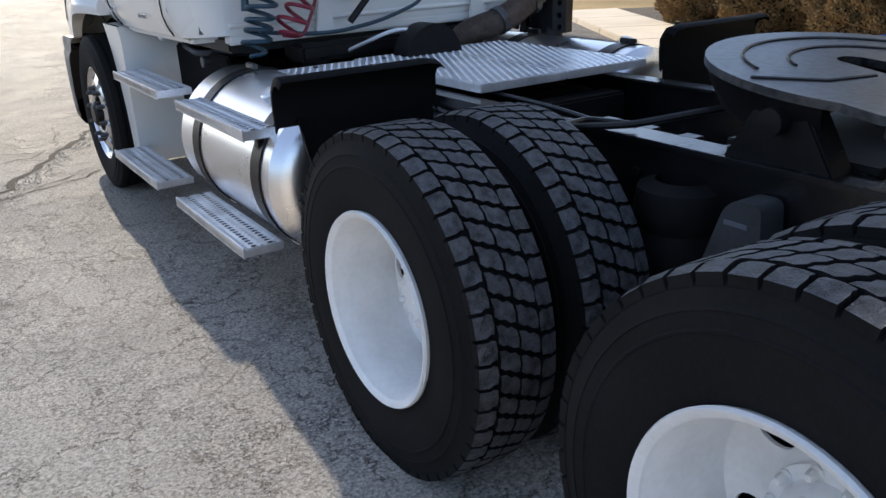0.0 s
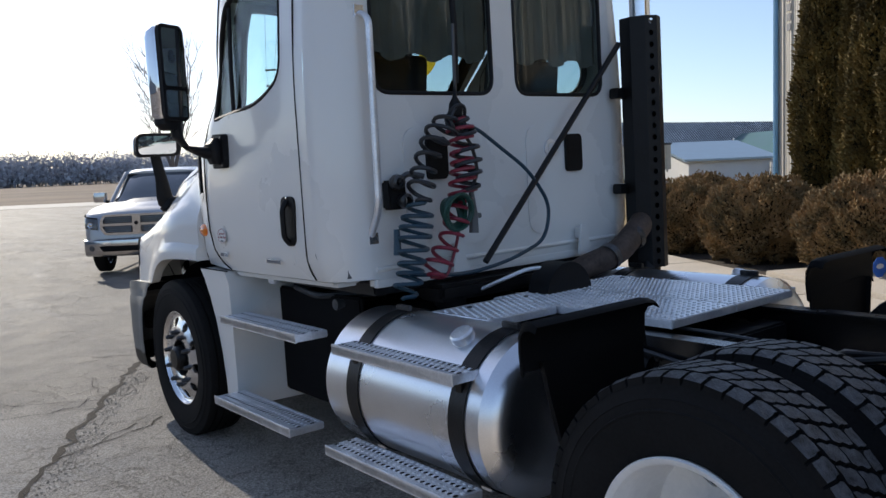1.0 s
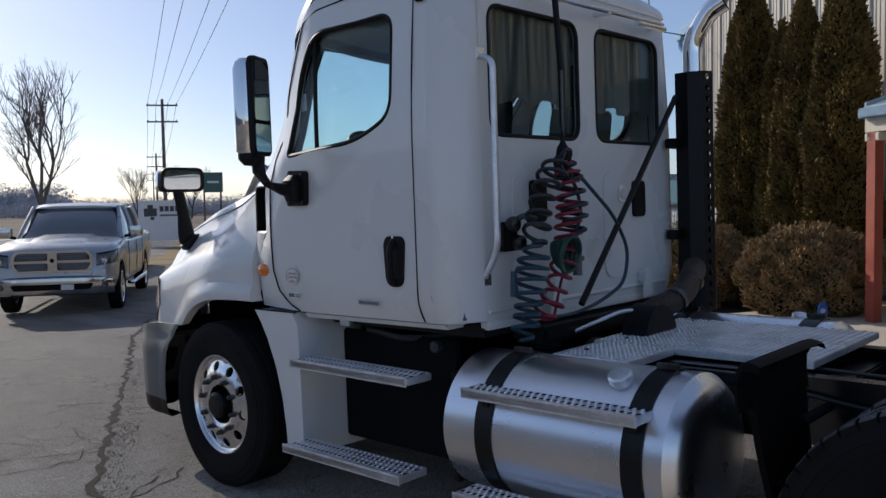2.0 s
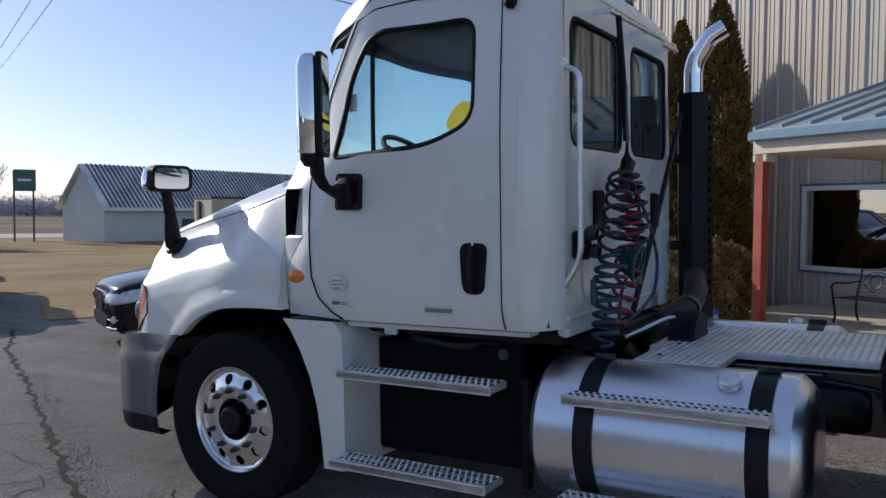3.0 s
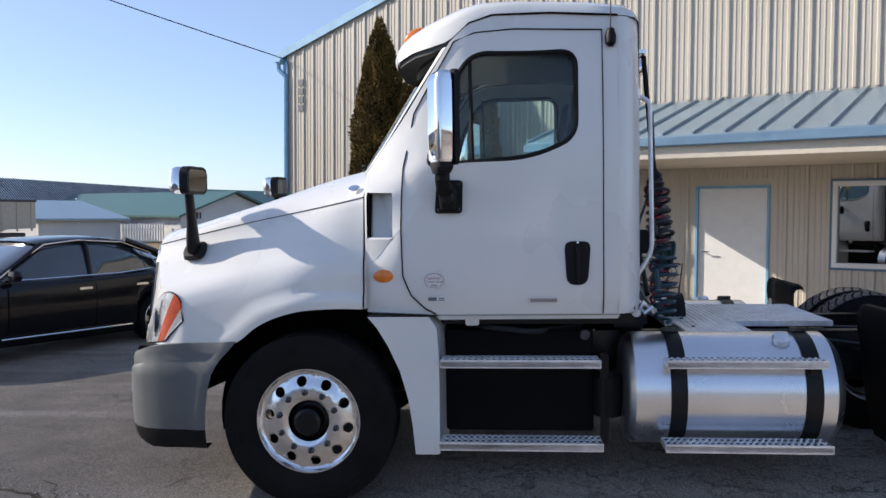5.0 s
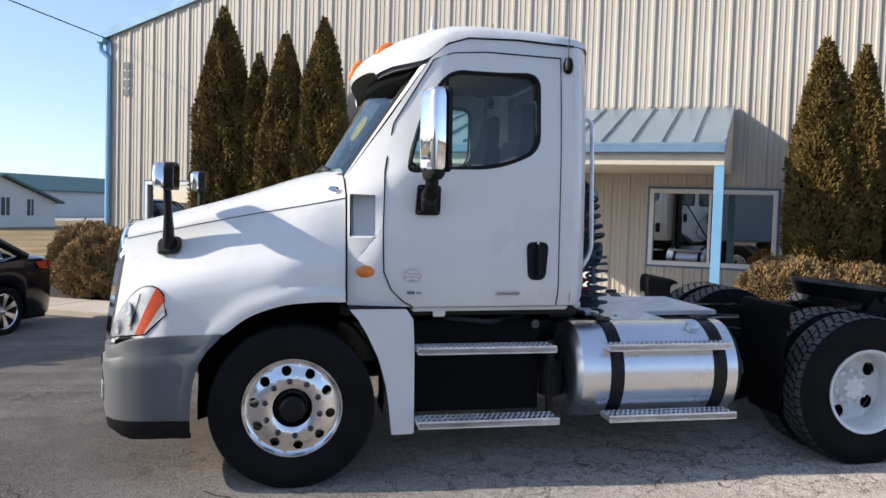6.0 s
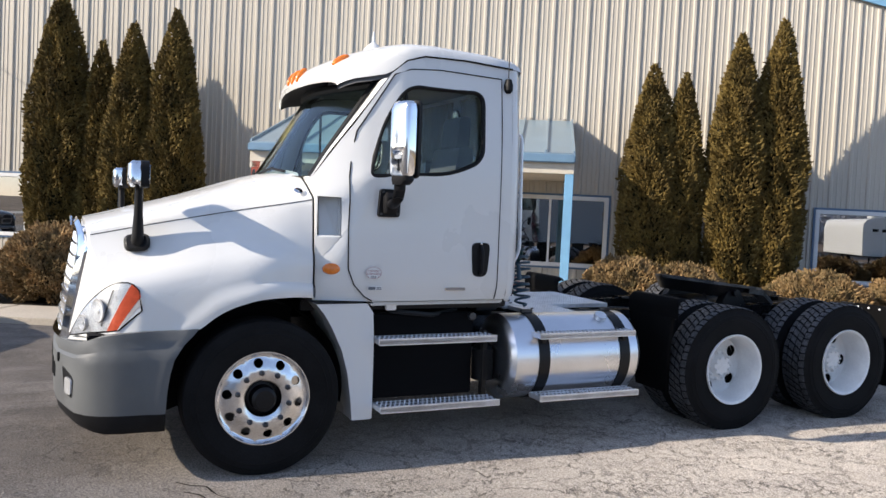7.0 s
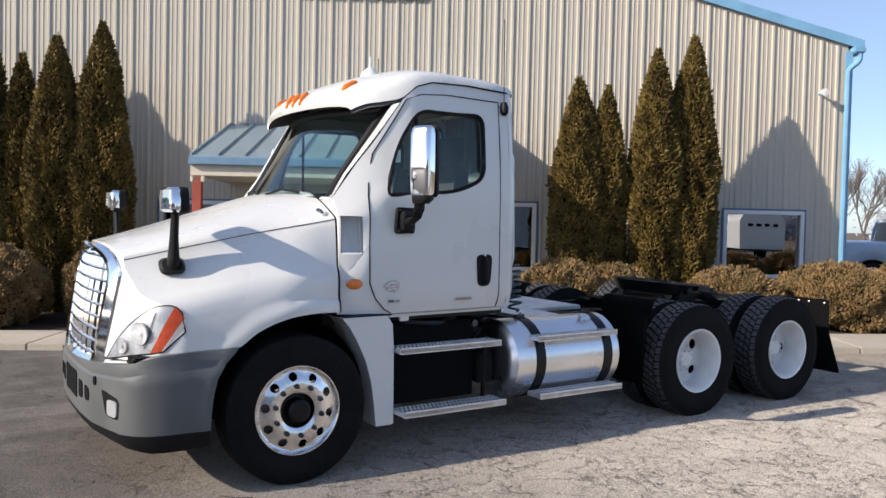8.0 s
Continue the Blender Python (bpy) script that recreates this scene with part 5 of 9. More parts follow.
def hood_section(k):
    y0 = -0.32 + 1.44 * k
    zc, xs, zs, zf, xf = [curve1(c, y0) for c in (H_ZC, H_XS, H_ZS, H_ZF, H_XF)]
    yt = -0.32 + k * (y_front(xf, 0.95) + 0.32)
    za, fh = curve1(H_ZA, yt), curve1(H_FH, yt)
    fl = min(1.0, max(0.0, (0.56 - yt) / 0.05))
    h = max(0.05, zf - za)
    k1 = min(1.0, h / 0.34)
    k2 = min(1.0, h / 0.30)
    dx = xf - xs
    half = [(0, zc), (xs * 0.35, zc - 0.006), (xs * 0.72, zc - 0.03), (xs * 0.92, zs + 0.55 * (zc - zs - 0.03)), (xs * 0.985, zs + 0.02), (xs, zs), (xs + 0.05 * dx, zs - 0.05), (xs + 0.26 * dx, 0.5 * (zs + zf) + 0.015), (xs + 0.42 * dx, zf + 0.075), (xs + 0.58 * dx, zf + 0.036),
            (xs + 0.79 * dx, zf + 0.004), (xs + 0.91 * dx, zf - 0.042 * k1), (xs + 0.97 * dx, zf - 0.10 * k1), (xf - 0.006, za + (fh + 0.06) * k2), (xf - 0.003, za + (fh + 0.010) * k2), (xf - 0.003 + 0.020 * fl, za + fh * 0.86 * k2), (xf - 0.002 + 0.026 * fl, za + 0.35 * fh * k2), (xf - 0.004 + 0.022 * fl, za)]
    out = []
    for x, z in half:
        out.append((x, -0.32 + k * (y_front(x, z) + 0.32), z))
    return out


rows = []
for i in range(37):
    hs = hood_section(i / 36)
    rows.append([(-x, y, z) for x, y, z in reversed(hs)] + hs[1:])
hb = loft(rows)
# nose face
hs = hood_section(1.0)
for s in (-1, 1):
    hb = loft([[(s * (0.40 + (x - 0.40) * q / 6), y_front(0.40 + (x - 0.40) * q / 6, z), z) for x, y, z in hs[4:]] for q in range(7)], hb)
    top = hs[0:6]
    hb = loft([[(s * x, y - 0.001, z) for x, y, z in top], [(s * x * 0.99, y_front(x, 1.36) - 0.004, 1.36) for x, y, z in top]], hb)
# inner return along the arch lip
for s in (-1, 1):
    lip = [hood_section(i / 36)[-1] for i in range(37)]
    hb = loft([[(s * x, y, z) for x, y, z in lip], [(s * (x - 0.10), y, z + 0.004) for x, y, z in lip]], hb)
bmesh.ops.remove_doubles(hb, verts=hb.verts, dist=0.0005)
hood = tp("hood", hb, M_PAINT, "white moulded hood with flared fenders")
part("hood_crease", tube([(-x - 0.0005, y, z) for x, y, z in [hood_section(i / 30)[5] for i in range(31)]], 0.0028, 5), M_SEAM, hood, "fine hood seam")
for s in (-1, 1):
    bd = lathe([(0, 0.026), (0.006, 0.026), (0.010, 0.02), (0.011, 0.0005)], 20, 'z')
    bd.transform(Matrix.Translation((s * 0.878, -0.25, 1.838)) @ Matrix.Rotation(s * radians(62), 4, 'Y') @ Matrix.Diagonal((0.8, 1.3, 1, 1)))
    part("hood_badge", bd, M_CHROME, hood, "small oval chrome badge")
# dark wheel housings
for s in (-1, 1):
    wh = loft([[(s * x, 0.57 * math.sin(a) * 1.02, 0.5 + 0.60 * math.cos(a)) for a in [-1.75 + 3.5 * k / 24 for k in range(25)]] for x in (0.96, 0.62)])
    tp("wheel_housing", wh, M_SEAM, "black wheel-arch liner")
    tp("inner_liner", prism([(0.62, 0.30), (0.60, 1.0), (0.2, 1.1), (-0.3, 1.1), (-0.30, 0.75), (-0.3, 0.62)], 'x', s * 0.61, s * 0.60), M_SEAM, smooth=False)

# -- grille --
grille = new("grille")
grille.parent = truck
grille["label"] = "chrome-framed grille with bright horizontal bars"


def gy(z, x=0.0):
    return 1.205 - 0.115 * max(0.0, (z - 0.80) / 0.80) ** 1.4 - 0.075 * (x / 0.55) ** 2


def gw(z):
    return 0.455 + 0.065 * (z - 0.80) / 0.82


pts = [(gw(z) + 0.07, z) for z in [0.85 + 0.53 * k / 9 for k in range(10)]]
arc = [((gw(1.40) + 0.07) * math.copysign(abs(math.cos(a)) ** 0.92, math.cos(a)), 1.40 + 0.215 * math.sin(a) ** 0.92) for a in [0.06 + (math.pi - 0.12) * k / 22 for k in range(23)]]
ring = pts + arc + [(-x, z) for x, z in reversed(pts)] + [(-0.45, 0.815), (-0.2, 0.80), (0.0, 0.795), (0.20, 0.80), (0.45, 0.815)]
inn = [(x * 0.76, 1.19 + (z - 1.19) * 0.86) for x, z in ring]
t = bmesh.new()
L4 = []
for (a, b), (c, d) in zip(ring, inn):
    L4.append([t.verts.new((a * 0.92, gy(b, a) - 0.09, 1.19 + (b - 1.19) * 0.86)), t.verts.new((a * 0.99, gy(b, a) - 0.030 + 0.05 * min(1.0, max(0.0, (b - 1.38) / 0.1)), b - 0.012 * min(1.0, max(0.0, (b - 1.38) / 0.1)))), t.verts.new(((a * 0.9 + c * 0.1), gy(b, a) + 0.014, (b * 0.9 + d * 0.1))), t.verts.new(((a + c) / 2, gy(b, (a + c) / 2) + 0.036, (b + d) / 2)), t.verts.new((c, gy(d, c) + 0.018, d)), t.verts.new((c, gy(d, c) - 0.04, d))])
for i in range(len(L4)):
    a, b = L4[i], L4[(i + 1) % len(L4)]
    for k in range(5):
        t.faces.new((a[k], b[k], b[k + 1], a[k + 1]))
part("surround", t, M_CHROME, grille, "chrome grille surround")
part("mesh_back", loft([[(x, gy(z, x) - 0.045, z) for x in [-0.86 * gw(z) * (1 - k / 5) for k in range(11)]] for z in (0.82, 1.0, 1.2, 1.4, 1.50)]), M_SEAM, grille, "dark mesh behind the bars")
for i in range(9):
    z = 0.885 + i * 0.079
    w = gw(z) * 0.90
    bar = loft([[(x, gy(z, x) + dy, z + dz) for x in [-w + 2 * w * k / 12 for k in range(13)]] for dy, dz in ((-0.03, 0.006), (0.002, 0.008), (0.014, 0.002), (0.008, -0.008), (-0.03, -0.006))])
    part("grille_bar", bar, M_CARCHR, grille, "chrome bar")
for x in (-0.36, -0.24, -0.12, 0.0, 0.12, 0.24, 0.36):
    part("grille_post", loft([[(x - 0.016, gy(z, x) - 0.02, z), (x, gy(z, x) + 0.004, z), (x + 0.016, gy(z, x) - 0.02, z)] for z in [0.84 + 0.72 * k / 8 for k in range(9)]]), M_CHROME, grille)
bm = lathe([(0, 0.05), (0.012, 0.05), (0.016, 0.04), (0.017, 0.0005)], 24, 'y')
bm.transform(Matrix.Translation((0, gy(1.57) + 0.030, 1.575)) @ Matrix.Diagonal((1.5, 1, 0.7, 1)))
part("badge", bm, M_CHROME, grille, "plain oval badge")


# -- headlamps --
L_TOP = [(0, 0.888), (0.12, 0.985), (0.4, 1.13), (0.62, 1.215), (0.77, 1.242), (0.87, 1.232), (0.94, 1.196), (0.98, 1.142), (1, 1.075)]


def lamp_patch(s, off, u0=0.0, u1=1.0, nu=16, nv=8, bulge=0.022, lean0=0.0, lean1=0.0):
    """The teardrop lamp's surface, following the nose; u from the grille outwards, v upwards; lean shifts an end with v."""
    rows = []
    for j in range(nv + 1):
        v = j / nv
        row = []
        for i in range(nu + 1):
            a, b = u0 + lean0 * v, u1 + lean1 * v
            u = a + (b - a) * i / nu
            zb, zt = 0.881 + 0.075 * u, curve1(L_TOP, u)
            x = 0.564 + (0.424 - 0.075 * (1 - v) * u) * u
            z = zb + (zt - zb) * v
            o = off + bulge * max(0.0, math.sin(math.pi * min(1, u * 0.9 + 0.05)) * math.sin(math.pi * v)) ** 0.5 * (1 - u * u)
            nx = 1.6 * x ** 2.75
            q = math.hypot(nx, 1.0)
            row.append((s * (x + o * nx / q), y_front(x, z) + o / q, z))
        rows.append(row)
    return rows


for s in (-1, 1):
    hl = new("headlamp")
    hl.parent = truck
    hl["label"] = "large hazy teardrop headlamp with orange-red corner strip"
    part("reflector", loft(lamp_patch(s, 0.0008, bulge=0.003)), M_REFL, hl, "silvery reflector")
    part("lens", join(loft(lamp_patch(s, 0.0045, 0.02, 0.795, bulge=0.016, lean1=0.06)), loft(lamp_patch(s, 0.003, 0.02, 0.795, bulge=0.016, lean1=0.06))), M_LENS, hl, "hazy clear lens")
    part("turn_signal", loft(lamp_patch(s, 0.0035, 0.80, 0.965, bulge=0.006, lean0=0.06, lean1=0.005)), M_REDAMB, hl, "orange-red turn signal strip")
    part("pale_edge", loft(lamp_patch(s, 0.003, 0.967, 0.99, bulge=0.0, lean0=0.005)), M_LENSRIM, hl, "pale clear edge of the lens")
    base = lamp_patch(s, 0.004, bulge=0.006)
    for u, v, r in ((9, 4, 0.066), (5, 3, 0.046)):
        p = Vector(base[v][u])
        M = Matrix.Translation(p) @ Matrix.Rotation(-s * 0.45, 4, 'Z')
        bowl = part("lamp_bowl", lathe([(0.006, r), (0.005, r * 0.94), (0.001, r * 0.75), (-0.003, r * 0.4), (-0.004, 0.0005)], 24, 'y', m=M), M_REFL, hl, "round bright lamp bowl")
        part("bulb_shield", lathe([(-0.004, r * 0.26), (0.004, r * 0.22), (0.005, 0.0005)], 14, 'y', m=M), M_REFL, bowl)
        part("bezel", lathe([(0.0, r * 1.12), (0.008, r * 1.08), (0.007, r * 0.99), (0.001, r * 0.98)], 28, 'y', m=M), M_LENSRIM, bowl, "pale bezel ring")
    part("divider", tube([lamp_patch(s, 0.004, bulge=0.008)[k][11] for k in range(1, 8)], 0.005, 6), M_INT, hl)
    edge = lamp_patch(s, 0.0, bulge=0.0)
    loop = edge[0] + [r[-1] for r in edge[1:]] + list(reversed(edge[-1][:-1])) + [r[0] for r in reversed(edge[1:-1])]
    part("gasket", tube(loop + [loop[0]], 0.005, 6), M_SEAM, hl)

# -- bumper --
B_Z = [0.335, 0.37, 0.45, 0.56, 0.66, 0.74, 0.795, 0.815, 0.86, 0.895]
B_OFF = [-0.03, 0.0, 0.012, 0.018, 0.018, 0.018, 0.016, 0.002, 0.004, -0.004]
B_LIFT = [0.068, 0.066, 0.062, 0.058, 0.046, 0.030, 0.005, -0.020, -0.040, -0.055, -0.06, -0.06]
B_YR = [0.60, 0.60, 0.60, 0.595, 0.58, 0.555, 0.515, 0.498, 0.445, 0.41]
plan = [(1.073, 0.0), (1.075, 0.05), (1.064, 0.085), (1.06, 0.16), (1.055, 0.30), (1.025, 0.405), (0.96, 0.475), (0.86, 0.538), (0.70, 0.592), (0.50, 0.635), (0.25, 0.655), (0.0, 0.66)]
rows = []
for z, off, yr in zip(B_Z, B_OFF, B_YR):
    half = []
    for i, (x, y) in enumerate(plan):
        yy = yr + y if i < 3 else 0.56 + y
        if i == 3:
            yy = max(0.56 + y, yr + 0.10)
        k = min(1, max(0, i - 2) / 4)
        half.append((x + off * (1 - k * 0.6), yy + off * k, z + B_LIFT[i] * min(1, max(0, (z - 0.56) / 0.335)) + max(0, i - 5) * 0.010 * max(0, (0.45 - z) / 0.115)))
    rows.append([(-x, y, z) for x, y, z in half] + [h for h in reversed(half[:-1])])
bb = loft(rows[2:])
valance = loft(rows[:3])
bb = loft([rows[-1], [(x * 0.86, min(y, 1.0) - 0.10 if abs(x) < 1.0 else y, z - 0.004) for x, y, z in rows[-1]]], bb)
valance = loft([rows[0], [(x * 0.9, y - 0.12 if abs(x) < 1.0 else y, z + 0.01) for x, y, z in rows[0]]], valance)
bmesh.ops.remove_doubles(bb, verts=bb.verts, dist=0.0005)


def bumper_y(x, z):
    pl = sorted((a, 0.56 + b) for a, b in plan[6:])
    return curve1(pl, x) + curve1(list(zip(B_Z, B_OFF)), z)


bumper = tp("bumper", bb, M_BUMPER, "moulded dark grey plastic bumper")
part("valance", valance, M_PLASTIC, bumper, "black lower valance")
for s in (-1, 1):
    for nm, pts_, off, mt, lb in (("fog_recess", rounded([(0.745, 0.54), (0.865, 0.535), (0.872, 0.665), (0.69, 0.70)], 0.03), 0.004, M_PLASTIC, "dark fog lamp recess"),
                                 ("fog_lamp", rounded([(0.77, 0.55), (0.855, 0.55), (0.855, 0.65), (0.77, 0.65)], 0.025), 0.012, M_FOGL, "clear rounded fog lamp"),
                                 ("air_slot", rounded([(0.25, 0.57), (0.34, 0.57), (0.34, 0.68), (0.25, 0.69)], 0.025), 0.004, M_SEAM, "black air intake slot"),
                                 ("air_slot", rounded([(0.40, 0.58), (0.49, 0.585), (0.49, 0.665), (0.40, 0.68)], 0.025), 0.004, M_SEAM, "black air intake slot"),
                                 ("tow_hole", [(0.585 + 0.022 * math.cos(a), 0.735 + 0.03 * math.sin(a)) for a in [math.pi * k / 6 for k in range(12)]], 0.004, M_SEAM, "")):
        pp_ = prism(pts_, 'y', 0.0, -0.03)
        for v in pp_.verts:
            v.co = Vector((s * v.co.x, bumper_y(v.co.x, v.co.z) + off + v.co.y, v.co.z))
        part(nm, pp_, mt, bumper, lb)
pp_ = prism(rounded([(-0.19, 0.54), (0.19, 0.54), (0.19, 0.72), (-0.19, 0.72)], 0.02), 'y', 0.0, -0.03)
for v in pp_.verts:
    v.co.y += bumper_y(abs(v.co.x), v.co.z) + 0.004
part("lower_slot", pp_, M_SEAM, bumper, "black centre intake")
part("upper_gap", box(-0.95, 0.95, 0.80, 1.04, 0.86, 0.925, 0.01), M_SEAM, bumper)
# white strip painted in for the sunlit top edge of the bumper
for s in (-1, 1):
    xs_ = [0.54 + 0.30 * k / 8 for k in range(9)]
    part("pale_strip", loft([[(s * x, y_front(x, z) + dy, z + 0.06 * (x - 0.54)) for x in xs_] for z, dy in ((0.825, -0.03), (0.832, 0.012), (0.862, 0.012), (0.875, -0.01))]), M_PAINT, bumper)

# -- cab shell --
cab = new("cab")
cab.parent = truck
cab["label"] = "white steel cab shell with large windows"


def side_x(y, z):
    k = max(0.0, (z - 1.95) / 0.85)
    x = 1.0 - 0.045 * k ** 1.6
    if z < 1.25:
        x -= 0.035 * ((1.25 - z) / 0.15) ** 2
    x += 0.012 * math.exp(-((z - 1.5) / 0.18) ** 2) * max(0.0, 1 - abs(y + 0.9) / 0.7)
    if y > -0.55:
        x -= 0.05 * ((y + 0.55) / 0.23) ** 2
    return x


WIN = rounded([(-0.70, 1.955), (-1.30, 1.995), (-1.545, 2.10), (-1.545, 2.585), (-0.955, 2.585), (-0.80, 2.35)], [0.05, 0.16, 0.10, 0.09, 0.10, 0.25], 6)
SIDE = [(-0.335, 1.935), (-0.335, 1.81), (-0.50, 1.805), (-0.50, 1.55), (-0.335, 1.355), (-0.335, 1.115), (-0.72, 1.105), (-1.78, 1.105), (-1.78, 2.775), (-1.40, 2.80), (-1.08, 2.795), (-0.95, 2.755), (-0.84, 2.66), (-0.60, 2.30)]
for s in (-1, 1):
    sp = holed(SIDE, WIN, lambda y, z, s=s: (s * side_x(y, z), y, z), 9, (-s * 0.035, 0, 0))
    part("side_panel", sp, M_PAINT, cab, "white cab side with door")
    # door seams
    dl = [(-0.86, 2.655), (-0.62, 2.26), (-0.56, 1.95), (-0.548, 1.6), (-0.555, 1.33), (-0.60, 1.22), (-0.68, 1.14), (-0.74, 1.108)]
    dl = [(a + (c - a) * k / 6, b + (d - b) * k / 6) for (a, b), (c, d) in zip(dl, dl[1:]) for k in range(6)] + dl[-1:]
    part("door_seam", tube([(s * (side_x(y, z) + 0.003), y, z) for y, z in dl], 0.0042, 6), M_SEAM, cab, "black door gap")
    part("door_seam", tube([(s * (side_x(y, z) + 0.0005), y, z) for y, z in [(-1.69, 1.108), (-1.69, 1.14), (-1.69, 1.17), (-1.69, 1.21), (-1.69, 1.25), (-1.69, 1.6), (-1.69, 1.95), (-1.69, 2.1), (-1.69, 2.25), (-1.69, 2.4), (-1.688, 2.70)]], 0.0032, 6), M_SEAM, cab)
    part("door_seam", tube([(s * (side_x(y, z) + 0.0005), y, z) for y, z in [(-1.688, 2.70), (-1.2, 2.715), (-0.98, 2.70), (-0.86, 2.655)]], 0.004, 6), M_SEAM, cab)
    hs0 = hood_section(0.0)
    part("hood_gap", tube([(s * (x + 0.003), -0.327, z) for x, y, z in hs0[2:16]], 0.0038, 6), M_SEAM, cab, "black gap between hood and cowl")
    part("cowl_face", loft([[(s * (x - 0.06), -0.334, z) for x, y, z in hs0[2:]], [(s * (x + 0.012), -0.332, min(z, 1.945)) for x, y, z in hs0[2:]], [(s * (side_x(-0.345, z) - 0.006), -0.333, min(z, 1.94)) for x, y, z in hs0[2:]], [(s * (side_x(-0.345, z) + 0.001), -0.345, min(z, 1.94)) for x, y, z in hs0[2:]]]), M_PAINT, cab, "white cowl edge behind the hood")
    # open scoop between the hood's end and the door pillar
    part("scoop_wall", box(min(s * 0.82, s * 0.945), max(s * 0.82, s * 0.945), -0.54, -0.360, 1.40, 1.93, 0.012), M_PAINT, cab)
    part("scoop_back", box(min(s * 0.87, s * 0.975), max(s * 0.87, s * 0.975), -0.54, -0.498, 1.50, 1.93, 0.006), M_PAINT, cab)
    ledge = []
    for k in range(7):
        y = -0.333 - 0.169 * k / 6
        z = 1.350 + 0.199 * k / 6
        ledge.append([(s * (side_x(y, q) + 0.0005), y, q) for q in (z, 0.5 * z + 0.770, 1.540)] + [(s * (side_x(y, 1.55) - 0.008), y, 1.551), (s * 0.88, y, 1.549)])
    part("scoop_ledge", loft(ledge), M_PAINT, cab)
    part("hood_seal", box(min(s * 0.83, s * 0.958), max(s * 0.83, s * 0.958), -0.355, -0.338, 1.50, 1.80, 0.003), M_SEAM, cab, "black rubber hood seal")
    part("rocker", box(min(s * 0.86, s * 0.945), max(s * 0.86, s * 0.945), -1.80, -0.74, 1.07, 1.106, 0.012), M_PAINT, cab, "white rocker strip")
    mk = lathe([(0.0, 0.061), (0.012, 0.059), (0.022, 0.042), (0.026, 0.0005)], 24, 'x')
    mk.transform(Matrix.Translation((s * (side_x(-0.44, 1.33) - 0.004), -0.442, 1.33)) @ Matrix.Rotation(math.pi if s < 0 else 0, 4, 'Z') @ Matrix.Diagonal((1, 1.0, 0.62, 1)))
    part("marker_lamp", mk, M_AMBER, cab, "oval amber marker lamp")
    # glass, rubber, divider
    gl = prism([(y * 1, z) for y, z in WIN], 'x', 0.0, 0.005)
    for v in gl.verts:
        v.co.x = s * (side_x(v.co.y, v.co.z) - 0.026 - v.co.x)
    g = part("side_window", gl, M_GLASS, cab, "tinted door window", smooth=False)
    g.visible_shadow = False
    part("window_rubber", tube([(s * (side_x(y, z) - 0.012), y, z) for y, z in WIN + WIN[:1]], 0.016, 8, cap=False), M_PLASTIC, cab, "black window rubber")
    part("window_divider", tube([(s * (side_x(-0.93, z) - 0.02), -0.955 + 0.02 * (z - 2.2), z) for z in (1.975, 2.2, 2.58)], 0.012, 8), M_PLASTIC, cab)
    hd = new("door_handle")
    hd.parent = cab
    hd["label"] = "black oval door handle recess"
    hp = prism(rounded([(-1.485, 1.275), (-1.60, 1.275), (-1.62, 1.52), (-1.47, 1.52)], 0.045, 6), 'x', 0, 0.012, 0.004)
    hp.transform(Matrix.Translation((s * 0.995 if s > 0 else -1.007, 0, 0)))
    part("handle_plate", hp, M_PLASTIC, hd)
    part("pull", tube(bend([(s * 1.006, -1.545, 1.29), (s * 1.035, -1.545, 1.32), (s * 1.035, -1.545, 1.46), (s * 1.006, -1.545, 1.50)], 0.03), 0.014, 8), M_PLASTIC, hd)
    part("lock", lathe([(0, 0.008), (0.006, 0.008), (0.007, 0.0005)], 12, m=Matrix.Translation((s * 1.006, -1.545, 1.512)) @ Matrix.Rotation(math.pi if s < 0 else 0, 4, 'Z')), M_CHROME, hd)
    # rear corners
    cr = loft([[(s * (side_x(-1.7, z) - 0.14 * (1 - math.cos(a))), -1.78 - 0.19 * math.sin(a), z) for a in [math.pi / 2 * k / 8 for k in range(9)]] for z in (1.105, 1.14, 1.25, 1.6, 2.0, 2.3, 2.6, 2.72, 2.775)])
    part("rear_corner", cr, M_PAINT, cab)
    part("gutter_seam", tube([(s * (side_x(-1, 2.775) + 0.003), -1.78, 2.78), (s * (side_x(-1, 2.79) + 0.003), -1.4, 2.802), (s * (side_x(-1, 2.79) + 0.002), -1.08, 2.797), (s * 0.957, -0.95, 2.757), (s * 0.96, -0.85, 2.67)], 0.006, 6), M_SEAM, cab)
    # antenna
    an = part("antenna_base", lathe([(0, 0.012), (0.02, 0.03), (0.06, 0.032), (0.10, 0.02), (0.11, 0.0005)], 14, 'z', m=Matrix.Translation((s * 0.975, -1.735, 2.60))), M_PLASTIC, cab, "black antenna foot")
    part("whip", tube([(s * 0.975, -1.735, 2.69), (s * 0.965, -1.74, 3.35)], 0.0035, 5), M_PLASTIC, an)

RY = -1.97
for a, b, c0, c1 in ((-0.862, 0.03, -0.80, -0.055), (0.03, 0.862, 0.115, 0.86)):
    w0, w1 = max(c0, -0.80), min(c1, 0.80)
    hole = rounded([(w0, 1.985), (w1, 1.985), (w1, 2.60), (w0, 2.60)], 0.09, 6)
    rp = holed([(a, 1.105), (b, 1.105), (b, 2.775), (a, 2.775)], hole, lambda x, z: (x, RY, z), 4, (0, 0.03, 0))
    part("rear_panel", rp, M_PAINT, cab, "white cab back panel")
    g = part("rear_window", prism(hole, 'y', RY + 0.018, RY + 0.023), M_DGLASS, cab, "dark rear window", smooth=False)
    g.visible_shadow = False
    part("window_rubber", tube([(x, RY + 0.006, z) for x, z in hole + hole[:1]], 0.012, 8, cap=False), M_PLASTIC, cab)
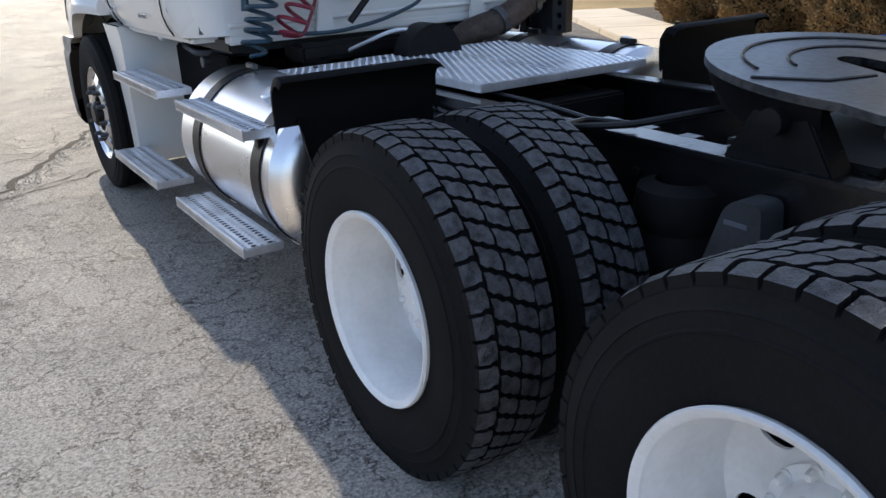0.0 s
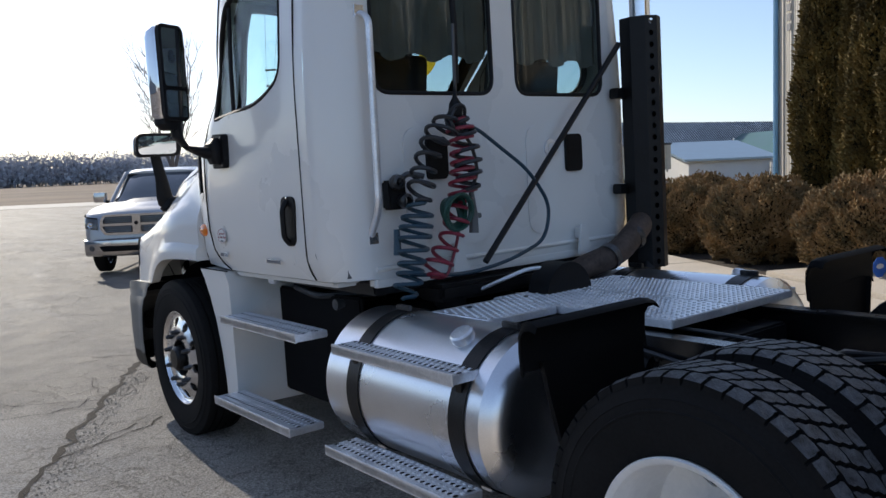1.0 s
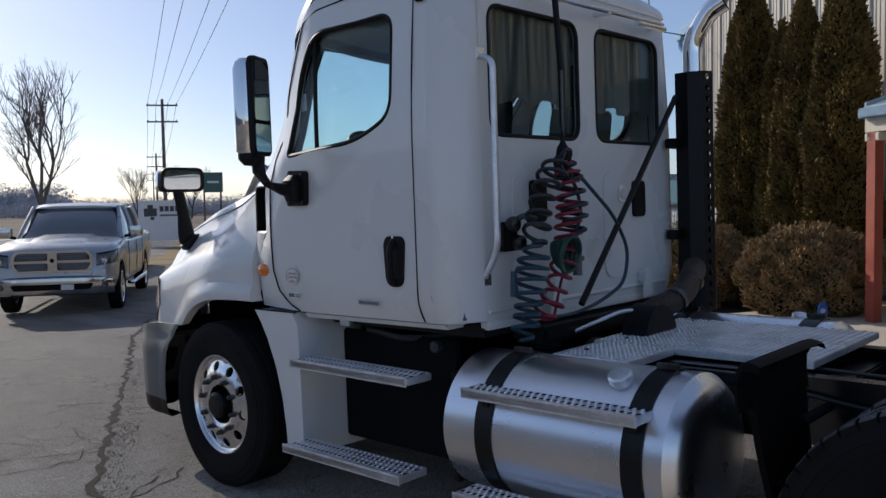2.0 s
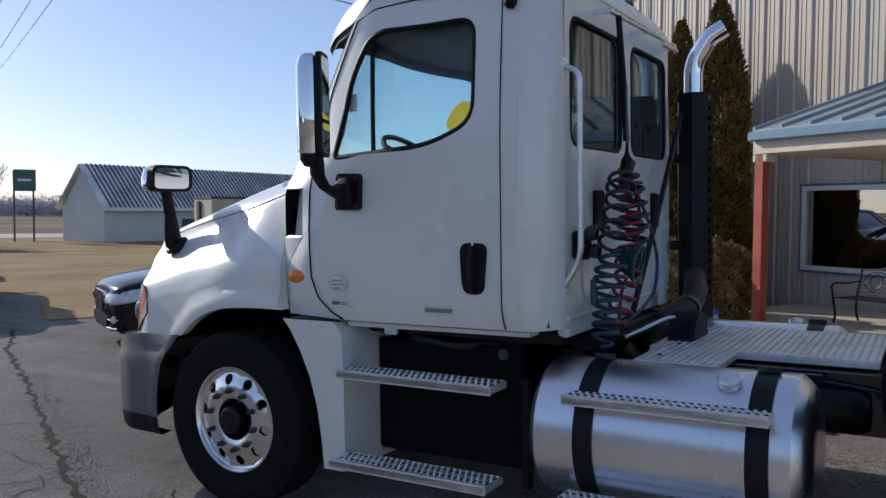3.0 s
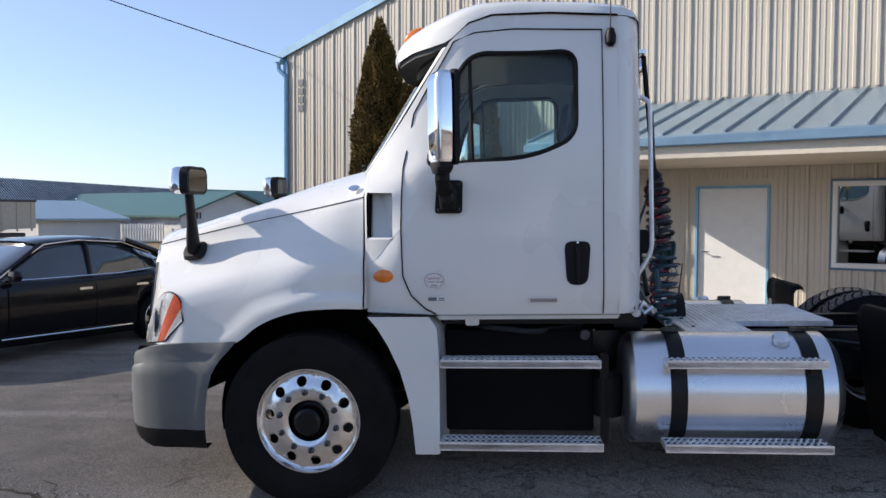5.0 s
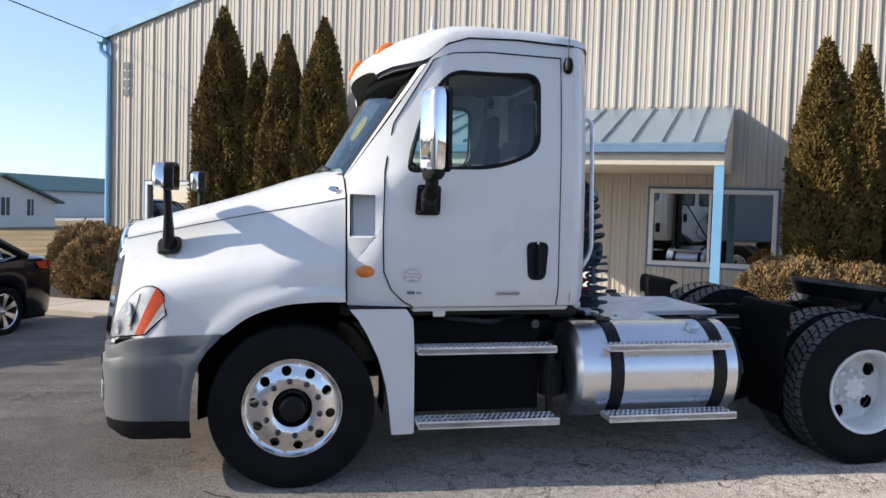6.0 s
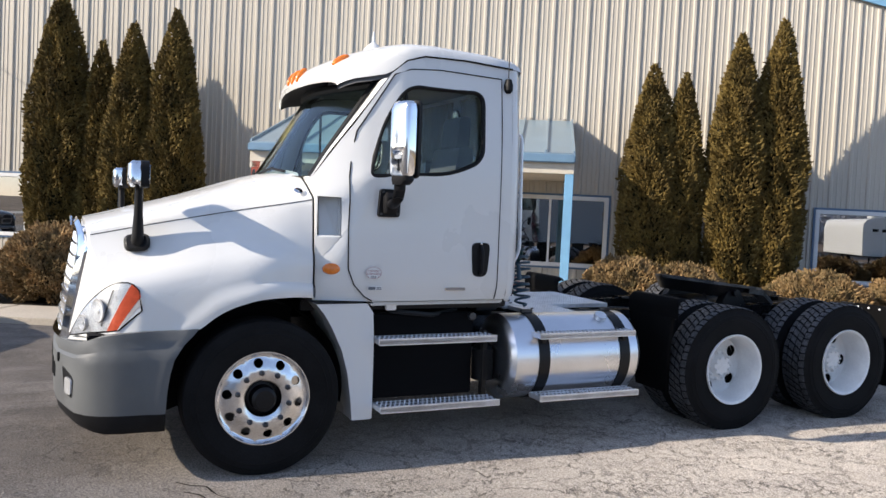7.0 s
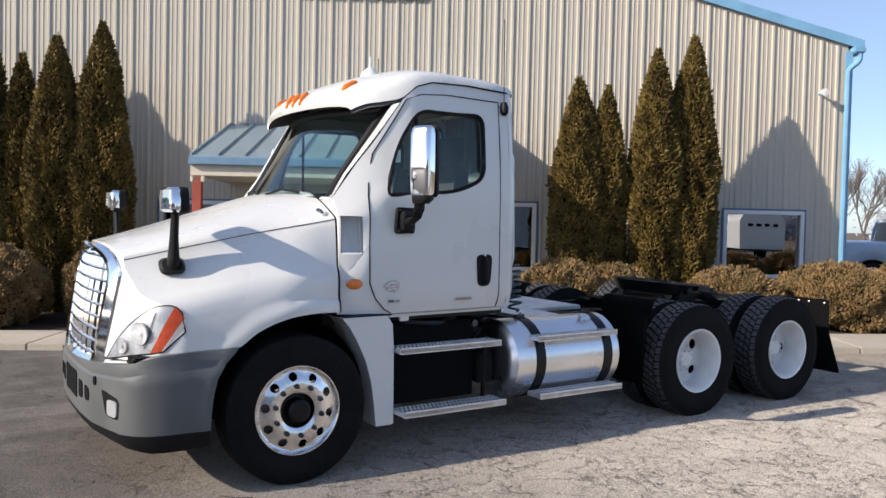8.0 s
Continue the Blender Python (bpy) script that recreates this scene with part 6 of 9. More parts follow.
for a, b, z0, z1 in ((-0.66, -0.12, 1.22, 1.82), (0.16, 0.70, 1.22, 1.82)):
    part("pressed_panel", prism(rounded([(a, z0), (b, z0), (b, z1), (a, z1)], 0.08, 6), 'y', RY - 0.008, RY + 0.002, 0.006), M_PAINT, cab, "pressed stiffening panel")
part("rear_sill", box(-0.86, 0.86, RY - 0.01, RY + 0.05, 1.06, 1.11, 0.01), M_PAINT, cab)
part("rear_bead", tube([(-0.85, RY - 0.004, 1.15), (0.85, RY - 0.004, 1.15)], 0.012, 8), M_PAINT, cab)

# roof with sun visor
R_ROWS = [(-1.975, 0.84, 2.745, 2.755), (-1.965, 0.88, 2.765, 2.8), (-1.93, 0.925, 2.775, 2.86), (-1.84, 0.95, 2.78, 2.905), (-1.6, 0.955, 2.795, 2.93), (-1.2, 0.955, 2.8, 2.945), (-1.0, 0.958, 2.765, 2.94), (-0.9, 0.96, 2.705, 2.92), (-0.804, 0.955, 2.655, 2.885), (-0.708, 0.942, 2.635, 2.84), (-0.62, 0.925, 2.62, 2.785), (-0.564, 0.91, 2.598, 2.735), (-0.536, 0.9, 2.582, 2.69), (-0.528, 0.895, 2.575, 2.655)]
rows = []
for y, xw, ze, zc in R_ROWS:
    half = []
    for k in range(11):
        u = k / 10
        x = xw * math.sin(math.pi / 2 * u) ** 0.92
        z = ze + (zc - ze) * max(0, 1 - u ** 3.2) ** 0.8
        fw_ = max(0.0, (y + 0.95) / 0.55)
        half.append((x, y + 0.15 * fw_ * (1 - (x / 0.95) ** 2), z))
    rows.append([(-x, yy, z) for x, yy, z in reversed(half)] + half[1:])
under = []
for d, r in zip([0.03] * 5 + [0.024, 0.016, 0.006], reversed(rows[6:])):
    under.append([(x * (1 - d * 0.5), yy - d * 0.4, z - d) for x, yy, z in r])
part("roof", loft(rows + under[:1]), M_PAINT, cab, "white roof with moulded sun visor")
# split from the white roof so that its shade can be painted grey
part("visor_underside", loft([[(x, y, z + 0.001) for x, y, z in r] for r in under]), M_INT, cab, "visor underside painted grey for its shade")
part("roof_horn_base", lathe([(2.92, 0.085), (2.955, 0.075), (2.99, 0.04), (3.01, 0.014), (3.09, 0.006), (3.095, 0.0005)], 14, 'z', m=Matrix.Translation((-0.25, -0.98, 0))), M_PAINT, cab)
def roof_at(x, y):
    """Point of the roof's skin above x, for a station y of its rows."""
    xw, ze, zc = [curve1([(r[0], r[k]) for r in R_ROWS], y) for k in (1, 2, 3)]
    u = 2 / math.pi * math.asin(min(1.0, (abs(x) / xw) ** (1 / 0.92)))
    fw_ = max(0.0, (y + 0.95) / 0.55)
    return Vector((x, y + 0.15 * fw_ * (1 - (x / 0.95) ** 2), ze + (zc - ze) * max(0, 1 - u ** 3.2) ** 0.8))


for x, y in ((-0.70, -0.628), (-0.15, -0.554), (0.0, -0.552), (0.15, -0.554), (0.70, -0.628)):
    p, q = roof_at(x, y), roof_at(x, y + 0.02)
    pitch = math.atan2(q.z - p.z, q.y - p.y)
    lm = lathe([(-0.01, 0.05), (0.012, 0.048), (0.028, 0.03), (0.034, 0.0005)], 16, 'z')
    lm.transform(Matrix.Translation(p) @ Matrix.Rotation(pitch, 4, 'X') @ Matrix.Rotation(x * 0.35, 4, 'Y') @ Matrix.Diagonal((0.44, 1.35, 0.9, 1)))
    part("roof_marker", lm, M_AMBER, cab, "amber roof marker lamp")


# windscreen
def screen(u, v):
    """u across -1..1, v 0 bottom to 1 top."""
    xb, xt = 0.90, 0.86
    x = u * (xb + (xt - xb) * v)
    z = 1.93 + (2.60 - 1.93) * v
    y = -0.37 - 0.42 * v + 0.22 * (1 - u * u)
    return (x, y, z)


def screen_grid(off, n=16, m=8, u0=-0.97, u1=0.97, v0=0.02, v1=0.98):
    return [[(screen(u0 + (u1 - u0) * i / n, v0 + (v1 - v0) * j / m)[0], screen(u0 + (u1 - u0) * i / n, v0 + (v1 - v0) * j / m)[1] + off, screen(u0 + (u1 - u0) * i / n, v0 + (v1 - v0) * j / m)[2]) for i in range(n + 1)] for j in range(m + 1)]


g = part("windscreen", join(loft(screen_grid(0.0)), loft(screen_grid(-0.006))), M_GLASS, cab, "clear curved windscreen")
g.visible_shadow = False
edge = [screen(-0.98, k / 10) for k in range(11)] + [screen(-0.98 + 1.96 * k / 16, 1.0) for k in range(1, 17)] + [screen(0.98, 1 - k / 10) for k in range(1, 11)]
part("screen_rubber", tube(edge, 0.034, 8), M_PLASTIC, cab, "black windscreen surround")
part("cowl_panel", loft([[(x, -0.33, 1.90 + 0.085 * (1 - (x / 0.95) ** 2)) for x in [-0.93 + 0.155 * k for k in range(13)]], [(screen(max(-0.98, min(0.98, (-0.93 + 0.155 * k) / 0.9)), 0)[0], screen(max(-0.98, min(0.98, (-0.93 + 0.155 * k) / 0.9)), 0)[1] + 0.01, 1.945) for k in range(13)]]), M_PLASTIC, cab, "black scuttle panel")
for s in (-1, 1):
    cols = []
    for k in range(9):
        v = k / 8
        z = 1.93 + 0.70 * v
        yo = -0.335 - 0.505 * (z - 1.935) / 0.725
        o_, i_ = Vector((s * (side_x(yo, z) - 0.002), yo + 0.004, z)), Vector(screen(s * 0.985, min(1, v * 1.04)))
        m_ = o_.lerp(i_, 0.5) + Vector((s * 0.022, 0.022, 0.0))
        cols.append([o_, o_.lerp(m_, 0.5) + Vector((s * 0.006, 0.006, 0)), m_, m_.lerp(i_, 0.5), i_])
    part("a_pillar", loft(cols), M_PAINT, cab, "white A-pillar")
    part("pillar_trim", loft([[c[2].lerp(c[4], 0.25) + Vector((s * 0.004, 0.006, 0)), c[3] + Vector((s * 0.004, 0.007, 0)), c[4] + Vector((-s * 0.05, 0.012, 0))] for c in cols]), M_PLASTIC, cab, "black screen-side trim")
    part("wiper", tube([(s * 0.1, -0.16, 1.96), (s * 0.35, -0.20, 2.0), (s * 0.62, -0.24, 1.975)], 0.010, 6), M_PLASTIC, cab, "black wiper")
    part("cowl_cap", box(min(s * 0.84, s * 0.95), max(s * 0.84, s * 0.95), -0.47, -0.325, 1.885, 1.955, 0.025, 3), M_PAINT, cab)

# interior
inte = new("cab_interior")
inte.parent = truck
inte["label"] = "grey cab interior with two high seats and steering wheel"
part("floor", box(-0.93, 0.93, -1.93, -0.4, 1.12, 1.16), M_INT, inte, smooth=False)
part("back_lining", box(-0.84, 0.84, -1.93, -1.91, 1.16, 1.97), M_INT, inte, smooth=False)
part("roof_lining", box(-0.90, 0.90, -1.92, -0.85, 2.70, 2.72), M_INT, inte, smooth=False)
dash = prism(rounded([(-0.42, 1.50), (-0.38, 1.90), (-0.52, 1.93), (-0.68, 1.86), (-0.72, 1.60), (-0.62, 1.45)], 0.04), 'x', -0.90, 0.90)
part("dashboard", dash, M_INT, inte)
for s in (-1, 1):
    se = new("seat")
    se.parent = inte
    se["label"] = "dark cloth high-back seat"
    sx = s * 0.50
    part("cushion", box(sx - 0.25, sx + 0.25, -1.45, -0.95, 1.50, 1.64, 0.05, 3), M_SEAT, se)
    part("backrest", prism(rounded([(-1.40, 1.58), (-1.52, 2.22), (-1.64, 2.22), (-1.56, 1.56)], 0.04), 'x', sx - 0.24, sx + 0.24, 0.03), M_SEAT, se)
    part("headrest", prism(rounded([(-1.53, 2.20), (-1.56, 2.46), (-1.65, 2.46), (-1.64, 2.20)], 0.04), 'x', sx - 0.15, sx + 0.15, 0.03), M_SEAT, se)
    part("pedestal", box(sx - 0.18, sx + 0.18, -1.40, -1.02, 1.16, 1.50, 0.03), M_INT, se)
sw = new("steering_wheel")
sw.parent = inte
SW = Matrix.Translation((-0.48, -0.83, 1.98)) @ Matrix.Rotation(radians(38), 4, 'X')
ring = tube([(0.215 * math.cos(a), 0.215 * math.sin(a), 0) for a in [2 * math.pi * k / 32 for k in range(33)]], 0.016, 8, cap=False)
ring.transform(SW)
part("rim", ring, M_PLASTIC, sw)
for a in (0.5, 2.64, 4.71):
    sp = tube([(0, 0, -0.02), (0.2 * math.cos(a), 0.2 * math.sin(a), 0)], 0.014, 6)
    sp.transform(SW)
    part("spoke", sp, M_PLASTIC, sw)
hb2 = lathe([(-0.05, 0.06), (0.0, 0.07), (0.02, 0.05), (0.022, 0.0005)], 16, 'z', m=SW)
part("hub", hb2, M_PLASTIC, sw)
for i, (x0, x1) in enumerate(((-0.82, -0.03), (0.09, 0.84))):
    n = 40
    top = [(x0 + (x1 - x0) * k / n, RY + 0.075 + 0.022 * math.sin(k * 0.95 + i) + 0.008 * math.sin(k * 2.3), 2.66) for k in range(n + 1)]
    bot = [(x + 0.006 * math.sin(k * 1.7), y, 2.17 + 0.02 * math.sin(k * 0.5)) for k, (x, y, z) in enumerate(top)]
    mid = [((a[0] + b[0]) / 2, a[1] + 0.006 * math.sin(a[0] * 30), 2.42) for a, b in zip(top, bot)]
    part("curtain", loft([top, mid, bot]), M_CURT, inte, "pleated brown-grey curtain half drawn")
st = loft([[tuple(Vector(screen(0.68 + 0.085 * r * math.cos(a), 0.62 + 0.145 * r * math.sin(a))) + Vector((0, -0.012, 0))) for a in [2 * math.pi * k / 24 for k in range(24)]] for r in (1.0, 0.5, 0.02)], closed=True)
part("yellow_sticker", st, M_YEL, inte, "oval yellow windscreen sticker")
part("flag_sticker", box(-0.955, -0.953, -0.83, -0.765, 2.20, 2.29), M_WHITE, inte, "small pale window sticker")

# -- chassis fairing behind the front wheel --
for s in (-1, 1):
    fair = [(-0.345, 1.095), (-0.70, 1.095), (-0.745, 1.03), (-0.755, 0.85), (-0.757, 0.305), (-0.74, 0.298), (-0.615, 0.298), (-0.60, 0.45), (-0.575, 0.62), (-0.53, 0.78), (-0.46, 0.93), (-0.40, 1.03)]
    f2 = loft([[(s * 1.0, y, z) for y, z in fair], [(s * 0.975, y, z) for y, z in fair], [(s * 0.66, y - (0.0 if y > -0.7 else 0.02), z) for y, z in fair]], closed=True)
    cap2 = bmesh.new()
    cap2.faces.new([cap2.verts.new((s * 1.001, y, z)) for y, z in fair])
    f2 = join(f2, cap2)
    bmesh.ops.remove_doubles(f2, verts=f2.verts, dist=0.0015)
    tp("side_fairing", f2, M_PAINT, "white moulded side fairing behind the front wheel")
    tp("fairing_gap", tube([(s * 1.0, -0.34, 1.10), (s * 1.0, -0.74, 1.10)], 0.004, 5), M_SEAM)


# -- mirrors --
M_MIRROR = mat("mirror_glass", (0.86, 0.88, 0.9), 0.02, 1.0, vary=0.01, rvar=0.01)


def slab_between(secs, r, n=4):
    """A rounded box skinned through plan sections (cx, cy, half x, half y, z)."""
    rows = []
    for cx, cy, hx, hy, z in secs:
        pl = rounded([(cx - hx, cy - hy), (cx + hx, cy - hy), (cx + hx, cy + hy), (cx - hx, cy + hy)], min(r, hx * 0.95, hy * 0.95), n)
        rows.append([(x, y, z) for x, y in pl])
    return loft(rows, caps=True, closed=True)


for s in (-1, 1):
    mir = new("door_mirror")
    mir.parent = truck
    mir["label"] = "tall chrome-backed door mirror on a black arm"
    cx = s * 1.283
    TURN = Matrix.Translation((cx, -0.82, 0)) @ Matrix.Rotation(-s * radians(25), 4, 'Z') @ Matrix.Translation((-cx, 0.82, 0))

    def head(name, bm, material, label=""):
        bm.transform(TURN @ Matrix.Translation((cx, -0.83, 0)) @ Matrix.Diagonal((0.84, 0.80, 1, 1)) @ Matrix.Translation((-cx, 0.83, 0)))
        part(name, bm, material, mir, label)
    head("chrome_shell", slab_between([(cx, -0.805, 0.085, 0.055, 1.955), (cx, -0.803, 0.099, 0.067, 1.975), (cx, -0.801, 0.101, 0.069, 2.15), (cx, -0.802, 0.100, 0.068, 2.38), (cx, -0.806, 0.094, 0.058, 2.42), (cx, -0.81, 0.075, 0.035, 2.437)], 0.05, 6), M_CHROME, "polished chrome shell")
    bz = prism(rounded([(cx - 0.103, 1.945), (cx + 0.103, 1.945), (cx + 0.103, 2.445), (cx - 0.103, 2.445)], 0.035), 'y', -0.895, -0.862, 0.006)
    head("bezel", bz, M_PLASTIC, "black mirror bezel")
    head("flat_glass", prism(rounded([(cx - 0.085, 2.125), (cx + 0.085, 2.125), (cx + 0.085, 2.425), (cx - 0.085, 2.425)], 0.02), 'y', -0.899, -0.8955), M_MIRROR, "flat mirror glass")
    head("convex_glass", prism(rounded([(cx - 0.085, 1.965), (cx + 0.085, 1.965), (cx + 0.085, 2.105), (cx - 0.085, 2.105)], 0.02), 'y', -0.899, -0.8955), M_MIRROR, "small convex mirror glass")
    head("boot", slab_between([(cx + s * -0.02, -0.81, 0.07, 0.05, 1.90), (cx, -0.806, 0.09, 0.06, 1.93), (cx, -0.805, 0.09, 0.06, 1.957)], 0.05, 5), M_PLASTIC)
    arm = loft([[(s * (x + 0.032 * math.cos(a) * w), y + 0.04 * math.sin(a), z + 0.03 * math.cos(a) * q) for a in [2 * math.pi * k / 12 for k in range(12)]] for x, y, z, w, q in ((1.25, -0.81, 1.93, 1, 0), (1.245, -0.81, 1.86, 1, 0.2), (1.20, -0.815, 1.80, 0.8, 0.7), (1.12, -0.82, 1.775, 0.3, 1.1), (1.04, -0.825, 1.77, 0.0, 1.2))], caps=True, closed=True)
    part("arm", arm, M_PLASTIC, mir, "curved black mirror arm")
    bp_ = prism(rounded([(-0.745, 1.685), (-0.90, 1.685), (-0.905, 1.87), (-0.76, 1.875)], 0.02), 'x', s * 1.0, s * 1.035, 0.006)
    part("base_plate", bp_, M_PLASTIC, mir, "black base plate on the door")
    part("knuckle", slab_between([(s * 1.045, -0.825, 0.03, 0.045, 1.71), (s * 1.05, -0.825, 0.04, 0.05, 1.75), (s * 1.05, -0.825, 0.04, 0.05, 1.82), (s * 1.04, -0.825, 0.02, 0.03, 1.85)], 0.03, 4), M_PLASTIC, mir)
    for y, z in ((-0.765, 1.705), (-0.885, 1.705), (-0.775, 1.855), (-0.885, 1.85)):
        part("bolt", lathe([(0, 0.009), (0.005, 0.009), (0.006, 0.0005)], 8, m=Matrix.Translation((s * 1.035, y, z)) @ Matrix.Rotation(math.pi if s < 0 else 0, 4, 'Z')), M_STEEL, mir)

    hm = new("hood_mirror")
    hm.parent = truck
    hm["label"] = "small hood mirror on a black stalk"
    foot = slab_between([(s * 0.0, 0, 0.055, 0.075, 0.0), (0, 0, 0.06, 0.078, 0.012), (0, 0, 0.045, 0.06, 0.035)], 0.05, 6)
    foot.transform(Matrix.Translation((s * 0.795, 0.755, 1.468)) @ Matrix.Rotation(s * radians(60), 4, 'Y') @ Matrix.Rotation(radians(-12), 4, 'X'))
    part("foot", foot, M_PLASTIC, hm, "oval black foot")
    part("stalk", tube([(s * 0.795, 0.755, 1.462), (s * 0.818, 0.755, 1.485), (s * 0.825, 0.755, 1.53), (s * 0.832, 0.755, 1.66), (s * 0.852, 0.755, 1.83)], 0.03, 12, taper=[0.040, 0.040, 0.036, 0.027, 0.024]), M_PLASTIC, hm, "tapered black stalk")
    hx, hy, hz = s * 0.866, 0.75, 1.90
    part("chrome_cap", slab_between([(hx, hy + 0.03, 0.085, 0.03, hz - 0.078), (hx, hy + 0.03, 0.112, 0.044, hz - 0.06), (hx, hy + 0.03, 0.115, 0.046, hz), (hx, hy + 0.03, 0.11, 0.043, hz + 0.062), (hx, hy + 0.025, 0.09, 0.028, hz + 0.08)], 0.035, 5), M_CHROME, hm, "chrome mirror cap")
    part("rim", prism(rounded([(hx - 0.118, hz - 0.083), (hx + 0.118, hz - 0.083), (hx + 0.118, hz + 0.083), (hx - 0.118, hz + 0.083)], 0.04), 'y', hy - 0.045, hy + 0.005, 0.01), M_PLASTIC, hm, "black mirror rim")
    part("glass", prism(rounded([(hx - 0.098, hz - 0.064), (hx + 0.098, hz - 0.064), (hx + 0.098, hz + 0.064), (hx - 0.098, hz + 0.064)], 0.03), 'y', hy - 0.048, hy - 0.0452), M_MIRROR, hm, "convex mirror glass")

# -- door markings --
def text_on(name, words, size, m, material, parent):
    cu = bpy.data.curves.new(name, 'FONT')
    cu.body, cu.size, cu.align_x, cu.align_y, cu.extrude = words, size, 'CENTER', 'CENTER', 0.0004
    cu.materials.append(material)
    ob = new(name, cu)
    ob.parent = parent
    ob.matrix_basis = m
    return ob


M_REDINK = mat("dark_red_print", (0.30, 0.05, 0.06), 0.6)
DOOR = Matrix(((0, 0, -1, 0), (-1, 0, 0, 0), (0, 1, 0, 0), (0, 0, 0, 1)))
stk = new("idle_sticker")
stk.parent = truck
stk["label"] = "oval white emissions sticker with fine red print"
so = lathe([(0, 0.0605), (0.0012, 0.060), (0.0014, 0.0005)], 32, 'x')
so.transform(Matrix.Translation((-1.0115, -0.735, 1.305)) @ Matrix.Rotation(math.pi, 4, 'Z') @ Matrix.Diagonal((1, 1, 0.75, 1)))
part("backing", so, M_WHITE, stk)
part("ring", tube([(-1.0132, -0.735 + 0.054 * math.cos(a), 1.305 + 0.040 * math.sin(a)) for a in [2 * math.pi * k / 32 for k in range(33)]], 0.0012, 4), M_REDINK, stk)
text_on("lettering", "CERTIFIED", 0.017, Matrix.Translation((-1.0133, -0.735, 1.316)) @ DOOR, M_REDINK, stk)
text_on("lettering", "CLEAN IDLE", 0.018, Matrix.Translation((-1.0133, -0.735, 1.297)) @ DOOR, M_REDINK, stk)
for i in range(3):
    part("stripe", box(-1.0136, -1.0128, -0.75 + i * 0.012, -0.742 + i * 0.012, 1.272, 1.281), M_INK, stk)
lb = new("service_label")
lb.parent = truck
part("backing", box(-1.0125, -1.0105, -0.797, -0.697, 1.185, 1.213), M_WHITE, lb, "white strip label")
part("bar", box(-1.0132, -1.0121, -0.75, -0.70, 1.189, 1.209), M_INK, lb)
for i in range(2):
    part("bar", box(-1.0132, -1.0121, -0.793, -0.757, 1.190 + i * 0.010, 1.196 + i * 0.010), M_INK, lb)
mb = new("model_badge")
mb.parent = truck
part("backing", box(-1.008, -1.0045, -1.43, -1.27, 1.178, 1.2, 0.002), M_CHROME, mb, "thin model badge with unreadable letters")
for i in range(9):
    part("letter_bar", box(-1.0095, -1.0078, -1.424 + i * 0.0165, -1.413 + i * 0.0165, 1.182, 1.196), M_INK, mb)

# -- exhaust --
ex = new("exhaust_stack")
ex.parent = truck
ex["label"] = "black perforated heat shield with chrome curved tailpipe"
EXC = Vector((1.0, -2.10, 0))
ncol, nrow = 6, 22
shield = None
# half-round shield in flat facets, pierced by rows of round holes
for f_i in range(ncol):
    a0 = radians(150) + radians(240) * f_i / ncol
    a1 = radians(150) + radians(240) * (f_i + 1) / ncol
    p0 = Vector((EXC.x + 0.112 * math.cos(a0), EXC.y + 0.130 * math.sin(a0)))
    p1 = Vector((EXC.x + 0.112 * math.cos(a1), EXC.y + 0.130 * math.sin(a1)))
    for r in range(nrow):
        z0 = 0.96 + r * 0.0662
        f = lambda a, b, p0=p0, p1=p1: (p0.x + (p1.x - p0.x) * a, p0.y + (p1.y - p0.y) * a, b)
        if f_i not in (2, 4, 5):
            shield = loft([[f(0, z0), f(1, z0)], [f(0, z0 + 0.0662), f(1, z0 + 0.0662)]], shield)
            continue
        hole = [(0.5 + 0.19 * math.cos(k * math.pi / 4), z0 + 0.033 + 0.017 * math.sin(k * math.pi / 4)) for k in range(8)]
        shield = holed([(0, z0), (1, z0), (1, z0 + 0.0662), (0, z0 + 0.0662)], hole, f, 1, None, shield)
bmesh.ops.remove_doubles(shield, verts=shield.verts, dist=0.0008)
part("heat_shield", shield, M_BLACK, ex, "black perforated heat shield", smooth=False)
part("muffler", lathe([(1.05, 0.05), (1.08, 0.095), (2.36, 0.095), (2.40, 0.06)], 28, 'z', m=Matrix.Translation(EXC)), M_BLACK, ex, "black muffler can")
part("tailpipe", tube(bend([(1.01, -2.10, 2.34), (1.01, -2.10, 2.62), (1.03, -2.20, 2.78), (1.05, -2.29, 2.83)], 0.12, 8), 0.060, 20, cap=False), M_CHROME, ex, "chrome curved tailpipe")
part("tailpipe_bore", tube(bend([(1.01, -2.10, 2.40), (1.01, -2.10, 2.62), (1.03, -2.20, 2.78), (1.049, -2.286, 2.828)], 0.12, 8), 0.056, 20), M_SEAM, ex)
part("elbow", tube(bend([(0.32, -2.02, 0.86), (0.38, -2.10, 1.0), (0.62, -2.20, 1.08), (0.90, -2.14, 1.21), (1.0, -2.10, 1.27)], 0.10, 6), 0.07, 18), M_RUST, ex, "rusty grey-brown elbow pipe")
for q in ((0.57, -2.18, 1.065), (0.80, -2.165, 1.152)):
    part("band_clamp", lathe([(-0.02, 0.0705), (-0.02, 0.076), (0.02, 0.076), (0.02, 0.0705)], 20, 'x', m=Matrix.Translation(q) @ Matrix.Rotation(radians(-20), 4, 'Y'), closed=True), M_STEEL, ex)
part("lower_pipe", tube(bend([(0.30, -1.95, 0.8), (0.7, -2.10, 0.78), (0.95, -2.15, 0.90), (1.0, -2.10, 1.08)], 0.12, 6), 0.075, 16), M_BLACK, ex)
part("stack_mount", box(0.84, 1.0, -2.06, -1.99, 1.96, 2.02, 0.006), M_BLACK, ex)
part("stack_mount", box(0.84, 1.0, -2.06, -1.99, 1.40, 1.46, 0.006), M_BLACK, ex)
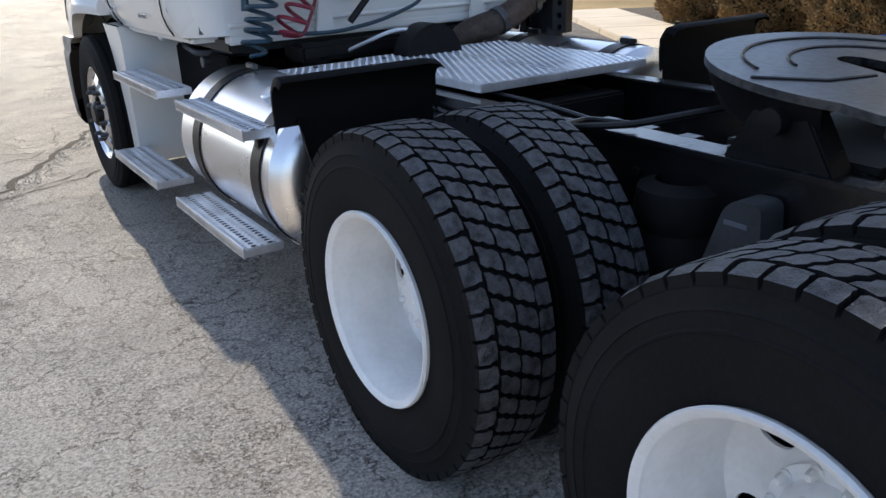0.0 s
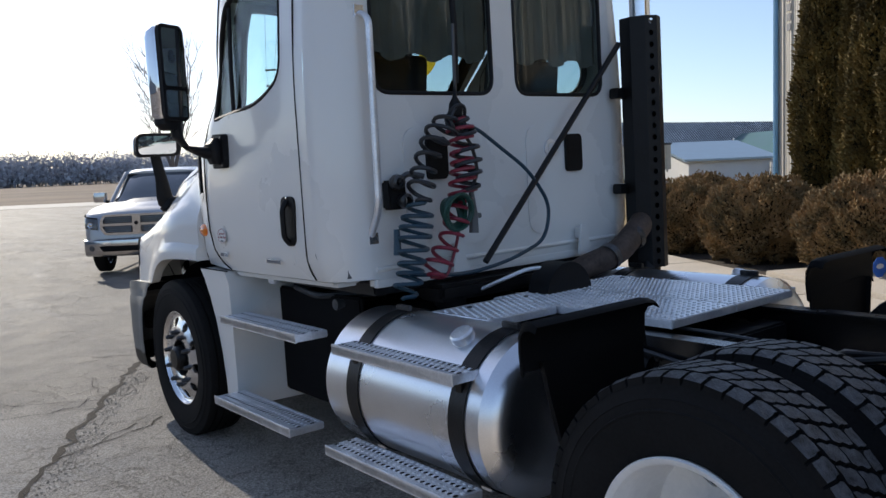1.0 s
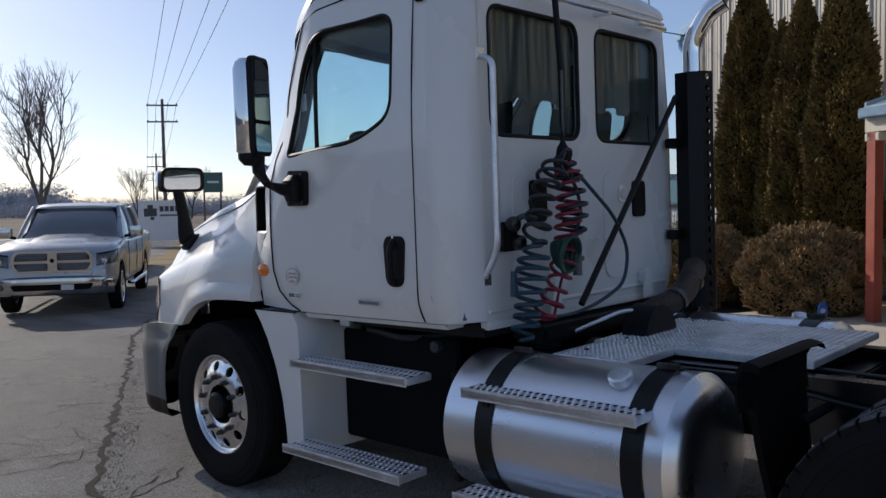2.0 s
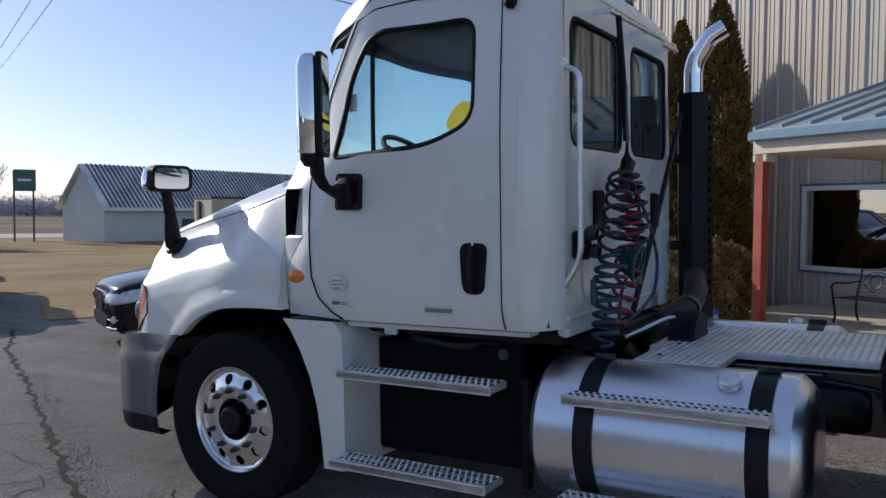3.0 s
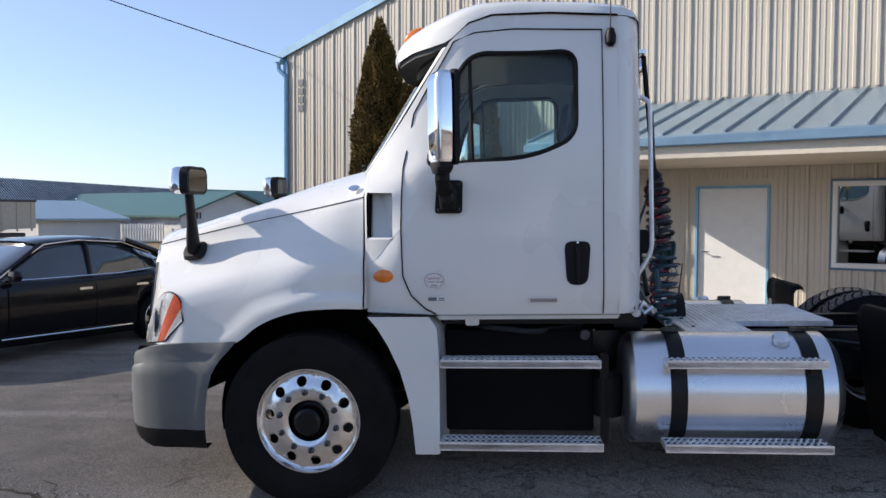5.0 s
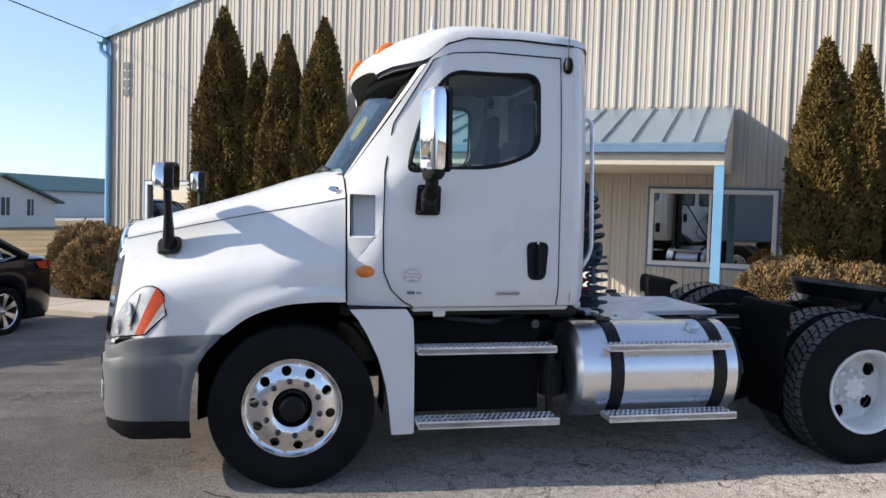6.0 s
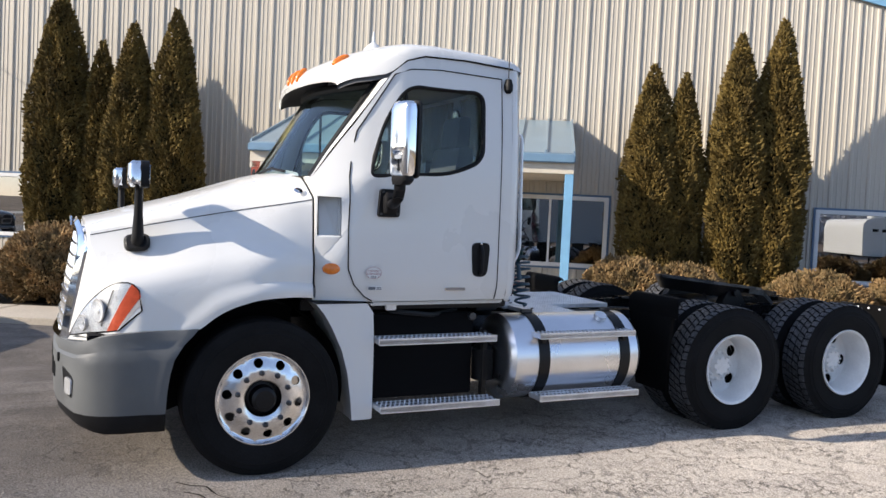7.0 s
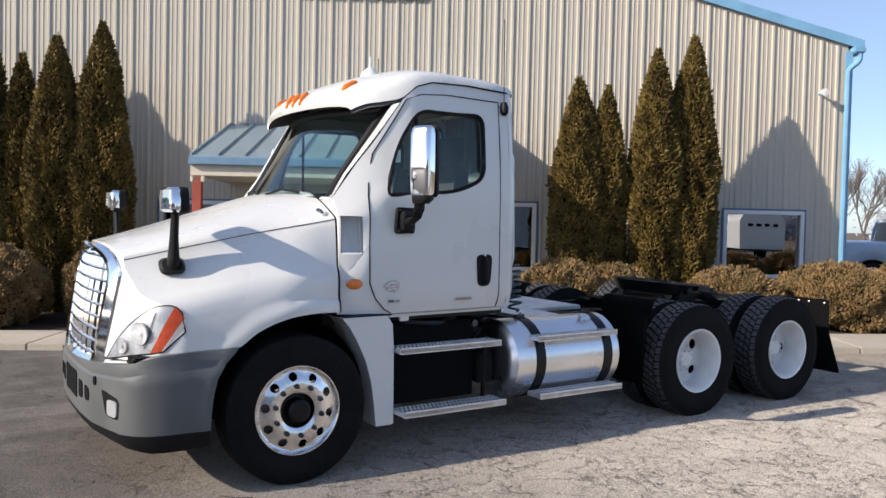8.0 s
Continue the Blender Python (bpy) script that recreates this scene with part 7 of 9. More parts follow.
tp("support_rod", tube([(-0.29, -2.11, 1.13), (0.27, -2.09, 1.69), (0.86, -2.06, 2.27)], 0.017, 10), M_BLACK, "thin black support rod")

# -- back of the cab --
for s in (-1,):
    gr = tp("grab_rail", tube(bend([(s * 0.845, -1.955, 2.355), (s * 0.845, -2.035, 2.32), (s * 0.857, -2.045, 1.44), (s * 0.857, -1.96, 1.31)], 0.07, 6), 0.0135, 10), M_STEP, "aluminium grab rail")
    for z in (2.36, 1.30):
        part("rail_foot", box(s * 0.85 - 0.022, s * 0.85 + 0.022, -1.972, -1.955, z - 0.03, z + 0.03, 0.004), M_ALU, gr)
hk = new("hose_hanger")
hk.parent = truck
hk["label"] = "black spring hanger with bundled hoses"
part("slide_bar", tube([(-0.50, -2.06, 2.665), (0.72, -2.06, 2.685)], 0.011, 8), M_ALU, hk, "aluminium hose slide bar")
part("slide_bar", tube([(0.42, -2.06, 2.655), (0.74, -2.06, 2.660)], 0.016, 8), M_ALU, hk)
for x in (-0.48, 0.12, 0.70):
    part("bar_foot", box(x - 0.015, x + 0.015, -2.07, -1.965, 2.66, 2.685, 0.003), M_ALU, hk)
part("spring_sleeve", tube([(-0.39, -2.07, 2.66), (-0.40, -2.10, 2.30), (-0.425, -2.12, 2.02)], 0.016, 8), M_PLASTIC, hk)
part("sleeve", tube([(-0.425, -2.12, 2.30), (-0.44, -2.13, 1.98)], 0.008, 6), M_STEEL, hk)
part("clip", lathe([(1.86, 0.03), (1.88, 0.036), (1.92, 0.03), (1.95, 0.012), (2.0, 0.006)], 12, 'z', m=Matrix.Translation((-0.445, -2.13, 0))), M_PLASTIC, hk)


def coil(a, b, turns, r, wire, material, name, label, sag=0.0, seed=0, per=14):
    """A coiled hose from a to b, drooping sideways a little."""
    rnd = random.Random(seed)
    a, b = Vector(a), Vector(b)
    d = (b - a)
    ax = d.normalized()
    u1 = ax.cross(Vector((0, 1, 0))).normalized()
    u2 = ax.cross(u1)
    ph = rnd.uniform(0, 6)
    n = int(turns * per)
    pts = []
    for i in range(n + 1):
        t = i / n
        an = 2 * math.pi * turns * t
        rr = r * (1 + 0.12 * math.sin(7 * t + ph)) * min(1, 0.35 + 6 * t, 0.35 + 6 * (1 - t))
        tt = t + 0.012 * math.sin(5 * t * turns / 3 + ph)
        pts.append(a + d * tt + u1 * (rr * math.cos(an) + sag * math.sin(math.pi * t)) + u2 * rr * math.sin(an))
    return part(name, tube(pts, wire, 6), material, hk, label)


coil((-0.47, -2.13, 1.86), (-0.70, -2.14, 1.45), 6.5, 0.062, 0.0105, M_HOSEK, "coiled_hose", "black-blue coiled air hose", -0.05, 1)
coil((-0.70, -2.14, 1.47), (-0.80, -2.13, 1.02), 8.5, 0.066, 0.0105, M_HOSEB, "coiled_hose", "dark blue coiled air hose", 0.0, 2)
coil((-0.43, -2.13, 1.86), (-0.45, -2.15, 1.44), 8.5, 0.060, 0.0098, M_HOSER, "coiled_hose", "red coiled air hose", 0.01, 3)
coil((-0.46, -2.15, 1.44), (-0.66, -2.14, 1.10), 5.5, 0.060, 0.0098, M_HOSER, "coiled_hose", "red coiled air hose", 0.02, 4)
coil((-0.42, -2.15, 1.85), (-0.44, -2.18, 1.46), 6.0, 0.055, 0.0105, M_HOSEK, "coiled_hose", "black coiled cable", 0.02, 5)
for i in range(7):
    an = 0.5 * i
    part("bundle_loop", tube([(-0.52 + (0.05 + 0.006 * i) * math.cos(a) + 0.006 * math.sin(i * 3), -2.14 - 0.012 * i + 0.02 * math.sin(a + an), 1.40 + (0.062 + 0.004 * i) * math.sin(a)) for a in [2 * math.pi * k / 20 for k in range(21)]], 0.0095, 6), M_HOSEG, hk, "dark green coiled cable")
for i in range(4):
    part("knot_loop", tube([(-0.445 + 0.055 * math.cos(a), -2.13 + 0.035 * math.sin(a + i), 1.82 + 0.055 * math.sin(a) + 0.012 * i) for a in [2 * math.pi * k / 18 for k in range(19)]], 0.009, 6), M_HOSEK, hk)
part("plug", tube([(-0.40, -2.16, 1.50), (-0.40, -2.17, 1.38), (-0.405, -2.17, 1.29)], 0.02, 10, taper=[0.012, 0.02, 0.024]), M_BUMPER, hk, "grey cable plug")
part("plug_ear", box(-0.43, -0.36, -2.185, -2.155, 1.36, 1.385, 0.004), M_BUMPER, hk)
part("loose_hose", tube(bend([(-0.44, -2.13, 1.83), (-0.31, -2.12, 1.80), (0.06, -2.10, 1.57), (0.20, -2.10, 1.38), (0.15, -2.10, 1.20), (-0.10, -2.10, 1.12), (-0.40, -2.10, 1.08), (-0.75, -2.10, 1.12)], 0.16, 7), 0.010, 8), M_HOSEB, hk, "dark blue loose hose loop")
part("cable_tail", tube(bend([(-0.45, -2.15, 1.82), (-0.38, -2.17, 1.70), (-0.36, -2.17, 1.58), (-0.40, -2.16, 1.50)], 0.08), 0.009, 6), M_HOSEK, hk)
part("red_tail", tube(bend([(-0.66, -2.14, 1.10), (-0.55, -2.12, 1.08), (-0.46, -2.10, 1.24), (-0.47, -2.14, 1.34)], 0.08), 0.008, 6), M_HOSER, hk)
vb = new("valve_block")
vb.parent = truck
vb["label"] = "black air coupling block beside the rail"
part("body", box(-0.80, -0.70, -2.04, -1.972, 1.43, 1.57, 0.01), M_PLASTIC, vb)
for i, (x, z) in enumerate(((-0.77, 1.56), (-0.73, 1.47))):
    part("coupling", lathe([(-2.09, 0.02), (-2.085, 0.035), (-2.06, 0.038), (-2.04, 0.03)], 16, 'y', m=Matrix.Translation((x, 0, z))), M_STEEL, vb, "worn metal air coupling")
part("fitting", tube(bend([(-0.76, -2.06, 1.56), (-0.72, -2.08, 1.60), (-0.64, -2.10, 1.58)], 0.03), 0.014, 8), M_STEEL, vb)
part("blue_handle", tube([(-0.80, -2.08, 1.34), (-0.81, -2.09, 1.22)], 0.02, 8, taper=[0.014, 0.02]), M_HOSEB, vb)
for x0, x1, z0, z1 in ((-0.53, -0.40, 1.56, 1.77), (0.455, 0.585, 1.555, 1.765)):
    vt = tp("air_vent", prism(rounded([(x0, z0), (x1, z0), (x1, z1), (x0, z1)], 0.025), 'y', -1.995, -1.972, 0.006), M_PLASTIC, "black cab air vent")
    for i in range(5):
        z = z0 + 0.035 + i * (z1 - z0 - 0.07) / 4
        part("vent_slat", box(x0 + 0.015, x1 - 0.015, -1.999, -1.994, z - 0.006, z + 0.006), M_PLASTIC, vt)
dl = tp("dome_lamp", lathe([(-1.972, 0.05), (-1.985, 0.05), (-1.99, 0.038), (-1.991, 0.0005)], 24, 'y', m=Matrix.Translation((0.345, 0, 1.69))), M_STEP, "round work lamp")
part("lens", lathe([(-1.9905, 0.034), (-1.995, 0.03), (-1.997, 0.0005)], 20, 'y', m=Matrix.Translation((0.345, 0, 1.69))), M_WHITE, dl)
for x in (0.53, -0.39):
    br = tp("cab_bracket", prism([(x - 0.02, 1.25), (x + 0.02, 1.25), (x + 0.06, 1.08), (x - 0.05, 1.08)], 'y', -2.035, -2.02, 0.003), M_PAINT, "white triangular cab bracket")
    part("flange", box(x - 0.015, x + 0.015, -2.02, -1.972, 1.17, 1.23, 0.003), M_PAINT, br)
tp("cab_mount", box(-0.55, 0.55, -2.02, -1.80, 0.95, 1.04, 0.02), M_BLACK)
for s in (-1, 1):
    tp("cab_air_spring", lathe([(0.90, 0.05), (0.92, 0.08), (0.98, 0.085), (1.04, 0.07)], 18, 'z', m=Matrix.Translation((s * 0.42, -1.92, 0))), M_RUBBER)
tp("hump_cover", loft([[(0.02 + 0.16 * math.cos(a), y, 0.94 + 0.17 * math.sin(a)) for a in [math.pi * k / 12 for k in range(13)]] for y in (-2.20, -2.28, -2.34)], caps=True), M_PLASTIC, "black rounded cover behind the cab")
tp("chassis_hose", tube(bend([(-0.3, -2.0, 0.98), (-0.1, -2.22, 1.10), (0.12, -2.24, 1.02), (0.16, -2.3, 0.9)], 0.1), 0.010, 8), M_STEP)
tp("chassis_hose", tube(bend([(-0.40, -2.2, 0.90), (-0.45, -3.0, 0.88), (-0.46, -3.6, 0.80), (-0.40, -4.2, 0.84)], 0.2), 0.009, 6), M_HOSEK)
tp("chassis_hose", tube(bend([(-0.25, -3.0, 0.92), (-0.22, -3.6, 0.90), (-0.12, -4.1, 0.80), (-0.2, -4.6, 0.78)], 0.2), 0.008, 6), M_HOSEK)
for i in range(6):
    tp("hose_loop", tube(bend([(-0.44, -3.5 - 0.35 * i, 0.80), (-0.49, -3.58 - 0.35 * i, 0.74), (-0.46, -3.66 - 0.35 * i, 0.66)], 0.05), 0.009, 6), M_HOSEK)


# -- true breadth: the cab, nose and bumper swell outwards past the width of the frame's own template --
NOSE = [(0.0, 0.0), (0.3, 0.10), (0.55, 0.165), (0.75, 0.142), (0.84, 0.092), (0.92, 0.066), (1.07, 0.0), (1.3, 0.0)]


def spread(co, broad=True, nose=0.0):
    def ease(a, b, v):
        k = min(1.0, max(0.0, (v - a) / (b - a)))
        return k * k * (3 - 2 * k)
    co = Vector(co)
    lo = 0.70 + 0.12 * ease(0.6, 1.6, -co.y)
    most = 0.10 * (1 - 0.85 * ease(-0.95, -0.55, co.y) * ease(1.90, 2.15, co.z)) if broad else 0.0
    if abs(co.x) > 1.15:
        most = 0.10
    elif broad:
        co = Vector((co.x * (1 - 0.11 * ease(-0.70, -0.34, co.y) * ease(1.76, 1.96, co.z) * ease(0.5, 0.0, co.y)), co.y, co.z))
    more = curve1(NOSE, abs(co.x)) * ease(-0.3, 0.5, co.y) * nose
    x = co.x + math.copysign(most * ease(lo, lo + 0.20, abs(co.x)) + more, co.x)
    return Vector((x, co.y + 0.05 * ease(1.75, 1.93, -co.y), co.z))


def widen(ob, broad=True, nose=0.0):
    if ob.type == 'MESH':
        for v in ob.data.vertices:
            v.co = spread(v.co, broad, nose)
    elif ob.type == 'FONT':
        ob.matrix_basis = Matrix.Translation(spread(ob.matrix_basis.translation) - ob.matrix_basis.translation) @ ob.matrix_basis
    for c in ob.children:
        widen(c, broad, nose)


BROAD = {"hood", "grille", "headlamp", "bumper", "cab", "door_mirror", "hood_mirror", "idle_sticker", "service_label", "model_badge", "side_fairing", "fairing_gap", "grab_rail",
         "hose_hanger", "valve_block", "air_vent", "dome_lamp", "cab_bracket", inte.name.split(".")[0]}
for ob in list(truck.children):
    if ob.name.split(".")[0] in BROAD:
        widen(ob, True, {"hood": 1.0, "grille": 1.0, "headlamp": 1.0, "bumper": 0.55}.get(ob.name.split(".")[0], 0.0))
    elif ob.name.split(".")[0] in ("exhaust_stack", "support_rod"):
        widen(ob, False)


# ---- parked vehicles ----
ME_CTYRE = mesh_of("car_tyre", lathe([(-0.09, 0.235), (-0.105, 0.27), (-0.105, 0.31), (-0.085, 0.335), (-0.05, 0.342), (0.05, 0.342), (0.085, 0.335), (0.10, 0.30), (0.09, 0.235)], 36), M_RUBBER)
ME_CRIM = mesh_of("car_rim", lathe([(-0.092, 0.24), (-0.096, 0.232), (-0.085, 0.222), (0.02, 0.21), (0.08, 0.215)], 36), M_ALU)
_sp = None
for _i in range(7):
    _a = 2 * math.pi * _i / 7
    _t = loft([[(x, r * math.cos(_a) + w * math.sin(_a), r * math.sin(_a) - w * math.cos(_a)) for w in (-ww, -ww * 0.4, ww * 0.4, ww)] for x, r, ww in ((-0.065, 0.04, 0.022), (-0.075, 0.10, 0.026), (-0.082, 0.17, 0.034), (-0.085, 0.228, 0.050))])
    _sp = join(_sp, _t)
ME_CSPK = mesh_of("car_spokes", lathe([(-0.05, 0.055), (-0.075, 0.05), (-0.08, 0.03), (-0.081, 0.0005)], 18, bm=_sp), M_ALU)
ME_CBRK = mesh_of("brake_disc", lathe([(-0.01, 0.205), (-0.012, 0.02)], 24), M_BLACK)


def car_wheel(parent, x, y, side, k=1.0):
    w = new("wheel")
    w.parent = parent
    w.matrix_basis = Matrix.Translation((x, y, 0.342 * k)) @ (Matrix.Identity(4) if side < 0 else Matrix.Rotation(math.pi, 4, 'Z')) @ Matrix.Diagonal((1.1, k, k, 1))
    share("tyre", ME_CTYRE, w)
    share("rim", ME_CRIM, w)
    share("spokes", ME_CSPK, w)
    share("brake_disc", ME_CBRK, w)


def car_body(stations, top, width, arches, zb, shoulder=0.06, arch_r=0.385, arch_z=0.34):
    """Lower body skinned over stations along y; wheel arches cut into its lower edge."""
    rows = []
    for y in stations:
        zt, w = curve1(top, y), curve1(width, y)
        b = zb
        for ya in arches:
            d = abs(y - ya)
            if d < arch_r:
                b = max(b, arch_z + math.sqrt(arch_r ** 2 - d * d))
        b = min(b, zt - shoulder - 0.03)
        side = [(w * 0.93, b), (w * 0.985, b + 0.25 * (zt - b)), (w, b + 0.55 * (zt - b)), (w * 0.985, zt - shoulder - 0.01), (w * 0.95, zt - shoulder * 0.45), (w * 0.86, zt), (w * 0.45, zt + 0.025), (0, zt + 0.032)]
        rows.append([(-x, y, z) for x, z in side] + [(x, y, z) for x, z in reversed(side[:-1])])
    return loft(rows, caps=True)


def stations_for(y0, y1, arches, r):
    ys = {round(y0 + (y1 - y0) * k / 26, 4) for k in range(27)} | {round(y1 - d, 4) for d in (0.012, 0.03, 0.06, 0.10)}
    for a in arches:
        ys |= {round(a + r * math.sin(math.pi / 2 * k / 7), 4) for k in range(-7, 8)} | {round(a - r - 0.001, 4), round(a + r + 0.001, 4)}
    return sorted(y for y in ys if y0 <= y <= y1)


def cabin(secs):
    """Glasshouse from sections (y, half width at the belt, belt z, half width at the roof, roof z)."""
    rows = []
    for y, wb, zb, wr, zr in secs:
        h = [(wb, zb), (wb + (wr - wb) * 0.55, zb + (zr - zb) * 0.6), (wr, zr - 0.05), (wr * 0.88, zr - 0.01), (wr * 0.5, zr + 0.008), (0, zr + 0.012)]
        rows.append([(-x, y, z) for x, z in h] + [(x, y, z) for x, z in reversed(h[:-1])])
    return loft(rows, caps=True)


M_AUTOGL = mat("dark_car_glass", (0.03, 0.036, 0.042), 0.05, vary=0.05, coat=1.0, spec=1.0)


def place(u, n, ahead):
    """A standing place in the yard, heading given as a direction in the building's frame."""
    p = bp(u, n)
    d = BU * ahead[0] + BN * ahead[1]
    return Matrix.Translation(p) @ Matrix.Rotation(math.atan2(-d.x, d.y), 4, 'Z')


# black sedan, nose away from the building
sedan = thing("sedan", "black four-door sedan with chrome trim and alloy wheels", "car", place(6.36, -1.02, (-0.07, 0.997)) @ Matrix.Translation((0, 0.045, 0)) @ Matrix.Diagonal((0.94, 0.91, 0.94, 1)))
AR = (1.42, -1.42)
S_TOP = [(2.24, 0.64), (2.22, 0.73), (2.16, 0.79), (1.95, 0.86), (1.4, 0.945), (0.95, 0.995), (0.3, 0.985), (-0.6, 1.0), (-1.5, 1.03), (-1.9, 1.05), (-2.35, 1.03), (-2.52, 0.93)]
S_W = [(2.24, 0.50), (2.21, 0.66), (2.12, 0.785), (1.9, 0.88), (1.4, 0.92), (0.0, 0.93), (-1.4, 0.93), (-2.1, 0.88), (-2.4, 0.78), (-2.52, 0.68)]
part("body", car_body(stations_for(-2.52, 2.24, AR, 0.385), sorted(S_TOP), sorted(S_W), AR, 0.22), M_CARBLK, sedan, "glossy black body")
part("glasshouse", cabin([(1.05, 0.78, 0.97, 0.70, 1.0), (0.85, 0.80, 0.97, 0.68, 1.10), (0.25, 0.83, 0.97, 0.62, 1.43), (-0.1, 0.84, 0.97, 0.61, 1.485), (-0.6, 0.84, 0.98, 0.61, 1.49), (-1.1, 0.82, 0.99, 0.59, 1.44), (-1.7, 0.76, 1.02, 0.56, 1.20), (-2.0, 0.70, 1.03, 0.54, 1.06)]), M_AUTOGL, sedan, "dark windows")
part("roof", cabin([(0.28, 0.615, 1.40, 0.60, 1.445), (0.1, 0.625, 1.43, 0.61, 1.475), (-0.3, 0.63, 1.45, 0.615, 1.497), (-0.7, 0.63, 1.45, 0.615, 1.497), (-1.15, 0.60, 1.40, 0.59, 1.44)]), M_CARBLK, sedan, "black roof")
for s in (-1, 1):
    part("a_pillar", tube([(s * 0.80, 1.0, 0.985), (s * 0.71, 0.55, 1.24), (s * 0.63, 0.24, 1.425)], 0.028, 8), M_CARBLK, sedan)
    part("c_pillar", tube([(s * 0.61, -1.05, 1.44), (s * 0.68, -1.50, 1.28), (s * 0.76, -1.95, 1.05)], 0.06, 8), M_CARBLK, sedan)
    part("b_pillar", tube([(s * 0.835, -0.35, 0.99), (s * 0.73, -0.38, 1.30), (s * 0.635, -0.40, 1.44)], 0.03, 8), M_CARBLK, sedan)
    part("window_trim", tube([(s * 0.845, 0.95, 0.995), (s * 0.865, 0.2, 1.0), (s * 0.865, -0.8, 1.01), (s * 0.83, -1.45, 1.05), (s * 0.72, -1.42, 1.26), (s * 0.645, -1.0, 1.42), (s * 0.64, -0.3, 1.465), (s * 0.645, 0.2, 1.42), (s * 0.73, 0.6, 1.22), (s * 0.82, 0.95, 1.0)], 0.010, 6), M_CHROME, sedan, "chrome window trim")
    part("sill_trim", tube([(s * 0.92, 0.95, 0.30), (s * 0.925, 0, 0.30), (s * 0.92, -0.95, 0.30)], 0.012, 6), M_CHROME, sedan)
    for y in (0.85, -0.38, -1.28):
        part("door_gap", tube([(s * 0.918, y, 0.32), (s * 0.935, y, 0.62), (s * 0.925, y, 0.90)], 0.005, 4), M_SEAM, sedan)
    for y in (-0.22, -1.12):
        part("door_handle", box(s * 0.93 - 0.012, s * 0.93 + 0.012, y - 0.10, y + 0.10, 0.83, 0.86, 0.008), M_CHROME, sedan)
    part("mirror", slab_between([(s * 0.98, 0.80, 0.08, 0.05, 1.0), (s * 0.98, 0.80, 0.10, 0.06, 1.06), (s * 0.97, 0.80, 0.08, 0.04, 1.12)], 0.05), M_CARBLK, sedan)
    lampf = ((0.46, 2.262), (0.60, 2.235), (0.72, 2.18), (0.81, 2.09), (0.875, 1.95), (0.908, 1.78), (0.925, 1.58), (0.930, 1.42))
    low = (0.575, 0.57, 0.575, 0.59, 0.62, 0.67, 0.735, 0.80)
    high = (0.70, 0.715, 0.735, 0.755, 0.78, 0.805, 0.825, 0.835)
    lamp_ = part("headlight", loft([[(s * (x + o), y + o, a + (b - a) * v) for (x, y), a, b in zip(lampf[:6], low, high)] for v, o in ((0, 0.0), (0.12, 0.012), (0.6, 0.012), (1, -0.012))]), M_REFL, sedan, "long clear headlight")
    part("side_lamp", loft([[(s * (x + o), y, a + (b - a) * v) for (x, y), a, b in zip(lampf[5:], low[5:], high[5:])] for v, o in ((0, 0.002), (0.12, 0.012), (0.6, 0.012), (1, 0.0))]), M_REDAMB, lamp_, "red corner of the lamp")
    fog = part("fog_lamp", lathe([(0, 0.05), (0.014, 0.045), (0.016, 0.0005)], 16, 'y', m=Matrix.Translation((s * 0.68, 2.20, 0.37)) @ Matrix.Rotation(-s * 0.5, 4, 'Z')), M_REFL, sedan, "round fog lamp")
    part("fog_trim", tube([(s * 0.50, 2.255, 0.37), (s * 0.62, 2.235, 0.365), (s * 0.76, 2.16, 0.37)], 0.008, 5), M_CHROME, fog)
    part("tail_light", loft([[(s * x, y, z) for x, y, z in ((0.50, -2.545, 0.86), (0.72, -2.48, 0.85), (0.86, -2.25, 0.86), (0.90, -2.05, 0.90))], [(s * x, y, z) for x, y, z in ((0.50, -2.52, 0.98), (0.72, -2.44, 0.99), (0.855, -2.2, 0.99), (0.885, -2.0, 0.98))]]), M_REDLENS, sedan, "red tail light")
    for y in AR:
        car_wheel(sedan, s * 0.80, y, s)
        part("arch_liner", loft([[(s * x, y + 0.40 * math.sin(a), 0.34 + 0.40 * math.cos(a)) for a in [-1.7 + 3.4 * k / 14 for k in range(15)]] for x in (0.90, 0.55)]), M_SEAM, sedan)
sg = part("grille", prism(rounded([(-0.20, 0.47), (0.20, 0.47), (0.38, 0.60), (0.36, 0.72), (-0.36, 0.72), (-0.38, 0.60)], 0.04), 'y', 2.20, 2.275, 0.012), M_CHROME, sedan, "bright vertical-bar grille")
part("grille_well", prism(rounded([(-0.18, 0.495), (0.18, 0.495), (0.35, 0.61), (0.33, 0.70), (-0.33, 0.70), (-0.35, 0.61)], 0.03), 'y', 2.27, 2.279), M_SEAM, sg)
for k in range(13):
    x = -0.30 + 0.05 * k
    part("grille_bar", box(x - 0.007, x + 0.007, 2.275, 2.290, 0.50 + 0.11 * max(0.0, abs(x) - 0.16) / 0.16, 0.70, 0.003), M_CHROME, sg)
part("lower_intake", prism(rounded([(-0.46, 0.27), (0.46, 0.27), (0.52, 0.40), (-0.52, 0.40)], 0.03), 'y', 2.15, 2.262, 0.006), M_SEAM, sedan, "black lower intake")
part("chin_trim", tube([(x, 2.265 - 0.14 * abs(x / 0.8) ** 3, 0.25) for x in [-0.72 + 0.12 * k for k in range(13)]], 0.016, 6), M_CHROME, sedan, "chrome chin strip")
part("underbody", box(-0.78, 0.78, -2.3, 2.1, 0.18, 0.30), M_SEAM, sedan, smooth=False)
part("bumper_bar", loft([[(x, 2.225 - 0.16 * abs(x / 0.8) ** 3, z) for x in [-0.8 + 0.2 * k for k in range(9)]] for z in (0.28, 0.42)]), M_CARBLK, sedan)


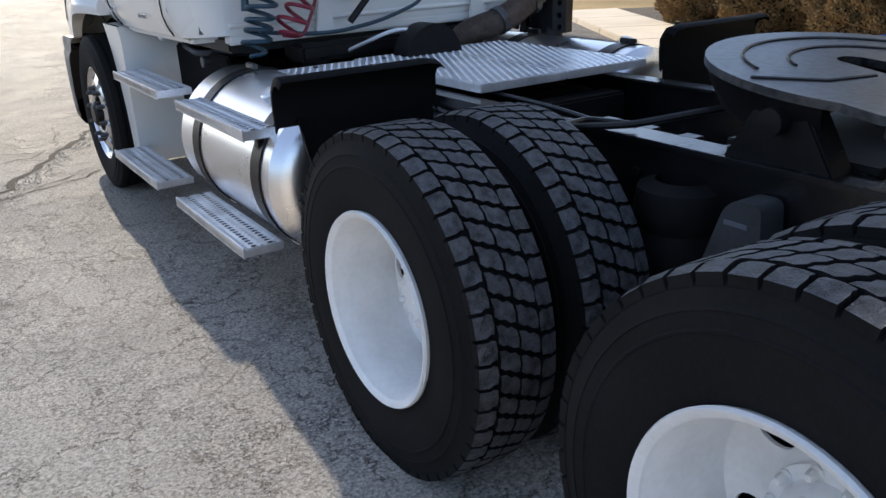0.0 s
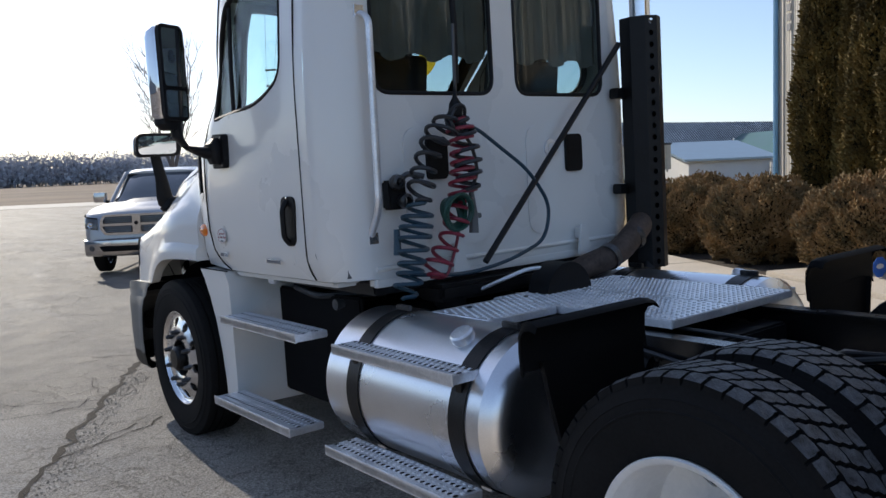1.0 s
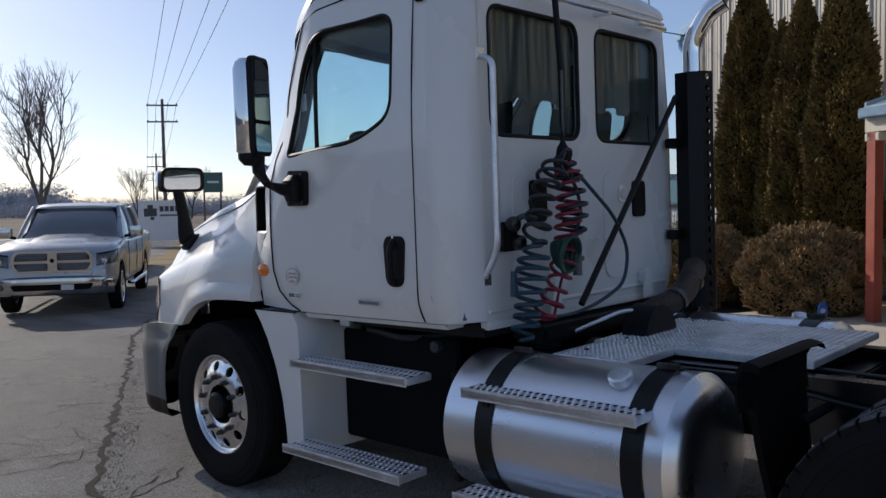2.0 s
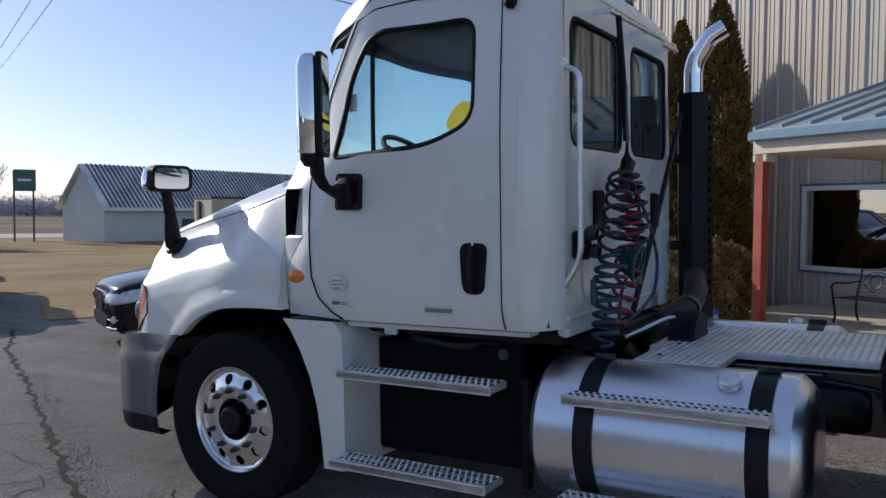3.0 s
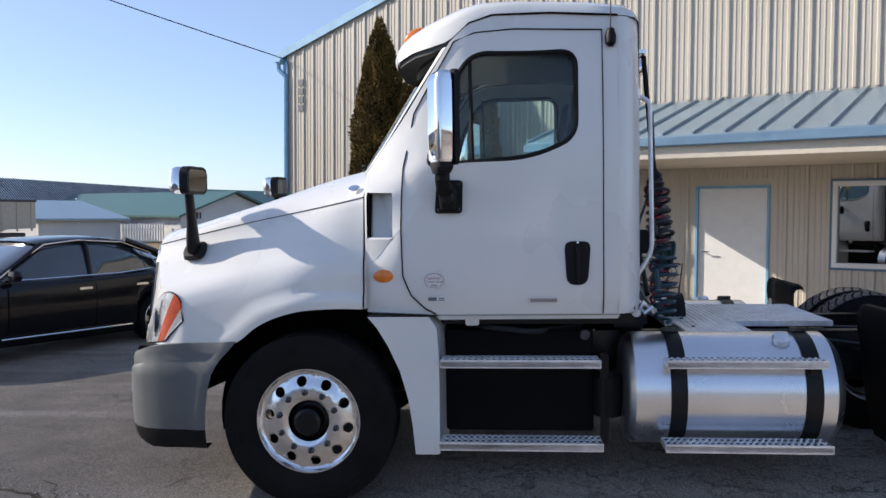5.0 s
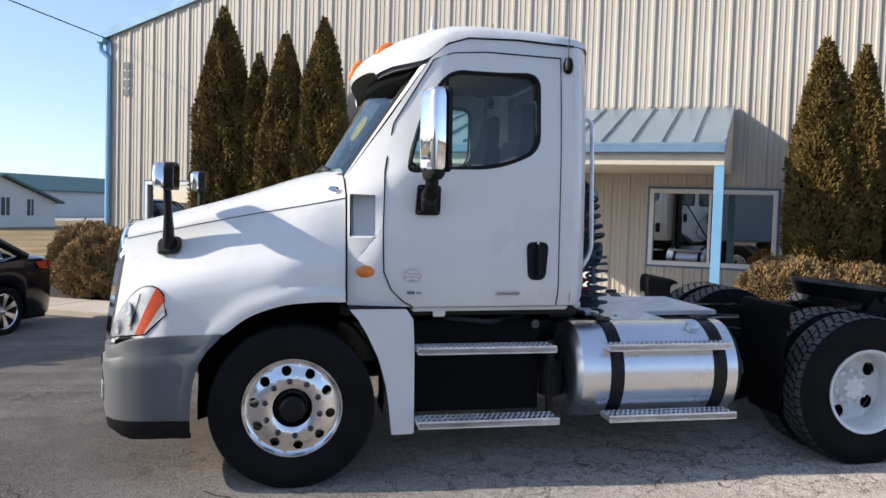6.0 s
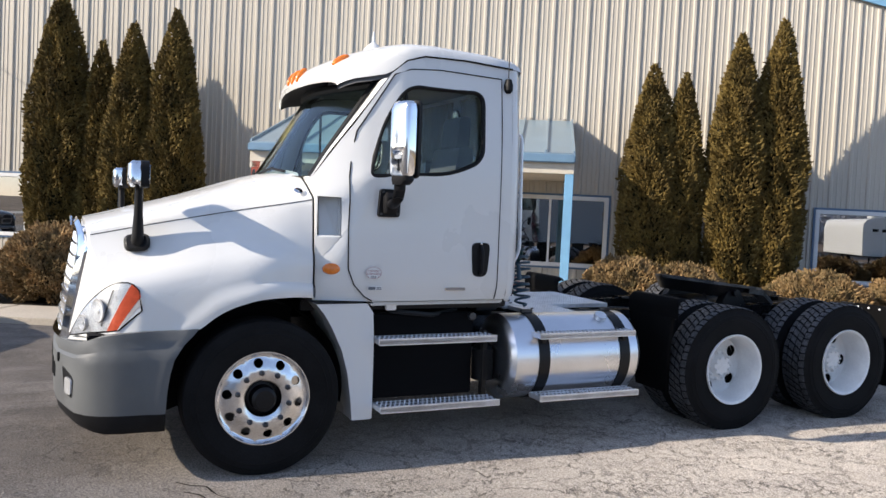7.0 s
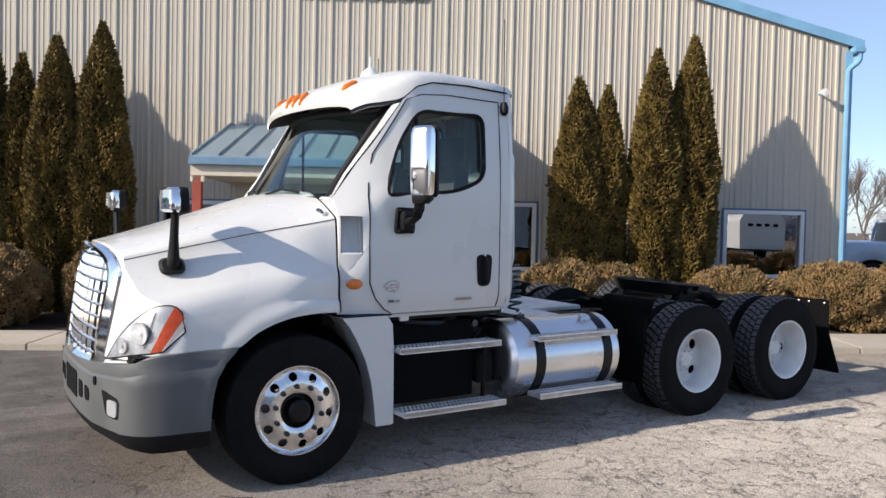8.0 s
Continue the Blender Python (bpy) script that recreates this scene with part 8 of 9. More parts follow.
def pickup(name, label, paint, m, detail=True):
    """Full-size crew-cab pickup about its front axle's mid wheelbase; y ahead."""
    pk = thing(name, label, "pickup truck", m)
    AP = (1.80, -1.80)
    P_TOP = [(-2.95, 1.28), (-2.9, 1.30), (-1.15, 1.30), (-1.0, 1.24), (1.0, 1.24), (1.3, 1.27), (1.8, 1.24), (2.2, 1.20), (2.42, 1.16), (2.56, 1.10), (2.64, 1.03), (2.68, 0.95)]
    P_W = [(-2.95, 0.97), (-2.0, 1.0), (0, 1.0), (1.8, 1.0), (2.35, 0.985), (2.52, 0.955), (2.62, 0.90), (2.68, 0.83)]
    part("body", car_body(stations_for(-2.95, 2.68, AP, 0.47), P_TOP, P_W, AP, 0.46, 0.08, 0.47, 0.40), paint, pk, "body panels")
    part("glasshouse", cabin([(1.22, 0.88, 1.22, 0.80, 1.25), (0.95, 0.90, 1.22, 0.78, 1.42), (0.45, 0.92, 1.22, 0.74, 1.84), (0.2, 0.93, 1.22, 0.74, 1.89), (-0.7, 0.93, 1.22, 0.74, 1.89), (-1.08, 0.92, 1.22, 0.75, 1.80), (-1.16, 0.92, 1.22, 0.78, 1.3)]), M_AUTOGL, pk, "dark windows")
    part("roof", cabin([(0.50, 0.74, 1.80, 0.73, 1.845), (0.2, 0.75, 1.85, 0.735, 1.90), (-0.7, 0.75, 1.85, 0.735, 1.90), (-1.08, 0.75, 1.77, 0.74, 1.82)]), paint, pk, "roof")
    hoodb = loft([[(x, y, curve1(P_TOP, y) + lift + dz * (lift + 0.02) / 0.05) for x, dz in ((-0.56, -0.020), (-0.47, 0.002), (-0.40, 0.034), (0, 0.046), (0.40, 0.034), (0.47, 0.002), (0.56, -0.020))] for y, lift in ((1.25, 0.032), (1.6, 0.030), (2.0, 0.022), (2.3, 0.008), (2.45, -0.012))])
    part("hood_bulge", hoodb, paint, pk)
    for s in (-1, 1):
        part("a_pillar", tube([(s * 0.89, 1.15, 1.24), (s * 0.82, 0.8, 1.55), (s * 0.75, 0.45, 1.83)], 0.035, 8), paint, pk)
        part("b_pillar", tube([(s * 0.93, -0.1, 1.24), (s * 0.85, -0.12, 1.62), (s * 0.755, -0.14, 1.84)], 0.04, 8), paint, pk)
        part("rear_pillar", tube([(s * 0.925, -1.1, 1.24), (s * 0.85, -1.08, 1.62), (s * 0.755, -1.04, 1.82)], 0.06, 8), paint, pk)
        mi = part("mirror", slab_between([(s * 1.13, 1.0, 0.11, 0.05, 1.27), (s * 1.13, 1.0, 0.13, 0.06, 1.36), (s * 1.12, 1.0, 0.12, 0.05, 1.46)], 0.05), M_CARCHR if detail else paint, pk, "bright door mirror")
        part("mirror_arm", tube([(s * 0.92, 1.02, 1.27), (s * 1.08, 1.0, 1.30)], 0.03, 8), M_PLASTIC, mi)
        lampf = ((0.68, 2.700), (0.78, 2.685), (0.87, 2.645), (0.93, 2.575), (0.968, 2.47), (0.985, 2.36))
        lamp_ = part("headlight", loft([[(s * x, y + dy, z0 + k * 0.012) for k, (x, y) in enumerate(lampf)] for z0, dy in ((0.825, -0.03), (0.832, 0.006), (0.92, 0.010), (1.00, -0.022), (1.03, -0.05))]), M_DKLENS, pk, "smoked wrap-round headlight")
        part("lamp_brow", tube([(s * x, y - 0.04, 1.035 + k * 0.012) for k, (x, y) in enumerate(lampf)], 0.010, 6), M_SEAM, lamp_)
        part("projector", lathe([(0, 0.052), (0.012, 0.050), (0.008, 0.034), (0.014, 0.020), (0.016, 0.0005)], 16, 'y', m=Matrix.Translation((s * 0.80, 2.684, 0.925))), M_CARCHR, lamp_, "round projector lamp")
        part("turn_lamp", loft([[(s * x, y + 0.006, z) for x, y in lampf[3:]] for z in (0.875, 0.90, 0.925)]), M_AMBER, lamp_, "amber side lamp")
        for y in AP:
            car_wheel(pk, s * 0.86, y, s, 1.17)
            part("arch_liner", loft([[(s * x, y + 0.48 * math.sin(a), 0.40 + 0.48 * math.cos(a)) for a in [-1.7 + 3.4 * k / 14 for k in range(15)]] for x in (0.96, 0.55)]), M_SEAM, pk)
        part("side_step", tube([(s * 1.0, 1.2, 0.42), (s * 1.04, 1.1, 0.40), (s * 1.04, -1.0, 0.40), (s * 1.0, -1.1, 0.42)], 0.035, 8), M_CARCHR, pk, "bright side step")
        for y in (1.05, -0.1, -1.05):
            part("door_gap", tube([(s * 0.985, y, 0.55), (s * 1.003, y, 0.85), (s * 0.99, y, 1.18)], 0.005, 4), M_SEAM, pk)
    part("underbody", box(-0.8, 0.8, -2.8, 2.3, 0.36, 0.55), M_SEAM, pk, smooth=False)
    hexa = rounded([(-0.56, 0.735), (0.56, 0.735), (0.645, 0.86), (0.62, 1.02), (0.56, 1.10), (-0.56, 1.10), (-0.62, 1.02), (-0.645, 0.86)], 0.05)
    gr_ = part("grille", prism(hexa, 'y', 2.60, 2.70, 0.02), M_CARCHR, pk, "chrome cross-bar grille")
    for sx in (-1, 1):
        for mesh_ in ([(0.075, 0.775), (0.525, 0.775), (0.585, 0.865), (0.585, 0.895), (0.075, 0.895)], [(0.075, 0.94), (0.58, 0.94), (0.57, 1.01), (0.525, 1.062), (0.075, 1.062)]):
            part("grille_mesh", prism([(sx * x, z) for x, z in rounded(mesh_, 0.02)], 'y', 2.696, 2.706), M_PLASTIC, gr_)
            if detail:
                z0, z1 = mesh_[0][1], mesh_[-1][1]
                for k in range(3):
                    zz = z0 + (z1 - z0) * (k + 0.7) / 3.4
                    part("grille_wave", tube([(sx * (0.09 + 0.042 * i), 2.708, zz + (0.008 if i % 2 else -0.008)) for i in range(12)], 0.0045, 4), M_CARCHR, gr_)
    part("centre_shield", prism(rounded([(-0.055, 0.74), (0.055, 0.74), (0.075, 0.92), (0.06, 1.09), (-0.06, 1.09), (-0.075, 0.92)], 0.02), 'y', 2.69, 2.722, 0.008), M_CARCHR, gr_, "chrome centre shield")
    part("badge", lathe([(0, 0.036), (0.008, 0.034), (0.012, 0.0005)], 16, 'y', m=Matrix.Translation((0, 2.72, 0.94))), M_SEAM, gr_)
    bu = part("bumper", loft([[(x, 2.79 - 0.20 * abs(x / 1.0) ** 3 + dy, z + 0.02 * (1 - (x / 1.0) ** 2) * up) for x in [-0.945 + 0.118125 * k for k in range(17)]] for z, dy, up in ((0.36, -0.08, 0), (0.39, -0.01, 0), (0.44, 0.0, 0), (0.56, 0.015, 0), (0.63, 0.005, 1), (0.655, -0.03, 1), (0.66, -0.12, 1))]), M_CARCHR, pk, "chrome front bumper")
    part("intake", prism(rounded([(-0.58, 0.455), (0.58, 0.455), (0.64, 0.55), (-0.64, 0.55)], 0.03), 'y', 2.70, 2.812, 0.006), M_SEAM, bu, "black centre intake")
    part("blank_plate", box(-0.34, -0.14, 2.81, 2.818, 0.455, 0.545, 0.004), M_WHITE, bu)
    for s in (-1, 1):
        part("fog_lamp", lathe([(0, 0.055), (0.012, 0.05), (0.014, 0.0005)], 16, 'y', m=Matrix.Translation((s * 0.80, 2.69, 0.51)) @ Matrix.Rotation(-s * 0.35, 4, 'Z')), M_DKLENS, bu)
    part("air_dam", box(-0.85, 0.85, 2.45, 2.6, 0.36, 0.50, 0.02), M_PLASTIC, pk)
    return pk


pickup("pickup_truck", "silver full-size pickup with chrome grille and bumper", M_SILVER, place(12.2, 3.60, (-1, 0.03)) @ Matrix.Scale(1.02, 4))
pickup("pickup_truck", "dark pickup parked behind the silver one", M_CARBLK, place(20.5, 4.6, (-1, 0.0)), False)
pickup("pickup_truck", "pale blue pickup parked beyond the building", M_CARBLU, place(-14.4, -14.6, (-1, 0.12)), False)

# ---- bench, small sign ----
bench = thing("garden_bench", "ornate black metal bench on the porch", "bench", Matrix.Translation(bp(1.17, -7.75, 0.13)) @ B_M @ Matrix.Diagonal((1, 1, 0.8, 1)))
for x in (-0.68, 0.68):
    part("leg", tube(bend([(x, 0.34, 0.0), (x, 0.30, 0.12), (x, 0.34, 0.30), (x, 0.36, 0.42)], 0.06), 0.016, 8), M_BLACK, bench)
    part("leg", tube(bend([(x, -0.16, 0.0), (x, -0.10, 0.16), (x, -0.12, 0.42), (x, -0.22, 0.86)], 0.08), 0.016, 8), M_BLACK, bench)
    part("armrest", tube(bend([(x, 0.36, 0.42), (x, 0.40, 0.60), (x, 0.34, 0.65), (x, 0.05, 0.63), (x, -0.17, 0.66)], 0.06), 0.014, 8), M_BLACK, bench)
for k in range(9):
    y = 0.34 - k * 0.056
    part("seat_slat", box(-0.68, 0.68, y - 0.018, y + 0.018, 0.405, 0.42, 0.003), M_BLACK, bench)
part("top_rail", tube([(-0.68, -0.22, 0.84), (-0.45, -0.225, 0.86), (-0.2, -0.23, 0.93), (0.0, -0.23, 0.95), (0.2, -0.23, 0.93), (0.45, -0.225, 0.86), (0.68, -0.22, 0.84)], 0.014, 8), M_BLACK, bench)
part("lower_rail", tube([(-0.68, -0.14, 0.50), (0.68, -0.14, 0.50)], 0.011, 8), M_BLACK, bench)
for cx_ in (-0.45, -0.15, 0.15, 0.45):
    for r, h in ((0.17, 0.15), (0.08, 0.12)):
        part("scroll", tube([(cx_ + r * math.cos(a), -0.14 - 0.08 * (0.17 + h * math.sin(a)) / 0.34, 0.67 + h * math.sin(a)) for a in [2 * math.pi * k / 20 for k in range(21)]], 0.008, 5), M_BLACK, bench)
ss = thing("stake_sign", "small blue octagonal yard sign on a stake", "yard sign", Matrix.Translation(bp(2.46, -5.92, 0.05)) @ Matrix.Rotation(-BA + radians(20), 4, 'Z'))
M_SIGNB = mat("blue_sign_enamel", (0.03, 0.14, 0.55), 0.4)
part("stake", box(-0.012, 0.012, -0.006, 0.006, -0.1, 0.15, 0.002), M_STEP, ss)
part("sign_face", prism([(0.12 * math.cos(a), 0.20 + 0.12 * math.sin(a)) for a in [math.pi / 8 + math.pi / 4 * k for k in range(8)]], 'y', -0.012, -0.0065, 0.001), M_SIGNB, ss, "blue octagon face")
part("pale_mark", prism([(0.065 * math.cos(a), 0.21 + 0.03 * math.sin(a)) for a in [math.pi / 4 * k for k in range(8)]], 'y', -0.0145, -0.0125), M_WHITE, ss)

# ---- far things across the lawn ----
def far_m(u, n, ahead):
    return place(u, n, ahead)


M_DGREY = mat("dark_trim", (0.06, 0.065, 0.07), 0.6)
barn = thing("long_barn", "long low white barn with bright streaked metal roof", "barn", far_m(58.27, -11.9, (0.47, -0.883)))
# y along the ridge, x to its right (towards the yard); ground at 0
BL0, BL1, BHW, BE, BR = -11.0, 60.0, 2.3, 2.25, 4.95
part("wall", box(-BHW, BHW, BL0, BL1, -0.3, BE), M_WALLW, barn, "white metal wall", smooth=False)
part("gable", prism([(-BHW, BE), (BHW, BE), (0, BR - 0.05)], 'y', BL0, BL1), M_WALLW, barn, smooth=False)
for s in (-1, 1):
    part("roof", prism([(0, BR), (s * (BHW + 0.4), BE - 0.1), (s * (BHW + 0.4), BE + 0.0), (0, BR + 0.1)], 'y', BL0 - 0.3, BL1 + 0.3), M_TINR, barn, "ribbed metal roof painted pale with sun glint", smooth=False)
# dark ribs paint the shaded streaks between the glints
for k in range(210):
    y = BL0 + 0.2 + k * 0.335
    rib = prism([(0, BR + 0.102), (BHW + 0.4, BE + 0.002), (BHW + 0.4, BE + 0.06), (0, BR + 0.16)], 'y', y, y + 0.12)
    part("roof_rib", rib, M_TINR2, barn, smooth=False)
for k in range(6):
    part("barn_window", box(BHW + 0.002, BHW + 0.05, BL0 + 6 + k * 9.5, BL0 + 7.0 + k * 9.5, 0.65, 1.5), M_DGREY, barn, smooth=False)
part("eave_trim", box(BHW + 0.38, BHW + 0.46, BL0 - 0.3, BL1 + 0.3, BE - 0.22, BE - 0.02), M_FRAMEW, barn, smooth=False)

trailer = thing("grain_trailer", "cream hopper trailer parked before the barn", "trailer", far_m(40.8, -12.9, (0.17, -0.985)))
tb = prism([(-5.9, 1.05), (-5.9, 2.72), (5.9, 2.72), (5.9, 1.30), (4.2, 1.25), (2.6, 0.75), (1.2, 0.75), (0.2, 1.3), (-1.0, 0.75), (-2.4, 0.75), (-3.8, 1.15)], 'x', -1.22, 1.22)
part("hopper", tb, M_CREAMTR, trailer, "cream ribbed hopper body", smooth=False)
part("top_rail", box(-1.27, 1.27, -5.95, 5.95, 2.72, 2.84, 0.02), M_DGREY, trailer, "dark roll tarp")
for k in range(14):
    for s in (-1, 1):
        part("side_post", box(s * 1.225 - 0.03, s * 1.225 + 0.03, -5.7 + k * 0.87, -5.62 + k * 0.87, 1.15, 2.72), M_CREAMTR, trailer, smooth=False)
part("frame", box(-0.5, 0.5, -5.9, 5.8, 0.82, 1.04), M_DGREY, trailer, smooth=False)
part("end_ladder", box(-0.6, -0.2, -6.02, -5.91, 1.0, 2.6, 0.02), M_DGREY, trailer)
for y in (-5.0, -3.75):
    for s in (-1, 1):
        w = share("wheel", ME_CTYRE, trailer, Matrix.Translation((s * 1.05, y, 0.5)) @ Matrix.Diagonal((2.2, 1.46, 1.46, 1)))
        share("wheel_disc", ME_CBRK, trailer, Matrix.Translation((s * 1.2, y, 0.5)) @ Matrix.Diagonal((1, 1.46, 1.46, 1)))
part("landing_leg", box(-0.9, 0.9, 3.5, 3.65, -0.02, 1.2), M_DGREY, trailer, smooth=False)


def gable_house(name, label, u0, u1, n0, n1, eave, ridge, along_u, windows=(), wall=None, roofm=None):
    h = thing(name, label, "building", Matrix.Translation((0, 0, -0.55)) @ B_M)
    wm, rm = wall or M_WALLW, roofm or M_GREENR
    part("wall", box(u0, u1, n0, n1, -0.3, eave), wm, h, smooth=False)
    if along_u:
        nm, hw = (n0 + n1) / 2, (n1 - n0) / 2
        part("gable", prism([(n0, eave), (n1, eave), (nm, ridge - 0.06)], 'x', u0, u1), wm, h, smooth=False)
        for s in (-1, 1):
            part("roof", prism([(nm, ridge), (nm + s * (hw + 0.5), eave - 0.15), (nm + s * (hw + 0.5), eave), (nm, ridge + 0.15)], 'x', u0 - 0.5, u1 + 0.5), rm, h, "green metal roof", smooth=False)
    else:
        um, hw = (u0 + u1) / 2, (u1 - u0) / 2
        part("gable", prism([(u0, eave), (u1, eave), (um, ridge - 0.06)], 'y', n0, n1), wm, h, smooth=False)
        for s in (-1, 1):
            part("roof", prism([(um, ridge), (um + s * (hw + 0.5), eave - 0.15), (um + s * (hw + 0.5), eave), (um, ridge + 0.15)], 'y', n0 - 0.5, n1 + 0.5), rm, h, "green metal roof", smooth=False)
    for n_, z_, w_, h_ in windows:
        wi = part("window", box(u0 - 0.05, u0 - 0.003, n_ - w_ / 2, n_ + w_ / 2, z_, z_ + h_, 0.01), M_DGREY, h)
        part("window_frame", box(u0 - 0.06, u0 - 0.051, n_ - 0.03, n_ + 0.03, z_, z_ + h_), M_FRAMEW, wi, smooth=False)
    return h


gable_house("green_roof_building", "white building with dark green metal roof", 47.9, 72, -43.5, -33.6, 1.95, 3.75, True, ((-39.0, 0.9, 0.7, 1.3), (-41.2, 0.9, 0.55, 1.2), (-35.2, 1.7, 0.45, 0.5)))
gable_house("shed", "small white shed with grey-green roof", 50, 62, -30, -24, 1.75, 2.9, False, (), None, M_PROOF)
gable_house("green_roof_building", "distant white building with green roof", 76, 84, -84, -58, 3.2, 4.9, False)
fen = thing("picket_fence", "short white fence between the far buildings", "fence", Matrix.Translation((0, 0, -0.55)) @ B_M)
for k in range(16):
    part("picket", box(49.5, 49.56, -33.3 + k * 0.22, -33.18 + k * 0.22, 0, 1.35), M_FRAMEW, fen, smooth=False)
part("rail", box(49.57, 49.61, -33.3, -29.8, 0.9, 1.0), M_FRAMEW, fen, smooth=False)

dtr = thing("far_semi_truck", "white semi tractor parked by the far barn", "semi truck", far_m(57.5, -29.0, (-0.3, 1)))
part("cab", prism(rounded([(-1.2, 0.9), (-1.2, 3.0), (0.5, 3.0), (0.8, 2.2), (2.1, 1.9), (2.2, 0.9)], 0.12), 'x', -1.1, 1.1, 0.05), M_PAINT, dtr, "white cab")
part("side_window", prism([(-0.6, 1.95), (-0.6, 2.65), (0.4, 2.65), (0.6, 2.0)], 'x', -1.112, -1.102), M_AUTOGL, dtr, smooth=False)
part("exhaust", tube([(-0.95, -1.45, 1.0), (-0.95, -1.45, 3.3)], 0.1, 10), M_CHROME, dtr)
part("frame", box(-0.45, 0.45, -5, 2, 0.6, 0.89), M_BLACK, dtr, smooth=False)
for y in (1.3, -3.2, -4.4):
    for s in (-1, 1):
        share("wheel", ME_CTYRE, dtr, Matrix.Translation((s * 1.0, y, 0.5)) @ Matrix.Diagonal((1.6, 1.46, 1.46, 1)))


# utility poles and wires
def utility_pole(u, n, h, arms, label):
    p = thing("utility_pole", label, "utility pole", place(u, n, (0.98, -0.1)), "poles along the road")
    part("pole", tube([(0, 0, -0.4), (0, 0, h)], 0.16, 10, taper=[0.17, 0.11]), M_POLE, p)
    for i in range(arms):
        z = h - 0.5 - i * 1.3
        part("crossarm", box(-1.2, 1.2, -0.18, -0.06, z - 0.06, z + 0.06, 0.01), M_POLE, p)
        for x in (-1.1, -0.45, 0.45, 1.1):
            part("insulator", lathe([(z + 0.06, 0.03), (z + 0.1, 0.05), (z + 0.16, 0.02), (z + 0.165, 0.0005)], 8, 'z', m=Matrix.Translation((x, -0.12, 0))), M_STEEL, p)
    return p


utility_pole(64.3, 4.9, 10.9, 2, "tall weathered wooden utility pole")
utility_pole(112.0, 8.6, 9.6, 2, "wooden utility pole with two crossarms")
utility_pole(170.0, 13.0, 9.6, 2, "distant utility pole with crossarms")
utility_pole(17.8, 15.2, 12.2, 1, "wooden utility pole beside the yard")
utility_pole(-34.0, -4.0, 10.4, 2, "wooden utility pole beyond the building")


def wire(a, b, sag, r=0.012):
    a, b = Vector(a), Vector(b)
    ob = part("overhead_wire", tube([a.lerp(b, k / 16) - Vector((0, 0, sag * 4 * k / 16 * (1 - k / 16))) for k in range(17)], r, 5), M_PLASTIC)
    return tagged(ob, "thin black overhead wire", "wire", "overhead wires")


for dn in (-1.1, -0.45, 0.45, 1.1):
    wire(bp(64.3, 4.9 + dn, 10.6), bp(-34.0, -4.0 + dn, 10.1), 0.9)
    wire(bp(112.0, 8.6 + dn, 9.2), bp(64.3, 4.9 + dn, 10.6), 0.6, 0.016)
    wire(bp(170.0, 13.0 + dn, 9.2), bp(112.0, 8.6 + dn, 9.2), 0.6, 0.02)
wire(BU * 10.15 + BN * -8.85 + Vector((0, 0, 5.15)), bp(17.8, 15.2, 11.5), 0.4)

# signboards on the verge
sb = thing("signboard", "white roadside signboard with dark picture and lettering bars", "signboard", place(44.0, 3.9, (1, 0)))
part("board", box(-1.35, 1.35, -0.06, 0.02, 0.35, 2.65, 0.01), M_FRAMEW, sb)
for x in (-1.3, 1.3):
    part("post", box(x - 0.06, x + 0.06, 0.03, 0.13, -0.3, 2.7, 0.01), M_FRAMEW, sb)
for x0, x1, z0, z1 in ((-1.05, -0.35, 1.75, 2.2), (-0.85, -0.55, 2.2, 2.4), (-0.7, -0.5, 1.55, 1.72)):
    part("picture", box(x0, x1, -0.075, -0.0605, z0, z1, 0.004), M_DGREY, sb)
for i in range(5):
    part("lettering_bar", box(-0.2 + i * 0.28, 0.02 + i * 0.28, -0.075, -0.0605, 2.02, 2.32), M_DGREY, sb)
part("lettering_bar", box(-0.2, 1.1, -0.075, -0.0605, 1.75, 1.85), M_INK, sb)
sb2 = thing("post_sign", "dark green sign on two posts", "sign", place(54.4, 1.15, (1, 0)))
for x in (-0.62, 0.5):
    part("post", box(x - 0.06, x + 0.06, 0.0, 0.1, -0.3, 4.6, 0.01), M_POLE, sb2)
part("board", box(-0.6, 0.66, -0.06, -0.005, 3.25, 4.65, 0.01), M_GREENR, sb2, "dark green board")
part("lettering_bar", box(-0.4, 0.4, -0.075, -0.061, 3.9, 4.05), M_WHITE, sb2)


